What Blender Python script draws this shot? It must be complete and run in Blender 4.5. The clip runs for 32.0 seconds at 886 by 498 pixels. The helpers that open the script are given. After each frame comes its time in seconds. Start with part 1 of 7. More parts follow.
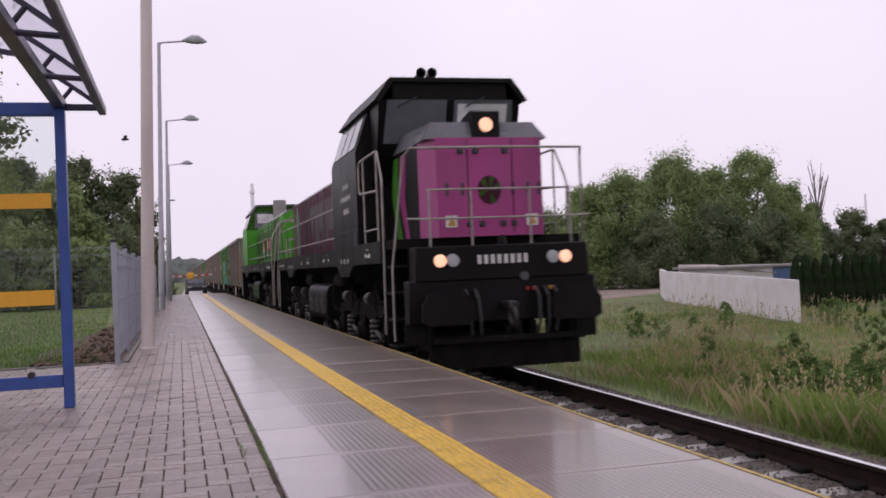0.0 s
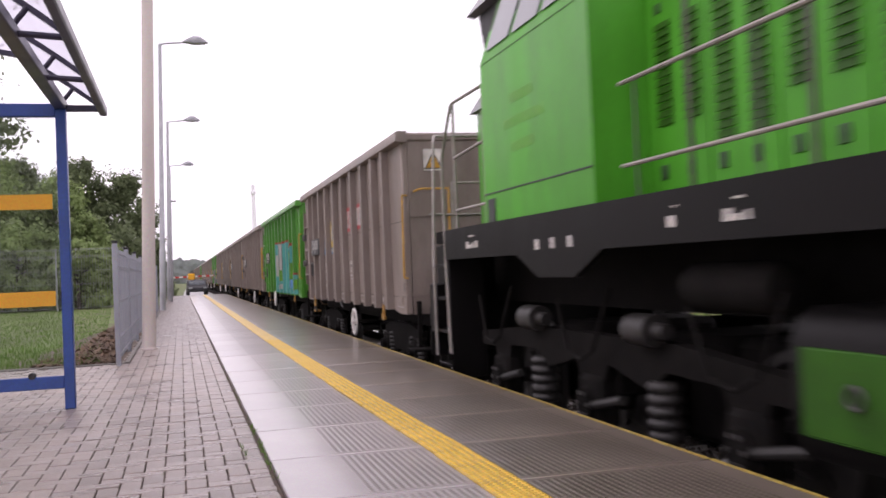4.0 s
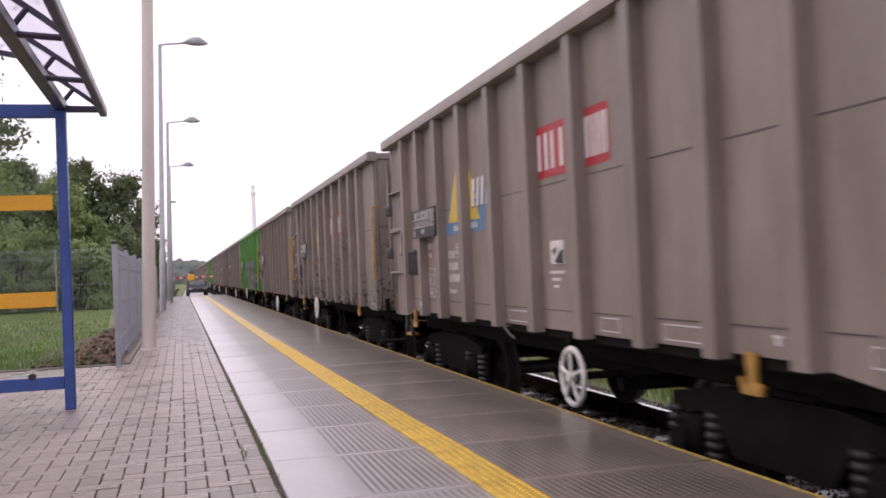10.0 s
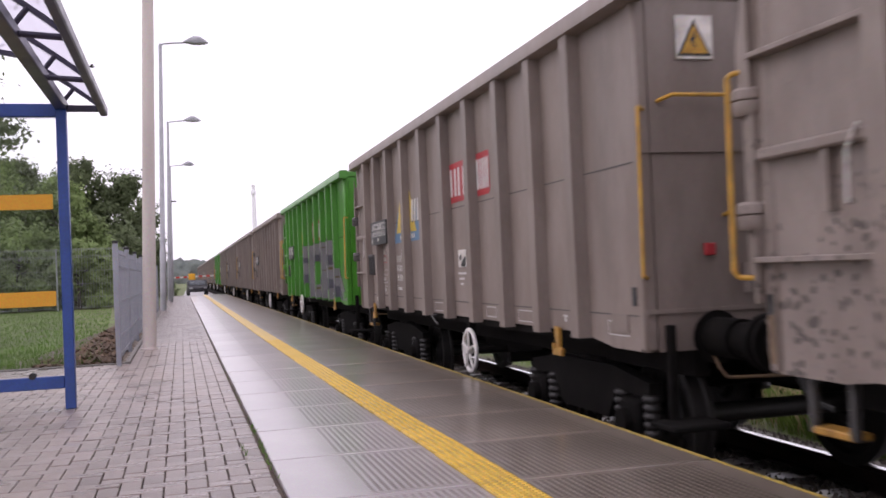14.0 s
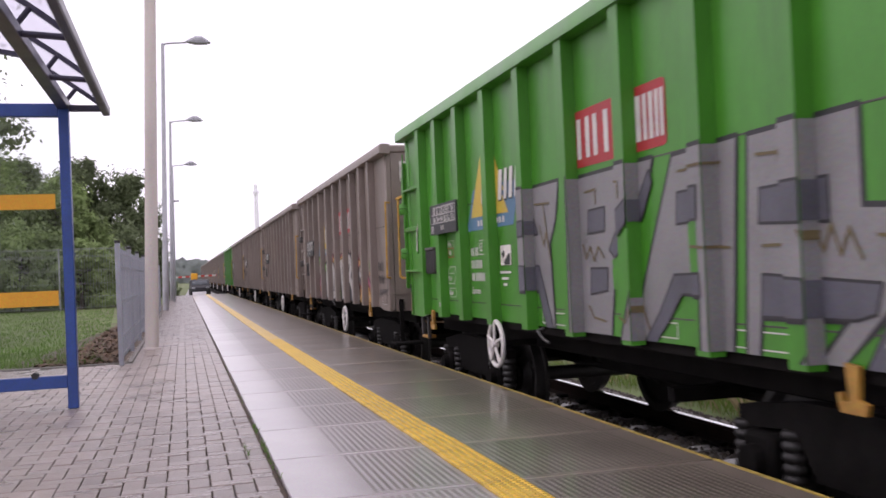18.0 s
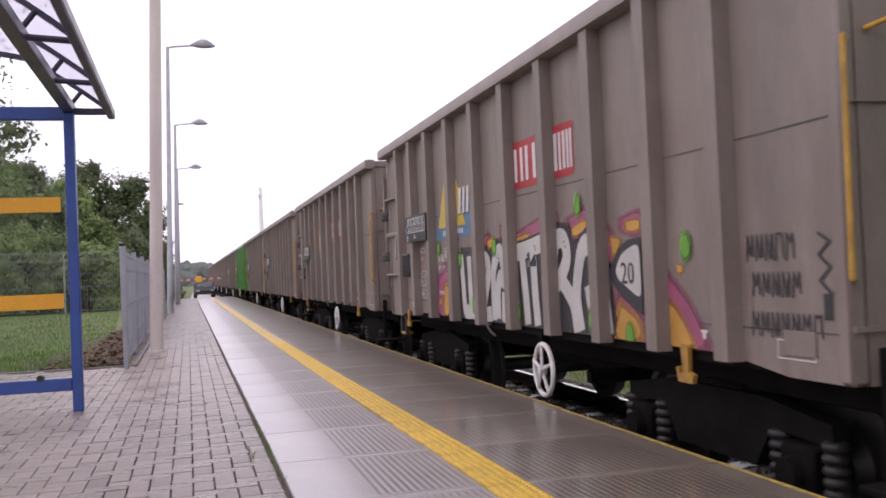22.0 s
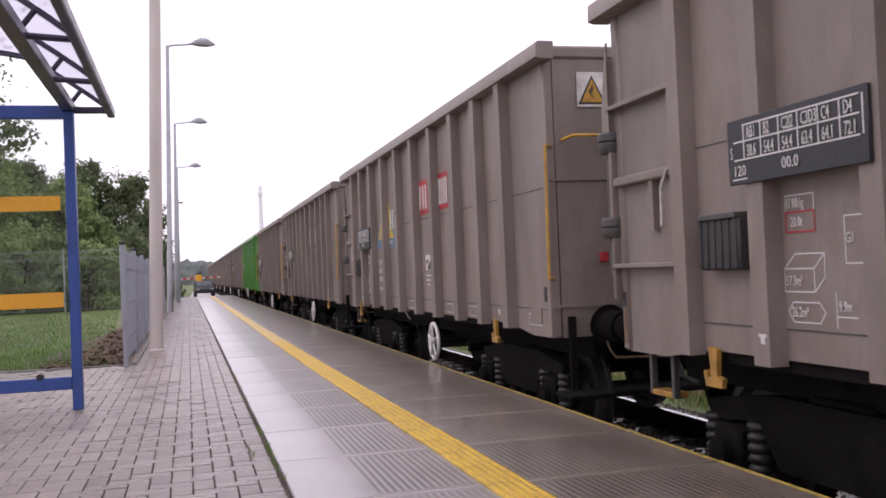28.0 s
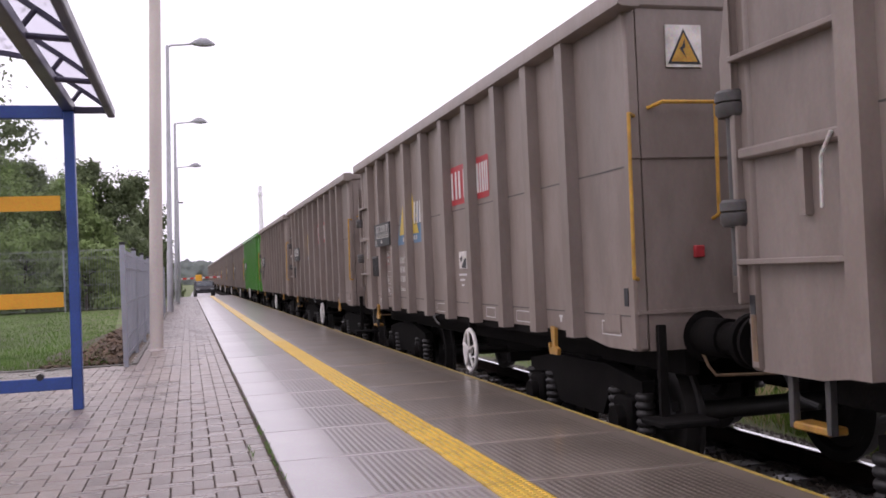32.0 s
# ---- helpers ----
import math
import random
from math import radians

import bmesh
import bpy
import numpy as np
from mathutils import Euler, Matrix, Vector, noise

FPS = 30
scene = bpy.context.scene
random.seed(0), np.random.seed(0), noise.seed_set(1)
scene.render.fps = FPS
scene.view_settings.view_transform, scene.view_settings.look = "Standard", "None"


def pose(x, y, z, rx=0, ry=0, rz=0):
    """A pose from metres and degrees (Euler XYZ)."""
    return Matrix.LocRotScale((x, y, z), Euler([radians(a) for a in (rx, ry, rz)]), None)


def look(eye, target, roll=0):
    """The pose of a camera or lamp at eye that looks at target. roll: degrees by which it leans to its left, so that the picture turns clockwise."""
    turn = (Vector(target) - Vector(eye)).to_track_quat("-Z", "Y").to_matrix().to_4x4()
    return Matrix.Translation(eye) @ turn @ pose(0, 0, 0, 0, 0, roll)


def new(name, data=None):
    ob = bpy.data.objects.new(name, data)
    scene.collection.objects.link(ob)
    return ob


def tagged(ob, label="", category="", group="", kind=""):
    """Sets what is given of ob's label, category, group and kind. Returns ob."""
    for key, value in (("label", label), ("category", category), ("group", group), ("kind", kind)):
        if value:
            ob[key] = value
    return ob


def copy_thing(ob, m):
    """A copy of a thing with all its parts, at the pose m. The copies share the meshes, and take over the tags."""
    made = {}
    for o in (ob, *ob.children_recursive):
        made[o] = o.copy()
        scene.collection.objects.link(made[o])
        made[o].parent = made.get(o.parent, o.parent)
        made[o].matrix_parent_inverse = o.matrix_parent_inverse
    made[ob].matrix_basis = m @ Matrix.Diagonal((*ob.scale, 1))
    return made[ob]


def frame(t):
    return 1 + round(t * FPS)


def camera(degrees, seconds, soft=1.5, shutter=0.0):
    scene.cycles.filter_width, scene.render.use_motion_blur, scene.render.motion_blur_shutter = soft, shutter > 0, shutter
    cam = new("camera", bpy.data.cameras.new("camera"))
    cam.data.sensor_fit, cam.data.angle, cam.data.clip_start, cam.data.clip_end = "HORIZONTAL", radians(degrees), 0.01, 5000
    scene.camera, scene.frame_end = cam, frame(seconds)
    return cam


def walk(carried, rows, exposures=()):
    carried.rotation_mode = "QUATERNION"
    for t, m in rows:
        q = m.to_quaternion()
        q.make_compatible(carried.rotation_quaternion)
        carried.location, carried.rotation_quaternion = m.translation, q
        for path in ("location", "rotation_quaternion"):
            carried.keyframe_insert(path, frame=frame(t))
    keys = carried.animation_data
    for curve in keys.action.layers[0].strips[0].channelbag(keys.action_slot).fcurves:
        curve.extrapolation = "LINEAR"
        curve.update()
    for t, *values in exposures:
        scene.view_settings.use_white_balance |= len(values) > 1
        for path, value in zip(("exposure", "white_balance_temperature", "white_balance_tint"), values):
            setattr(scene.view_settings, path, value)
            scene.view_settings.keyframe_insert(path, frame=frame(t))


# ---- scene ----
EYE = (0.0, 0.0, 1.0)
XC, ZR = 4.13, -0.60          # track centre, top of rail; platform top is z = 0


def aim(dx, dy):
    """The held camera: yaw, pitch and roll, nudged by small turns of the tripod head (in 1/1720 rad)."""
    yaw, pitch = radians(15.15) - dx / 1720, radians(1.124) + dy / 1720
    way = Vector((math.sin(yaw) * math.cos(pitch), math.cos(yaw) * math.cos(pitch), math.sin(pitch)))
    return look(EYE, Vector(EYE) + way, -2.444)


cam = camera(49.0, 32.0, soft=1.7, shutter=0.4)
NUDGES = [(0, -1.5, -3.1), (0.5, -1.6, -1.5), (2.5, -1.5, -1.5), (3.5, 0, -1.5), (6, 0, 0), (13, 0, -0.3), (14.5, 1.5, -1.5), (16.5, 4.6, -1.5),
          (19.4, 4.6, -1.5), (19.9, 10.6, -1.5), (20.4, 10.8, -0.3), (21, 12.1, 1.5), (21.8, 12.2, 4.0), (23, 12.2, 3.5), (25.5, 12.2, 3.0), (27.5, 12.0, 1.7), (32, 12.0, 1.5)]
walk(cam, [(t, aim(dx, dy)) for t, dx, dy in NUDGES],
     exposures=[(0, -0.56, 6400, 27), (0.6, -0.25, 6450, 26), (1.0, 0.09, 6550, 25), (3.5, 0.10, 6580, 25), (6, 0.0, 6600, 25), (9, -0.02, 6600, 25), (13, -0.02, 6400, 24), (32, -0.04, 6380, 24)])

# ---- world and light: bright overcast after rain ----
world = bpy.data.worlds.new("overcast")
scene.world = world
world.use_nodes = True
wn, wl = world.node_tree.nodes, world.node_tree.links
sky = wn.new("ShaderNodeTexSky")
sky.sky_type, sky.sun_disc = "NISHITA", False
sky.sun_elevation, sky.sun_rotation = radians(44), radians(280)
sky.air_density, sky.dust_density = 1.0, 4.0
cloud = wn.new("ShaderNodeTexNoise")
cloud.inputs["Scale"].default_value, cloud.inputs["Detail"].default_value = 2.2, 3.0
ramp = wn.new("ShaderNodeValToRGB")
ramp.color_ramp.elements[0].position, ramp.color_ramp.elements[0].color = 0.25, (11.2, 11.0, 11.7, 1)
ramp.color_ramp.elements[1].position, ramp.color_ramp.elements[1].color = 0.75, (12.6, 12.5, 12.8, 1)
mix = wn.new("ShaderNodeMix")
mix.data_type, mix.inputs["Factor"].default_value = "RGBA", 0.93
wl.new(cloud.outputs["Fac"], ramp.inputs["Fac"])
wl.new(sky.outputs["Color"], mix.inputs["A"])
# a bright, thin overcast, a little brighter towards the zenith
where, up, rise, shade = wn.new("ShaderNodeTexCoord"), wn.new("ShaderNodeSeparateXYZ"), wn.new("ShaderNodeMapRange"), wn.new("ShaderNodeVectorMath")
rise.inputs["To Min"].default_value, rise.inputs["To Max"].default_value = 1.08, 1.36
shade.operation = "SCALE"
wl.new(where.outputs["Generated"], up.inputs["Vector"])
wl.new(up.outputs["Z"], rise.inputs["Value"])
wl.new(ramp.outputs["Color"], shade.inputs[0])
wl.new(rise.outputs["Result"], shade.inputs["Scale"])
wl.new(shade.outputs["Vector"], mix.inputs["B"])
wl.new(mix.outputs["Result"], wn["Background"].inputs["Color"])
wn["Background"].inputs["Strength"].default_value = 0.1

sun = new("sun", bpy.data.lights.new("sun", "SUN"))
sun.data.energy, sun.data.angle, sun.data.color = 0.40, radians(25), (1.0, 0.97, 0.93)
sun.matrix_world = look((0, 0, 60), (45, -8, 15))


# ---- materials ----
def material(name, color, rough=0.6, metal=0.0, vary=0.25, scale=3.0, fine=60.0, bump=0.15, dark=None, streak=0.0, spread=0.0, coat=0.0, spots=0.0, spec=0.5, grime=0.0, mottle=0.35):
    """A painted, mineral or metal surface: large stains, fine grain, relief, a shift from piece to piece."""
    m = bpy.data.materials.new(name)
    m.use_nodes = True
    n, l = m.node_tree.nodes, m.node_tree.links
    p = n["Principled BSDF"]
    tc = n.new("ShaderNodeTexCoord")
    big, small = n.new("ShaderNodeTexNoise"), n.new("ShaderNodeTexNoise")
    big.inputs["Scale"].default_value, big.inputs["Detail"].default_value = scale, 6.0
    small.inputs["Scale"].default_value, small.inputs["Detail"].default_value = fine, 4.0
    if streak:
        mp = n.new("ShaderNodeMapping")
        mp.inputs["Scale"].default_value = (1.0, 1.0, 1.0 / streak)
        l.new(tc.outputs["Object"], mp.inputs["Vector"])
        l.new(mp.outputs["Vector"], big.inputs["Vector"])
    else:
        l.new(tc.outputs["Object"], big.inputs["Vector"])
    l.new(tc.outputs["Object"], small.inputs["Vector"])
    r = n.new("ShaderNodeValToRGB")
    lo = dark or tuple(c * (1 - vary) for c in color)
    hi = tuple(min(1, c * (1 + 0.35 * vary)) for c in color)
    r.color_ramp.elements[0].position, r.color_ramp.elements[0].color = 0.3, (*lo, 1)
    r.color_ramp.elements[1].position, r.color_ramp.elements[1].color = 0.62, (*hi, 1)
    l.new(big.outputs["Fac"], r.inputs["Fac"])
    g = n.new("ShaderNodeMix")
    g.data_type, g.blend_type, g.inputs["Factor"].default_value = "RGBA", "OVERLAY", mottle
    l.new(r.outputs["Color"], g.inputs["A"])
    l.new(small.outputs["Color"], g.inputs["B"])
    sat = n.new("ShaderNodeHueSaturation")
    sat.inputs["Saturation"].default_value = 1.0
    l.new(g.outputs["Result"], sat.inputs["Color"])
    if spread:
        info, mr = n.new("ShaderNodeObjectInfo"), n.new("ShaderNodeMapRange")
        mr.inputs["To Min"].default_value, mr.inputs["To Max"].default_value = 1 - spread, 1 + spread
        l.new(info.outputs["Random"], mr.inputs["Value"])
        l.new(mr.outputs["Result"], sat.inputs["Value"])
    out = sat.outputs["Color"]
    if spots:
        v, warp, shove, zone = n.new("ShaderNodeTexVoronoi"), n.new("ShaderNodeTexNoise"), n.new("ShaderNodeVectorMath"), n.new("ShaderNodeTexNoise")
        v.inputs["Scale"].default_value, warp.inputs["Scale"].default_value, zone.inputs["Scale"].default_value = 15.0, 19.0, 1.5
        shove.operation = "MULTIPLY_ADD"
        shove.inputs[1].default_value = (0.0, 0.15, 0.07)
        l.new(warp.outputs["Color"], shove.inputs[0])
        l.new(tc.outputs["Object"], shove.inputs[2])
        l.new(shove.outputs["Vector"], v.inputs["Vector"])
        l.new(tc.outputs["Object"], zone.inputs["Vector"])
        place_of, hgt, lot, lot2 = n.new("ShaderNodeSeparateXYZ"), n.new("ShaderNodeMapRange"), n.new("ShaderNodeMath"), n.new("ShaderNodeMath")
        l.new(tc.outputs["Object"], place_of.inputs["Vector"])
        hgt.inputs["From Min"].default_value, hgt.inputs["From Max"].default_value = 1.2, 2.9
        hgt.inputs["To Min"].default_value, hgt.inputs["To Max"].default_value = -0.43, 0.06
        l.new(place_of.outputs["Z"], hgt.inputs["Value"])
        lot.operation, lot2.operation = "ADD", "ADD"
        l.new(hgt.outputs["Result"], lot.inputs[0])
        l.new(zone.outputs["Fac"], lot.inputs[1])
        l.new(lot.outputs["Value"], lot2.inputs[0])
        l.new(v.outputs["Distance"], lot2.inputs[1])
        sr = n.new("ShaderNodeValToRGB")
        sr.color_ramp.elements[0].position, sr.color_ramp.elements[1].position = 0.40, 0.50
        l.new(lot2.outputs["Value"], sr.inputs["Fac"])
        dm = n.new("ShaderNodeMix")
        dm.data_type = "RGBA"
        dm.inputs["A"].default_value = (color[0] * spots, color[1] * spots, color[2] * spots, 1)
        l.new(sr.outputs["Color"], dm.inputs["Factor"])
        l.new(out, dm.inputs["B"])
        out = dm.outputs["Result"]
    if grime:
        gt, gm, gr2, gx = n.new("ShaderNodeTexNoise"), n.new("ShaderNodeMapping"), n.new("ShaderNodeValToRGB"), n.new("ShaderNodeMix")
        gm.inputs["Scale"].default_value = (1.5, 1.5, 0.6)
        gt.inputs["Scale"].default_value, gt.inputs["Detail"].default_value, gt.inputs["Roughness"].default_value = 2.4, 9.0, 0.68
        l.new(tc.outputs["Object"], gm.inputs["Vector"])
        l.new(gm.outputs["Vector"], gt.inputs["Vector"])
        gr2.color_ramp.elements[0].position, gr2.color_ramp.elements[0].color = 0.40, (0.62, 0.56, 0.50, 1)
        gr2.color_ramp.elements[1].position, gr2.color_ramp.elements[1].color = 0.60, (1.06, 1.06, 1.06, 1)
        l.new(gt.outputs["Fac"], gr2.inputs["Fac"])
        gx.data_type, gx.blend_type, gx.inputs["Factor"].default_value = "RGBA", "MULTIPLY", grime
        l.new(out, gx.inputs["A"])
        l.new(gr2.outputs["Color"], gx.inputs["B"])
        out = gx.outputs["Result"]
    l.new(out, p.inputs["Base Color"])
    rr = n.new("ShaderNodeMapRange")
    rr.inputs["To Min"].default_value, rr.inputs["To Max"].default_value = max(0.04, rough - 0.14), min(1, rough + 0.14)
    l.new(big.outputs["Fac"], rr.inputs["Value"])
    l.new(rr.outputs["Result"], p.inputs["Roughness"])
    p.inputs["Metallic"].default_value = metal
    p.inputs["Coat Weight"].default_value, p.inputs["Coat Roughness"].default_value = coat, 0.12
    p.inputs["Specular IOR Level"].default_value = spec
    if bump:
        b = n.new("ShaderNodeBump")
        b.inputs["Strength"].default_value, b.inputs["Distance"].default_value = bump, 0.01
        l.new(small.outputs["Fac"], b.inputs["Height"])
        l.new(b.outputs["Normal"], p.inputs["Normal"])
    return m


def glow(name, color, power):
    m = material(name, color, 0.2, bump=0)
    p = m.node_tree.nodes["Principled BSDF"]
    p.inputs["Emission Color"].default_value, p.inputs["Emission Strength"].default_value = (*color, 1), power
    return m


def glass(name, tint, rough=0.03, alpha_like=0.9):
    """A clear pane: mostly passes light, with gloss at a slant."""
    m = bpy.data.materials.new(name)
    m.use_nodes = True
    n, l = m.node_tree.nodes, m.node_tree.links
    n.remove(n["Principled BSDF"])
    t, g, mx, fr = n.new("ShaderNodeBsdfTransparent"), n.new("ShaderNodeBsdfGlossy"), n.new("ShaderNodeMixShader"), n.new("ShaderNodeFresnel")
    t.inputs["Color"].default_value = (*tint, 1)
    g.inputs["Roughness"].default_value = rough
    fr.inputs["IOR"].default_value = 1.2
    l.new(fr.outputs["Fac"], mx.inputs["Fac"])
    l.new(t.outputs["BSDF"], mx.inputs[1])
    l.new(g.outputs["BSDF"], mx.inputs[2])
    l.new(mx.outputs["Shader"], n["Material Output"].inputs["Surface"])
    return m


def milky(name, color):
    """A translucent plastic sheet that lets part of the light straight through."""
    m = bpy.data.materials.new(name)
    m.use_nodes = True
    n, l = m.node_tree.nodes, m.node_tree.links
    n.remove(n["Principled BSDF"])
    t, s, mx, dirt, r = n.new("ShaderNodeBsdfTransparent"), n.new("ShaderNodeBsdfTranslucent"), n.new("ShaderNodeMixShader"), n.new("ShaderNodeTexNoise"), n.new("ShaderNodeMapRange")
    t.inputs["Color"].default_value, s.inputs["Color"].default_value = (*color, 1), (*color, 1)
    dirt.inputs["Scale"].default_value = 1.7
    r.inputs["To Min"].default_value, r.inputs["To Max"].default_value = 0.25, 0.55
    l.new(dirt.outputs["Fac"], r.inputs["Value"])
    l.new(r.outputs["Result"], mx.inputs["Fac"])
    l.new(t.outputs["BSDF"], mx.inputs[1])
    l.new(s.outputs["BSDF"], mx.inputs[2])
    l.new(mx.outputs["Shader"], n["Material Output"].inputs["Surface"])
    return m


def leafy(name, color, vary, scale, dark=None):
    """Thin leaves or blades: part of the light goes through them."""
    m = material(name, color, 0.6, vary=vary, scale=scale, bump=0, dark=dark, mottle=0.15, spec=0.25)
    n, l = m.node_tree.nodes, m.node_tree.links
    t, mx = n.new("ShaderNodeBsdfTranslucent"), n.new("ShaderNodeMixShader")
    l.new(n["Principled BSDF"].inputs["Base Color"].links[0].from_socket, t.inputs["Color"])
    mx.inputs["Fac"].default_value = 0.42
    l.new(n["Principled BSDF"].outputs["BSDF"], mx.inputs[1])
    l.new(t.outputs["BSDF"], mx.inputs[2])
    l.new(mx.outputs["Shader"], n["Material Output"].inputs["Surface"])
    return m


def spray(name, color, cover):
    """A thin sprayed coat that lets part of what is under it show through."""
    m = material(name, color, 0.55, vary=0.2, scale=9, bump=0)
    n, l = m.node_tree.nodes, m.node_tree.links
    mist, rng2 = n.new("ShaderNodeTexNoise"), n.new("ShaderNodeMapRange")
    mist.inputs["Scale"].default_value, mist.inputs["Detail"].default_value = 60.0, 2.0
    rng2.inputs["From Min"].default_value, rng2.inputs["From Max"].default_value = 0.35, 0.65
    rng2.inputs["To Min"].default_value, rng2.inputs["To Max"].default_value = cover * 0.6, min(1.0, cover * 1.3)
    l.new(mist.outputs["Fac"], rng2.inputs["Value"])
    l.new(rng2.outputs["Result"], n["Principled BSDF"].inputs["Alpha"])
    return m


def slab_material():
    """Wet ribbed concrete: fine ribs along the slab inside a smooth border, with damp and the train's dark reflection
    painted in towards the track.
    """
    m = material("wet_concrete", (0.36, 0.325, 0.318), 0.36, vary=0.30, scale=1.1, fine=90, bump=0.0, spread=0.10, coat=0.55)
    n, l = m.node_tree.nodes, m.node_tree.links
    p = n["Principled BSDF"]
    tc = n.new("ShaderNodeTexCoord")
    sep = n.new("ShaderNodeSeparateXYZ")
    l.new(tc.outputs["Object"], sep.inputs["Vector"])

    def math_node(op, a, b):
        k = n.new("ShaderNodeMath")
        k.operation = op
        for i, q in enumerate((a, b)):
            if isinstance(q, (int, float)):
                k.inputs[i].default_value = q
            else:
                l.new(q, k.inputs[i])
        return k.outputs["Value"]

    x, y = sep.outputs["X"], sep.outputs["Y"]
    line = math_node("SINE", math_node("MULTIPLY", x, 2 * math.pi / 0.036), 0)
    dots = math_node("ADD", math_node("MULTIPLY", math_node("SINE", math_node("MULTIPLY", y, 2 * math.pi / 0.036), 0), 0.35), 0.65)
    left = math_node("MULTIPLY", math_node("GREATER_THAN", x, 0.36), math_node("LESS_THAN", x, 0.835))
    right = math_node("MULTIPLY", math_node("GREATER_THAN", x, 1.06), math_node("LESS_THAN", x, 1.93))
    iny = math_node("MULTIPLY", math_node("GREATER_THAN", y, 0.05), math_node("LESS_THAN", y, 0.975))
    mask = math_node("MULTIPLY", math_node("ADD", left, right), iny)
    hgt = math_node("MULTIPLY", math_node("MULTIPLY", line, dots), mask)
    b = n.new("ShaderNodeBump")
    b.inputs["Strength"].default_value, b.inputs["Distance"].default_value = 0.5, 0.004
    l.new(hgt, b.inputs["Height"])
    l.new(b.outputs["Normal"], p.inputs["Normal"])
    groove = math_node("MULTIPLY", math_node("SUBTRACT", 1.0, hgt), math_node("MULTIPLY", math_node("ADD", math_node("MULTIPLY", left, 0.22), math_node("MULTIPLY", right, 0.36)), iny))
    old = p.inputs["Base Color"].links[0].from_socket
    dirt = n.new("ShaderNodeMix")
    dirt.data_type = "RGBA"
    dirt.inputs["B"].default_value = (0.10, 0.085, 0.072, 1)
    l.new(groove, dirt.inputs["Factor"])
    l.new(old, dirt.inputs["A"])
    # track side multiplied darker: damp plus the train's shade and reflection, as colour
    wet, soak_shade, blot, edge = n.new("ShaderNodeMix"), n.new("ShaderNodeMapRange"), n.new("ShaderNodeTexNoise"), n.new("ShaderNodeMath")
    blot.inputs["Scale"].default_value, blot.inputs["Detail"].default_value = 1.6, 6.0
    geo = n.new("ShaderNodeNewGeometry")
    l.new(geo.outputs["Position"], blot.inputs["Vector"])
    edge.operation = "MULTIPLY_ADD"
    edge.inputs[1].default_value = 0.9
    l.new(blot.outputs["Fac"], edge.inputs[0])
    l.new(x, edge.inputs[2])
    soak_shade.inputs["From Min"].default_value, soak_shade.inputs["From Max"].default_value = 1.24, 1.66
    soak_shade.inputs["To Min"].default_value, soak_shade.inputs["To Max"].default_value = 0.0, 0.85
    l.new(edge.outputs["Value"], soak_shade.inputs["Value"])
    wet.data_type, wet.blend_type = "RGBA", "MULTIPLY"
    wet.inputs["B"].default_value = (0.50, 0.435, 0.335, 1)
    l.new(soak_shade.outputs["Result"], wet.inputs["Factor"])
    l.new(dirt.outputs["Result"], wet.inputs["A"])
    l.new(wet.outputs["Result"], p.inputs["Base Color"])
    return m


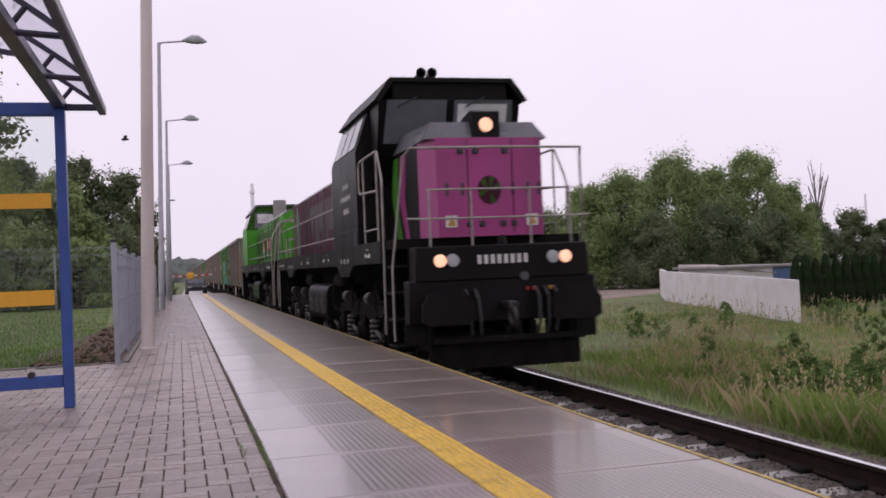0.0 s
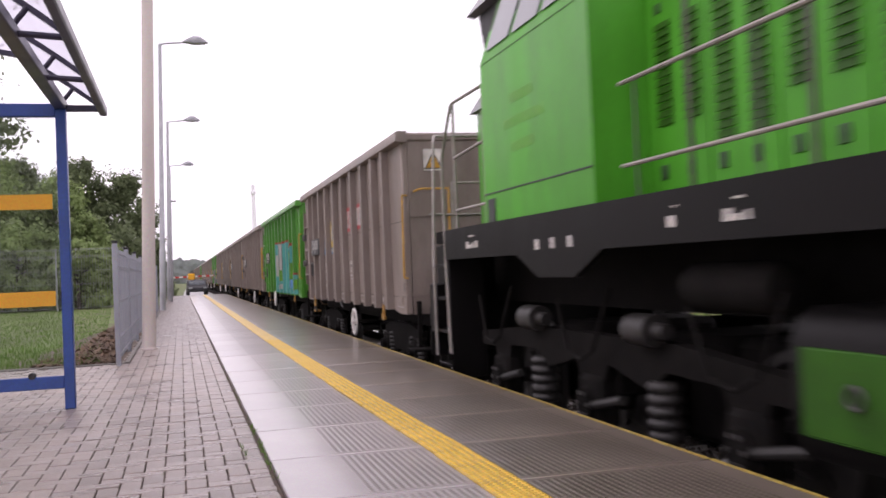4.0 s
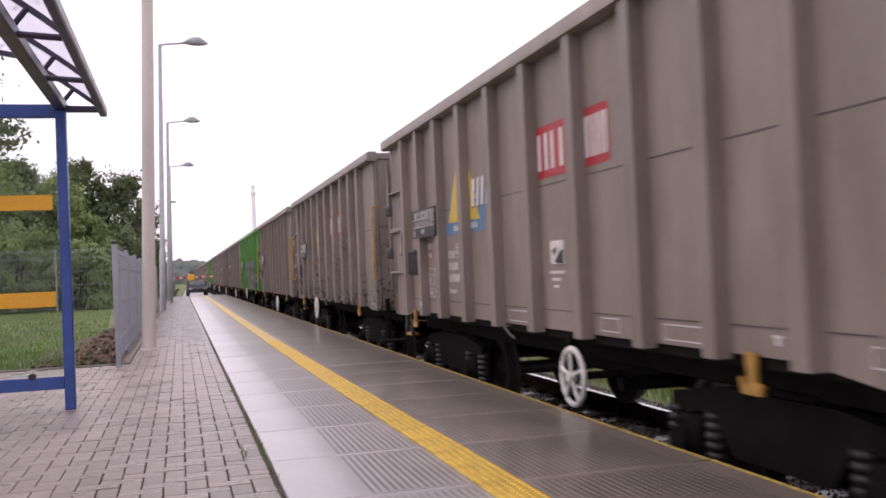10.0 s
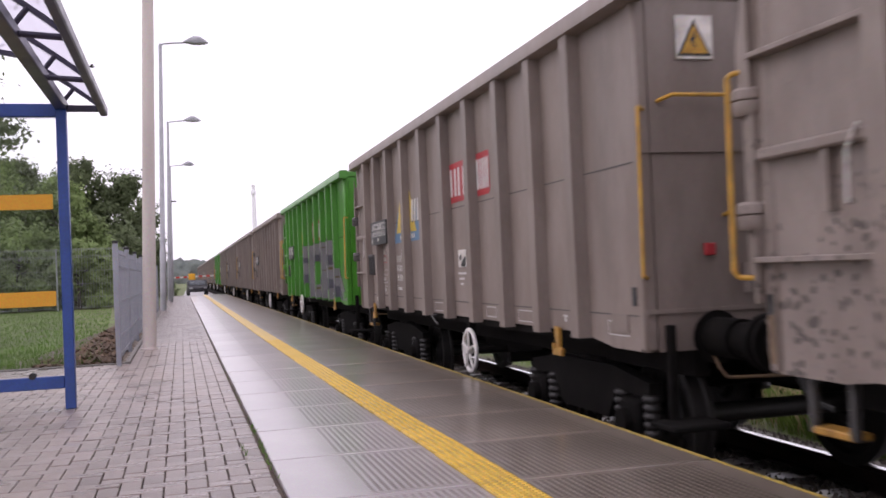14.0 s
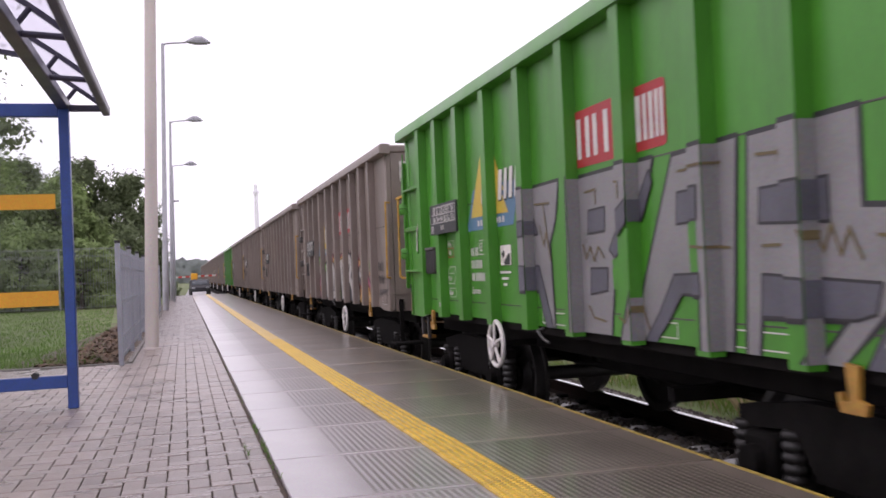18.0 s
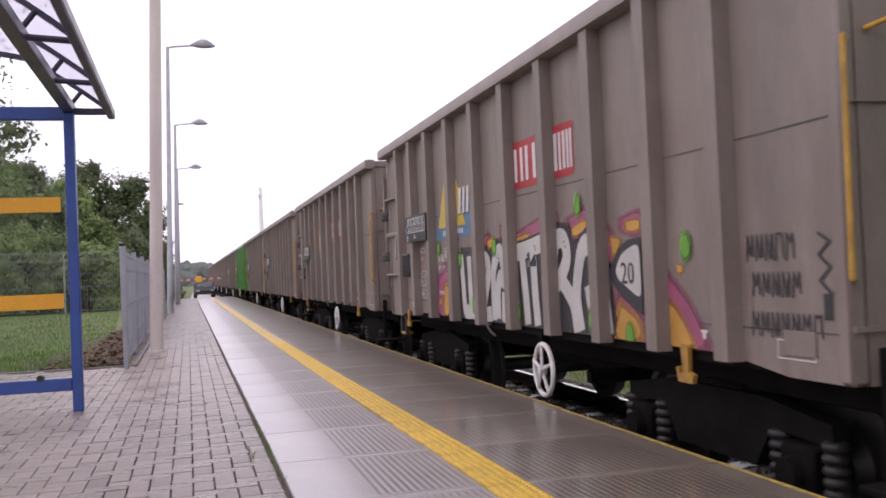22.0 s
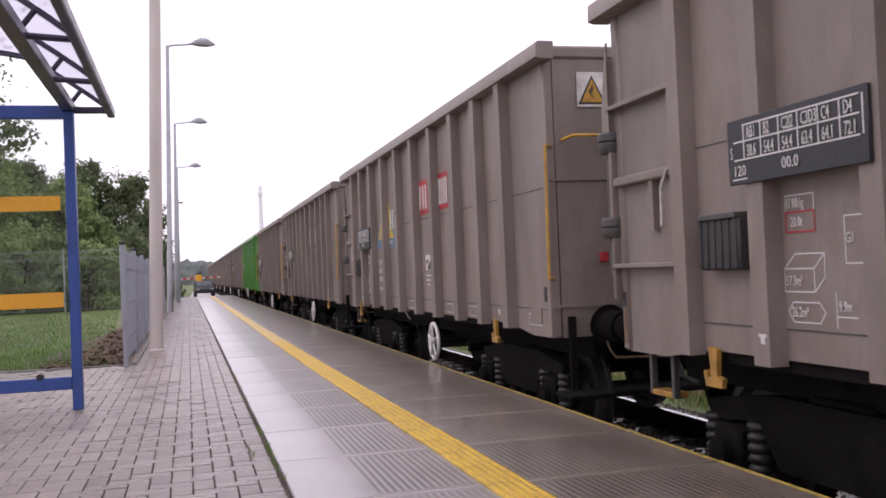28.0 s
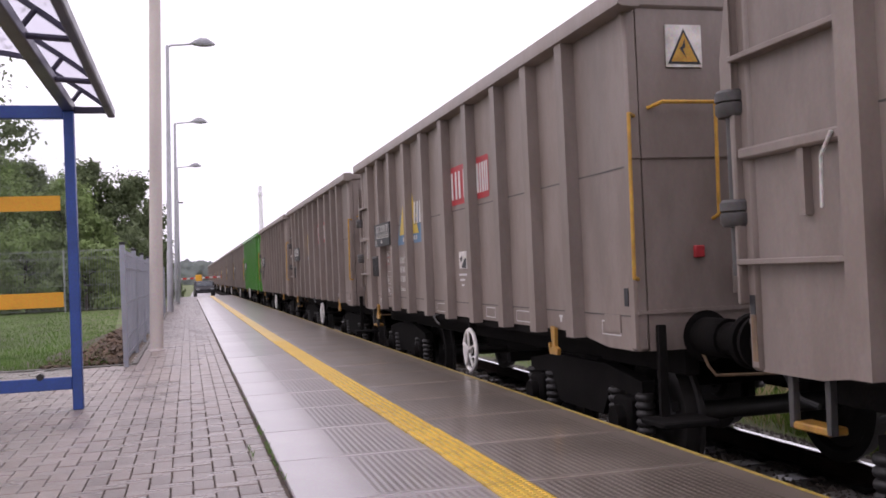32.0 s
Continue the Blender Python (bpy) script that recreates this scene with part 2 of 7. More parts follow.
M = dict(
    slab=slab_material(),
    slab_side=material("platform_wall", (0.20, 0.19, 0.18), 0.7),
    brick=material("wet_paver", (0.255, 0.210, 0.188), 0.34, vary=0.26, scale=2.0, fine=150, bump=0.3, spread=0.16, grime=0.55),
    # bricks laid across: slightly paler and smoother than those laid along
    brick_pale=material("pale_paver", (0.295, 0.25, 0.228), 0.30, vary=0.26, scale=2.0, fine=150, bump=0.25, spread=0.12, grime=0.55),
    yellow=material("yellow_tactile", (0.58, 0.37, 0.040), 0.42, vary=0.45, scale=5, fine=80, bump=0.2, spread=0.06),
    edge_yellow=material("yellow_edge_paint", (0.38, 0.27, 0.05), 0.5, vary=0.5, scale=14),
    kerb=material("kerb_concrete", (0.16, 0.145, 0.13), 0.6, vary=0.4, scale=6),
    soil=material("damp_soil", (0.10, 0.075, 0.055), 0.9, vary=0.5, scale=5, fine=30, bump=0.8),
    dirt=material("reddish_dirt", (0.24, 0.19, 0.155), 0.9, vary=0.4, scale=0.8, fine=12, bump=0.4),
    meadow=material("meadow_ground", (0.11, 0.15, 0.045), 0.95, vary=0.5, scale=0.7, fine=14, bump=0.6, dark=(0.075, 0.065, 0.035)),
    asphalt=material("pale_asphalt", (0.30, 0.29, 0.29), 0.45, vary=0.2, scale=2),
    ballast=material("ballast_stone", (0.080, 0.066, 0.054), 0.7, vary=0.5, scale=9, spread=0.3),
    sleeper=material("concrete_sleeper", (0.25, 0.235, 0.22), 0.38, vary=0.45, scale=5, spread=0.15, coat=0.3),
    rail_rust=material("rail_rust", (0.020, 0.012, 0.010), 0.8, vary=0.4, scale=8, spec=0.12),
    rail_top=material("rail_polished", (0.75, 0.75, 0.77), 0.22, metal=1.0, vary=0.1, bump=0),
    wagon_grey=material("taupe_wagon_paint", (0.220, 0.180, 0.158), 0.5, vary=0.22, scale=1.6, fine=45, grime=0.4, bump=0.08, streak=5.0, spread=0.05, mottle=0.12),
    wagon_spot=material("stained_taupe_paint", (0.226, 0.187, 0.165), 0.5, vary=0.22, scale=1.6, fine=45, grime=0.4, bump=0.08, spots=0.32, mottle=0.12),
    loco_green=material("green_loco_paint", (0.060, 0.315, 0.022), 0.42, spec=0.22, vary=0.18, scale=1.6, fine=45, bump=0.05, streak=5.0, grime=0.25, mottle=0.12),
    holder=material("dark_grey_holder", (0.045, 0.043, 0.043), 0.6, vary=0.35, scale=8, streak=4, spec=0.3),
    dark_green=material("dark_green_grille", (0.026, 0.092, 0.010), 0.5, spec=0.12, vary=0.3, scale=3),
    wagon_green=material("green_wagon_paint", (0.050, 0.240, 0.018), 0.36, vary=0.22, scale=1.6, fine=45, bump=0.06, streak=5.0, grime=0.35, mottle=0.12),
    under=material("dark_undergear", (0.010, 0.009, 0.0085), 0.8, vary=0.45, scale=5, fine=40, bump=0.3, spec=0.06),
    seam=material("dark_weld_seam", (0.085, 0.078, 0.072), 0.7, vary=0.5, scale=2.5),
    collar=material("grey_collar", (0.060, 0.056, 0.054), 0.5, vary=0.3, scale=5),
    rust_streak=material("rust_streak", (0.20, 0.13, 0.075), 0.8, vary=0.5, scale=12, fine=60, streak=6),
    ochre=material("ochre_lever_paint", (0.36, 0.19, 0.035), 0.5, vary=0.4, scale=9),
    wheel=material("wheel_steel", (0.022, 0.020, 0.019), 0.5, vary=0.4, scale=6, spec=0.4),
    rubber=material("black_rubber", (0.02, 0.02, 0.02), 0.6),
    white=material("white_enamel", (0.64, 0.61, 0.58), 0.4, vary=0.15, scale=6),
    dirty_white=material("dirty_white_paint", (0.62, 0.59, 0.55), 0.55, vary=0.35, scale=8),
    sign_yellow=material("yellow_gear_paint", (0.46, 0.25, 0.030), 0.45, vary=0.3, scale=9),
    sign_black=material("black_sign", (0.018, 0.019, 0.022), 0.45),
    sign_red=material("red_sign", (0.36, 0.024, 0.030), 0.45, vary=0.15),
    logo_yellow=material("logo_yellow", (0.52, 0.37, 0.05), 0.45, vary=0.12),
    logo_blue=material("logo_blue", (0.075, 0.17, 0.28), 0.45, vary=0.12),
    lettering=material("lettering_white", (0.56, 0.54, 0.52), 0.5, vary=0.15),
    loco_black=material("black_loco_paint", (0.0075, 0.0068, 0.0068), 0.42, vary=0.35, scale=2, streak=4, spec=0.10),
    loco_grey=material("grey_hood_paint", (0.10, 0.10, 0.112), 0.3, vary=0.2, scale=2),
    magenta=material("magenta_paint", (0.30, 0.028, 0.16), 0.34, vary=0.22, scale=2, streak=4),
    # darker copy of the magenta: the long hood's shade is put into the colour
    magenta_side=material("shaded_magenta_paint", (0.090, 0.009, 0.038), 0.5, vary=0.35, scale=2, streak=4, spec=0.15),
    maroon=material("dark_maroon_paint", (0.045, 0.006, 0.018), 0.5, vary=0.3, scale=2, streak=4, spec=0.15),
    steel=material("steel_rail", (0.30, 0.275, 0.25), 0.45, metal=0.5, vary=0.25, scale=6),
    lamp_on=glow("headlight_lit", (1.0, 0.56, 0.34), 1.15),
    lamp_off=material("headlight_glass", (0.35, 0.36, 0.37), 0.08, bump=0),
    cab_glass=material("cab_window", (0.10, 0.11, 0.12), 0.06, bump=0, vary=0.2),
    blind=material("white_blind", (0.62, 0.62, 0.62), 0.5),
    shelter_blue=material("blue_shelter_paint", (0.025, 0.07, 0.27), 0.35, vary=0.2, scale=5),
    shelter_dark=material("dark_roof_frame", (0.030, 0.026, 0.052), 0.35, vary=0.2),
    roof_sheet=milky("milky_roof_sheet", (0.80, 0.79, 0.83)),
    pane=glass("shelter_pane", (0.93, 0.95, 0.94)),
    tape=material("orange_yellow_tape", (0.78, 0.38, 0.02), 0.45, vary=0.1),
    fence_grey=material("galvanised_fence", (0.30, 0.31, 0.35), 0.45, metal=0.3, vary=0.15),
    fence_dark=material("weathered_wire", (0.28, 0.295, 0.29), 0.6, vary=0.3),
    cap=material("black_cap", (0.02, 0.02, 0.02), 0.5),
    pole=material("concrete_mast", (0.56, 0.50, 0.47), 0.7, vary=0.18, scale=3, streak=6),
    galvanised=material("galvanised_lamp_post", (0.40, 0.40, 0.43), 0.4, metal=0.5, vary=0.15),
    lamp_head=material("grey_lamp_head", (0.33, 0.33, 0.36), 0.4),
    leaf=leafy("leaf_green", (0.245, 0.325, 0.130), 0.4, 1.2),
    leaf_dark=leafy("leaf_dark_green", (0.155, 0.195, 0.098), 0.45, 1.0),
    # paled base colour stands in for the haze over the far woods
    leaf_far=material("leaf_haze_tinted", (0.26, 0.29, 0.28), 0.8, vary=0.3, scale=0.2, bump=0),
    thuja=leafy("thuja_green", (0.030, 0.056, 0.022), 0.5, 3),
    grass=leafy("grass_blade", (0.185, 0.265, 0.066), 0.5, 0.5, (0.11, 0.165, 0.040)),
    lawn=leafy("lawn_blade", (0.12, 0.215, 0.046), 0.4, 0.6),
    straw=leafy("dry_grass", (0.40, 0.325, 0.185), 0.4, 0.5),
    weed=leafy("weed_leaf", (0.155, 0.245, 0.070), 0.45, 2.0),
    bark=material("bark", (0.07, 0.055, 0.045), 0.85, vary=0.4, scale=8),
    dead_wood=material("dead_branch", (0.16, 0.14, 0.13), 0.8),
    dead_leaf=material("fallen_leaf", (0.12, 0.075, 0.045), 0.8, vary=0.6, scale=3, bump=0),
    wall_white=material("white_wall_render", (0.66, 0.64, 0.64), 0.7, vary=0.12, scale=1.5),
    roof_grey=material("grey_roof", (0.22, 0.21, 0.20), 0.7),
    blue_tarp=material("blue_cladding", (0.05, 0.10, 0.22), 0.5),
    car_paint=material("dark_car_paint", (0.016, 0.015, 0.019), 0.45, spec=0.2),
    car_glass=material("car_window", (0.05, 0.06, 0.07), 0.25, spec=0.3),
    red=material("signal_red", (0.55, 0.04, 0.035), 0.45),
    # near-white colour imitates haze in front of the tower and distant mast
    haze=material("haze_tint", (0.86, 0.85, 0.89), 0.9, vary=0.03),
    g_teal=material("graffiti_teal", (0.085, 0.36, 0.33), 0.45, vary=0.15),
    g_white=material("graffiti_white", (0.47, 0.455, 0.43), 0.5, vary=0.15),
    g_silver=material("graffiti_silver", (0.205, 0.200, 0.205), 0.4, vary=0.12),
    g_black=material("graffiti_black", (0.025, 0.024, 0.028), 0.5),
    g_grey=material("graffiti_dark_grey", (0.09, 0.09, 0.11), 0.5),
    g_lime=material("graffiti_lime", (0.11, 0.31, 0.025), 0.45),
    g_blue=material("graffiti_light_blue", (0.16, 0.36, 0.62), 0.45),
    g_red=material("graffiti_red", (0.38, 0.05, 0.04), 0.5),
    thin_pink=spray("thin_pink_spray", (0.30, 0.075, 0.14), 0.42),
    thin_orange=spray("thin_orange_spray", (0.44, 0.23, 0.05), 0.45),
    thin_lime=spray("thin_green_spray", (0.11, 0.31, 0.025), 0.45),
    thin_black=spray("thin_black_spray", (0.025, 0.024, 0.028), 0.45),
    stud=material("yellow_stud", (0.70, 0.45, 0.045), 0.42, vary=0.25, scale=9, fine=80, bump=0.2, spread=0.06),
    strap=material("grey_brown_strap", (0.085, 0.075, 0.068), 0.5, vary=0.3, scale=5),
    dry_tag=material("olive_marker", (0.13, 0.10, 0.045), 0.6, vary=0.2),
    g_pink=material("graffiti_pink", (0.30, 0.075, 0.14), 0.5),
    g_orange=material("graffiti_orange", (0.48, 0.25, 0.05), 0.5),
)


# ---- mesh building ----
class Geo:
    """Vertices and faces of one mesh, gathered from simple solids."""

    def __init__(self):
        self.v, self.f, self.s = [], [], []

    def add(self, verts, faces, smooth=False):
        k = len(self.v)
        self.v += [tuple(p) for p in verts]
        self.f += [tuple(i + k for i in q) for q in faces]
        self.s += [smooth] * len(faces)
        return self

    def box(self, x0, x1, y0, y1, z0, z1, c=0.0):
        """A block; c: width of its chamfered edges."""
        if c <= 0:
            vs = [(x, y, z) for x in (x0, x1) for y in (y0, y1) for z in (z0, z1)]
            return self.add(vs, [(0, 1, 3, 2), (4, 6, 7, 5), (0, 4, 5, 1), (2, 3, 7, 6), (0, 2, 6, 4), (1, 5, 7, 3)])
        X, Y, Z = (x0, x1), (y0, y1), (z0, z1)
        vs, at = [], {}
        for i in (0, 1):
            for j in (0, 1):
                for k in (0, 1):
                    si, sj, sk = 1 - 2 * i, 1 - 2 * j, 1 - 2 * k
                    for a, p in (("x", (X[i], Y[j] + c * sj, Z[k] + c * sk)), ("y", (X[i] + c * si, Y[j], Z[k] + c * sk)), ("z", (X[i] + c * si, Y[j] + c * sj, Z[k]))):
                        at[i, j, k, a] = len(vs)
                        vs.append(p)
        fs = []
        for s in (0, 1):
            fs.append([at[s, j, k, "x"] for j, k in ((0, 0), (0, 1), (1, 1), (1, 0))][:: 1 if s == 0 else -1])
            fs.append([at[i, s, k, "y"] for i, k in ((0, 0), (1, 0), (1, 1), (0, 1))][:: 1 if s == 0 else -1])
            fs.append([at[i, j, s, "z"] for i, j in ((0, 0), (0, 1), (1, 1), (1, 0))][:: 1 if s == 0 else -1])
        for i in (0, 1):
            for j in (0, 1):
                fs.append([at[i, j, 0, "x"], at[i, j, 1, "x"], at[i, j, 1, "y"], at[i, j, 0, "y"]])
                fs.append([at[i, 0, j, "x"], at[i, 1, j, "x"], at[i, 1, j, "z"], at[i, 0, j, "z"]])
                fs.append([at[0, i, j, "y"], at[1, i, j, "y"], at[1, i, j, "z"], at[0, i, j, "z"]])
                for k in (0, 1):
                    fs.append([at[i, j, k, "x"], at[i, j, k, "y"], at[i, j, k, "z"]])
        return self.add(vs, fs)

    def prism(self, pts, axis, a, b):
        """A polygon in the two other axes (in xyz order), drawn from a to b along axis."""
        n = len(pts)

        def put(p, w):
            q = list(p)
            q.insert("xyz".index(axis), w)
            return q
        vs = [put(p, a) for p in pts] + [put(p, b) for p in pts]
        return self.add(vs, [tuple(range(n))[::-1], tuple(range(n, 2 * n))] + [(i, (i + 1) % n, n + (i + 1) % n, n + i) for i in range(n)])

    def rod(self, p, q, r, r2=None, seg=8):
        """A round bar from p to q."""
        p, q = Vector(p), Vector(q)
        d = (q - p).normalized()
        u = d.orthogonal().normalized()
        w = d.cross(u)
        r2 = r if r2 is None else r2
        vs = []
        for c, rad in ((p, r), (q, r2)):
            vs += [c + rad * (u * math.cos(2 * math.pi * i / seg) + w * math.sin(2 * math.pi * i / seg)) for i in range(seg)]
        self.add(vs, [(i, (i + 1) % seg, seg + (i + 1) % seg, seg + i) for i in range(seg)], True)
        k = len(self.v) - 2 * seg
        self.f += [tuple(k + i for i in range(seg))[::-1], tuple(k + seg + i for i in range(seg))]
        self.s += [False, False]
        return self

    def pipe(self, pts, r, seg=8):
        for a, b in zip(pts, pts[1:]):
            self.rod(a, b, r, seg=seg)
        return self

    def lathe(self, prof, axis, centre, seg=24):
        """A profile of (distance along axis, radius) turned round it."""
        c = Vector(centre)
        ax = {"x": Vector((1, 0, 0)), "y": Vector((0, 1, 0)), "z": Vector((0, 0, 1))}[axis]
        u = ax.orthogonal().normalized()
        w = ax.cross(u)
        vs = [c + ax * a + r * (u * math.cos(2 * math.pi * i / seg) + w * math.sin(2 * math.pi * i / seg)) for a, r in prof for i in range(seg)]
        fs = [(k * seg + i, k * seg + (i + 1) % seg, (k + 1) * seg + (i + 1) % seg, (k + 1) * seg + i) for k in range(len(prof) - 1) for i in range(seg)]
        return self.add(vs, fs, True)

    def ring(self, axis, centre, R, r, seg=28, sec=8):
        """A torus."""
        prof = [(r * math.sin(2 * math.pi * k / sec), R + r * math.cos(2 * math.pi * k / sec)) for k in range(sec + 1)]
        return self.lathe(prof, axis, centre, seg)

    def mesh(self, name, mat, tidy=True):
        me = bpy.data.meshes.new(name)
        me.from_pydata(self.v, [], self.f)
        me.polygons.foreach_set("use_smooth", self.s)
        me.materials.append(mat)
        if tidy:
            bm = bmesh.new()
            bm.from_mesh(me)
            bmesh.ops.recalc_face_normals(bm, faces=bm.faces)
            bm.to_mesh(me)
            bm.free()
        me.set_sharp_from_angle(angle=0.75)
        me.update()
        return me


def part(name, geo, mat, parent, label="", tidy=True):
    """One mesh under a thing or a part."""
    ob = new(name, geo.mesh(name, mat, tidy) if isinstance(geo, Geo) else geo)
    ob.parent = parent
    if label:
        ob["label"] = label
    return ob


def thing(name, label, category, m=None, group="", kind=""):
    ob = new(name)
    ob.empty_display_size = 0.2
    if m is not None:
        ob.matrix_world = m
    return tagged(ob, label, category, group, kind)


def solid(name, geo, mat, label="", category="", group="", kind="", m=None, tidy=True):
    """A thing of a single mesh."""
    ob = new(name, geo.mesh(name, mat, tidy))
    if m is not None:
        ob.matrix_world = m
    return tagged(ob, label, category, group, kind)


def lettering(body, height, mat_key):
    """A mesh of written characters, flat, readable from the -x side, its lower left at the origin."""
    cu = bpy.data.curves.new("writing", "FONT")
    cu.body, cu.size, cu.extrude, cu.resolution_u = body, height / 0.72, 0.001, 2
    ob = new("writing", cu)
    me = bpy.data.meshes.new_from_object(ob.evaluated_get(bpy.context.evaluated_depsgraph_get()))
    bpy.data.objects.remove(ob)
    me.transform(Matrix(((0, 0, -1, 0), (-1, 0, 0, 0), (0, 1, 0, 0), (0, 0, 0, 1))))
    me.materials.clear()
    me.materials.append(M[mat_key])
    return me


def clip(poly, lo, hi):
    """The part of a (y, z) polygon with y between lo and hi."""
    for lim, sgn in ((lo, 1), (hi, -1)):
        out = []
        for a, b in zip(poly, poly[1:] + poly[:1]):
            ia, ib = sgn * (a[0] - lim) >= 0, sgn * (b[0] - lim) >= 0
            if ia:
                out.append(a)
            if ia != ib:
                t = (lim - a[0]) / (b[0] - a[0])
                out.append((lim, a[1] + t * (b[1] - a[1])))
        poly = out
        if len(poly) < 3:
            return []
    return poly


RIBS = (1.245, 2.035, 2.88, 3.82, 4.78, 5.74, 6.70, 7.64, 8.485, 9.27)
RW = 0.070                    # half width of a rib
WL, HW = 10.5, 1.43          # body length and half width over the ribs


def on_side(geo, poly, lift=0.0, ribs=True, x=-1.325, flanks=True):
    """Paint: lays a (y, z) polygon on a wagon's side sheet and, if wanted, on the faces of its ribs."""
    poly = [(y, max(z, 1.085)) for y, z in poly]          # the sheet ends here
    cuts = [0.0] + [v for r in RIBS for v in (r - RW, r + RW)] + [WL]
    for k, (a, b) in enumerate(zip(cuts, cuts[1:])):
        p = clip(list(poly), a, b)
        if len(p) < 3:
            continue
        if k % 2 == 0:
            geo.add([(x - 0.003 - lift, y, z) for y, z in p], [tuple(range(len(p)))])
        elif ribs:
            e = clip(list(poly), a - 0.004, a + 0.004)
            if len(e) > 2 and flanks:
                lo, hi = min(q[1] for q in e), max(q[1] for q in e)
                geo.add([(x - 0.002, a - 0.0105 - lift, lo), (-HW + 0.008, a - 0.0025 - lift, lo), (-HW + 0.008, a - 0.0025 - lift, hi), (x - 0.002, a - 0.0105 - lift, hi)], [(0, 1, 2, 3)])
            geo.add([(-HW + 0.01 - 0.004 - lift, y, z) for y, z in p], [tuple(range(len(p)))])


def stroke(pts, w):
    """Quads along a line of (y, z) points, w wide, with round-ish joins."""
    out = []
    for (a, b), (c, d) in zip(pts, pts[1:]):
        L = math.hypot(c - a, d - b) or 1e-6
        ey, ez = (c - a) / L * w * 0.35, (d - b) / L * w * 0.35
        ny, nz = -(d - b) / L * w / 2, (c - a) / L * w / 2
        a2, b2, c2, d2 = a - ey, b - ez, c + ey, d + ez
        out.append([(a2 + ny, b2 + nz), (a2 - ny, b2 - nz), (c2 - ny, d2 - nz), (c2 + ny, d2 + nz)])
    return out


def smooth(pts, n=5):
    """A rounded line through the given points."""
    if len(pts) < 3:
        return list(pts)
    q = [pts[0]] + list(pts) + [pts[-1]]
    out = []
    for a, b, c, d in zip(q, q[1:], q[2:], q[3:]):
        for k in range(n):
            t = k / n
            out.append(tuple(0.5 * (2 * b[i] + (c[i] - a[i]) * t + (2 * a[i] - 5 * b[i] + 4 * c[i] - d[i]) * t * t + (3 * b[i] - a[i] - 3 * c[i] + d[i]) * t ** 3) for i in (0, 1)))
    return out + [pts[-1]]


def arc(cy, cz, ry, rz, a0, a1, n=10):
    return [(cy + ry * math.cos(radians(a0 + (a1 - a0) * i / n)), cz + rz * math.sin(radians(a0 + (a1 - a0) * i / n))) for i in range(n + 1)]


# ---- the ground, one sheet ----
def ground_height(x, y):
    far = min(1.0, max(0.0, (y - 58) / 8))
    left = -0.035 * (1 - far) - 0.66 * far
    if x < 2.36:
        return left
    if x < 2.4:
        return left + (-0.86 - left) * (x - 2.36) / 0.04
    if x < 5.9:
        return -0.86
    return -0.86 - 0.12 * min(1, (x - 5.9) / 1.2)


def grid_sheet(xs, ys, height):
    g = Geo()
    n = len(ys)
    g.add([(x, y, height(x, y)) for x in xs for y in ys], [(i * n + j, (i + 1) * n + j, (i + 1) * n + j + 1, i * n + j + 1) for i in range(len(xs) - 1) for j in range(n - 1)], True)
    return g


XS = [-2500, -600, -200, -80, -40, -20, -10, -6, -4, -3, -2, -1, 0, 1, 2.36, 2.4, 3, 4, 5, 5.9, 6.3, 7.1, 9, 12, 16, 22, 30, 45, 80, 200, 600, 2500]
YS = [-2500, -500, -150, -60, -30, -15, -5, 0, 5, 10, 15, 20, 30, 40, 50, 58, 60, 62, 64, 66, 70, 80, 100, 150, 300, 800, 2500]
solid("ground", grid_sheet(XS, YS, ground_height), M["meadow"], "rough meadow ground with soil patches", "ground", kind="structure")

# ---- the platform ----
platform = thing("platform", "wet concrete station platform with ribbed slabs and block paving", "platform", kind="structure")
part("edge_wall", Geo().box(2.37, 2.42, -6, 58.6, -0.86, -0.085), M["slab_side"], platform)
bed = Geo()
bed.box(-0.62, 2.37, -6, 58.6, -0.30, -0.026)
bed.box(-4.5, -0.62, -6, 12.45, -0.30, -0.026)
part("bedding", bed, M["soil"], platform)
SLAB, FIRST = 1.0245, 4.30
slab_me = Geo().box(0, 2.075, 0.006, SLAB - 0.006, -0.08, 0.0, 0.006).mesh("slab", M["slab"])
edge_me = Geo().box(0, 0.025, 0.004, SLAB - 0.004, 0.0005, 0.003, 0.001).mesh("edge_line", M["edge_yellow"])
for k in range(-10, 53):
    sl = part("slab", slab_me, None, platform)
    sl.location = (0.428 + random.uniform(-0.003, 0.003), FIRST + k * SLAB, random.uniform(-0.002, 0.001))
    ln = part("edge_line", edge_me, None, platform)
    ln.location = (2.466 + random.uniform(-0.004, 0.004), FIRST + k * SLAB, 0.0015)

# tactile strip: studded yellow tiles
STUDW, TILE = 0.206, 0.412
tile_me = Geo().box(0, STUDW, 0.002, TILE - 0.002, 0.0, 0.012, 0.003).mesh("tactile_tile", M["yellow"])
near_tile = Geo().box(0, STUDW, 0.002, TILE - 0.002, 0.0, 0.012, 0.003)
for i in range(5):
    for j in range(10):
        near_tile.lathe([(0, 0.0125), (0.004, 0.010), (0.005, 0.0)], "z", (0.021 + 0.041 * i, 0.021 + 0.041 * j, 0.0118), 6)
near_me = near_tile.mesh("tactile_tile", M["yellow"])
near_me.materials.append(M["stud"])
for face in near_me.polygons:
    face.material_index = 1 if face.center.z > 0.0121 else 0
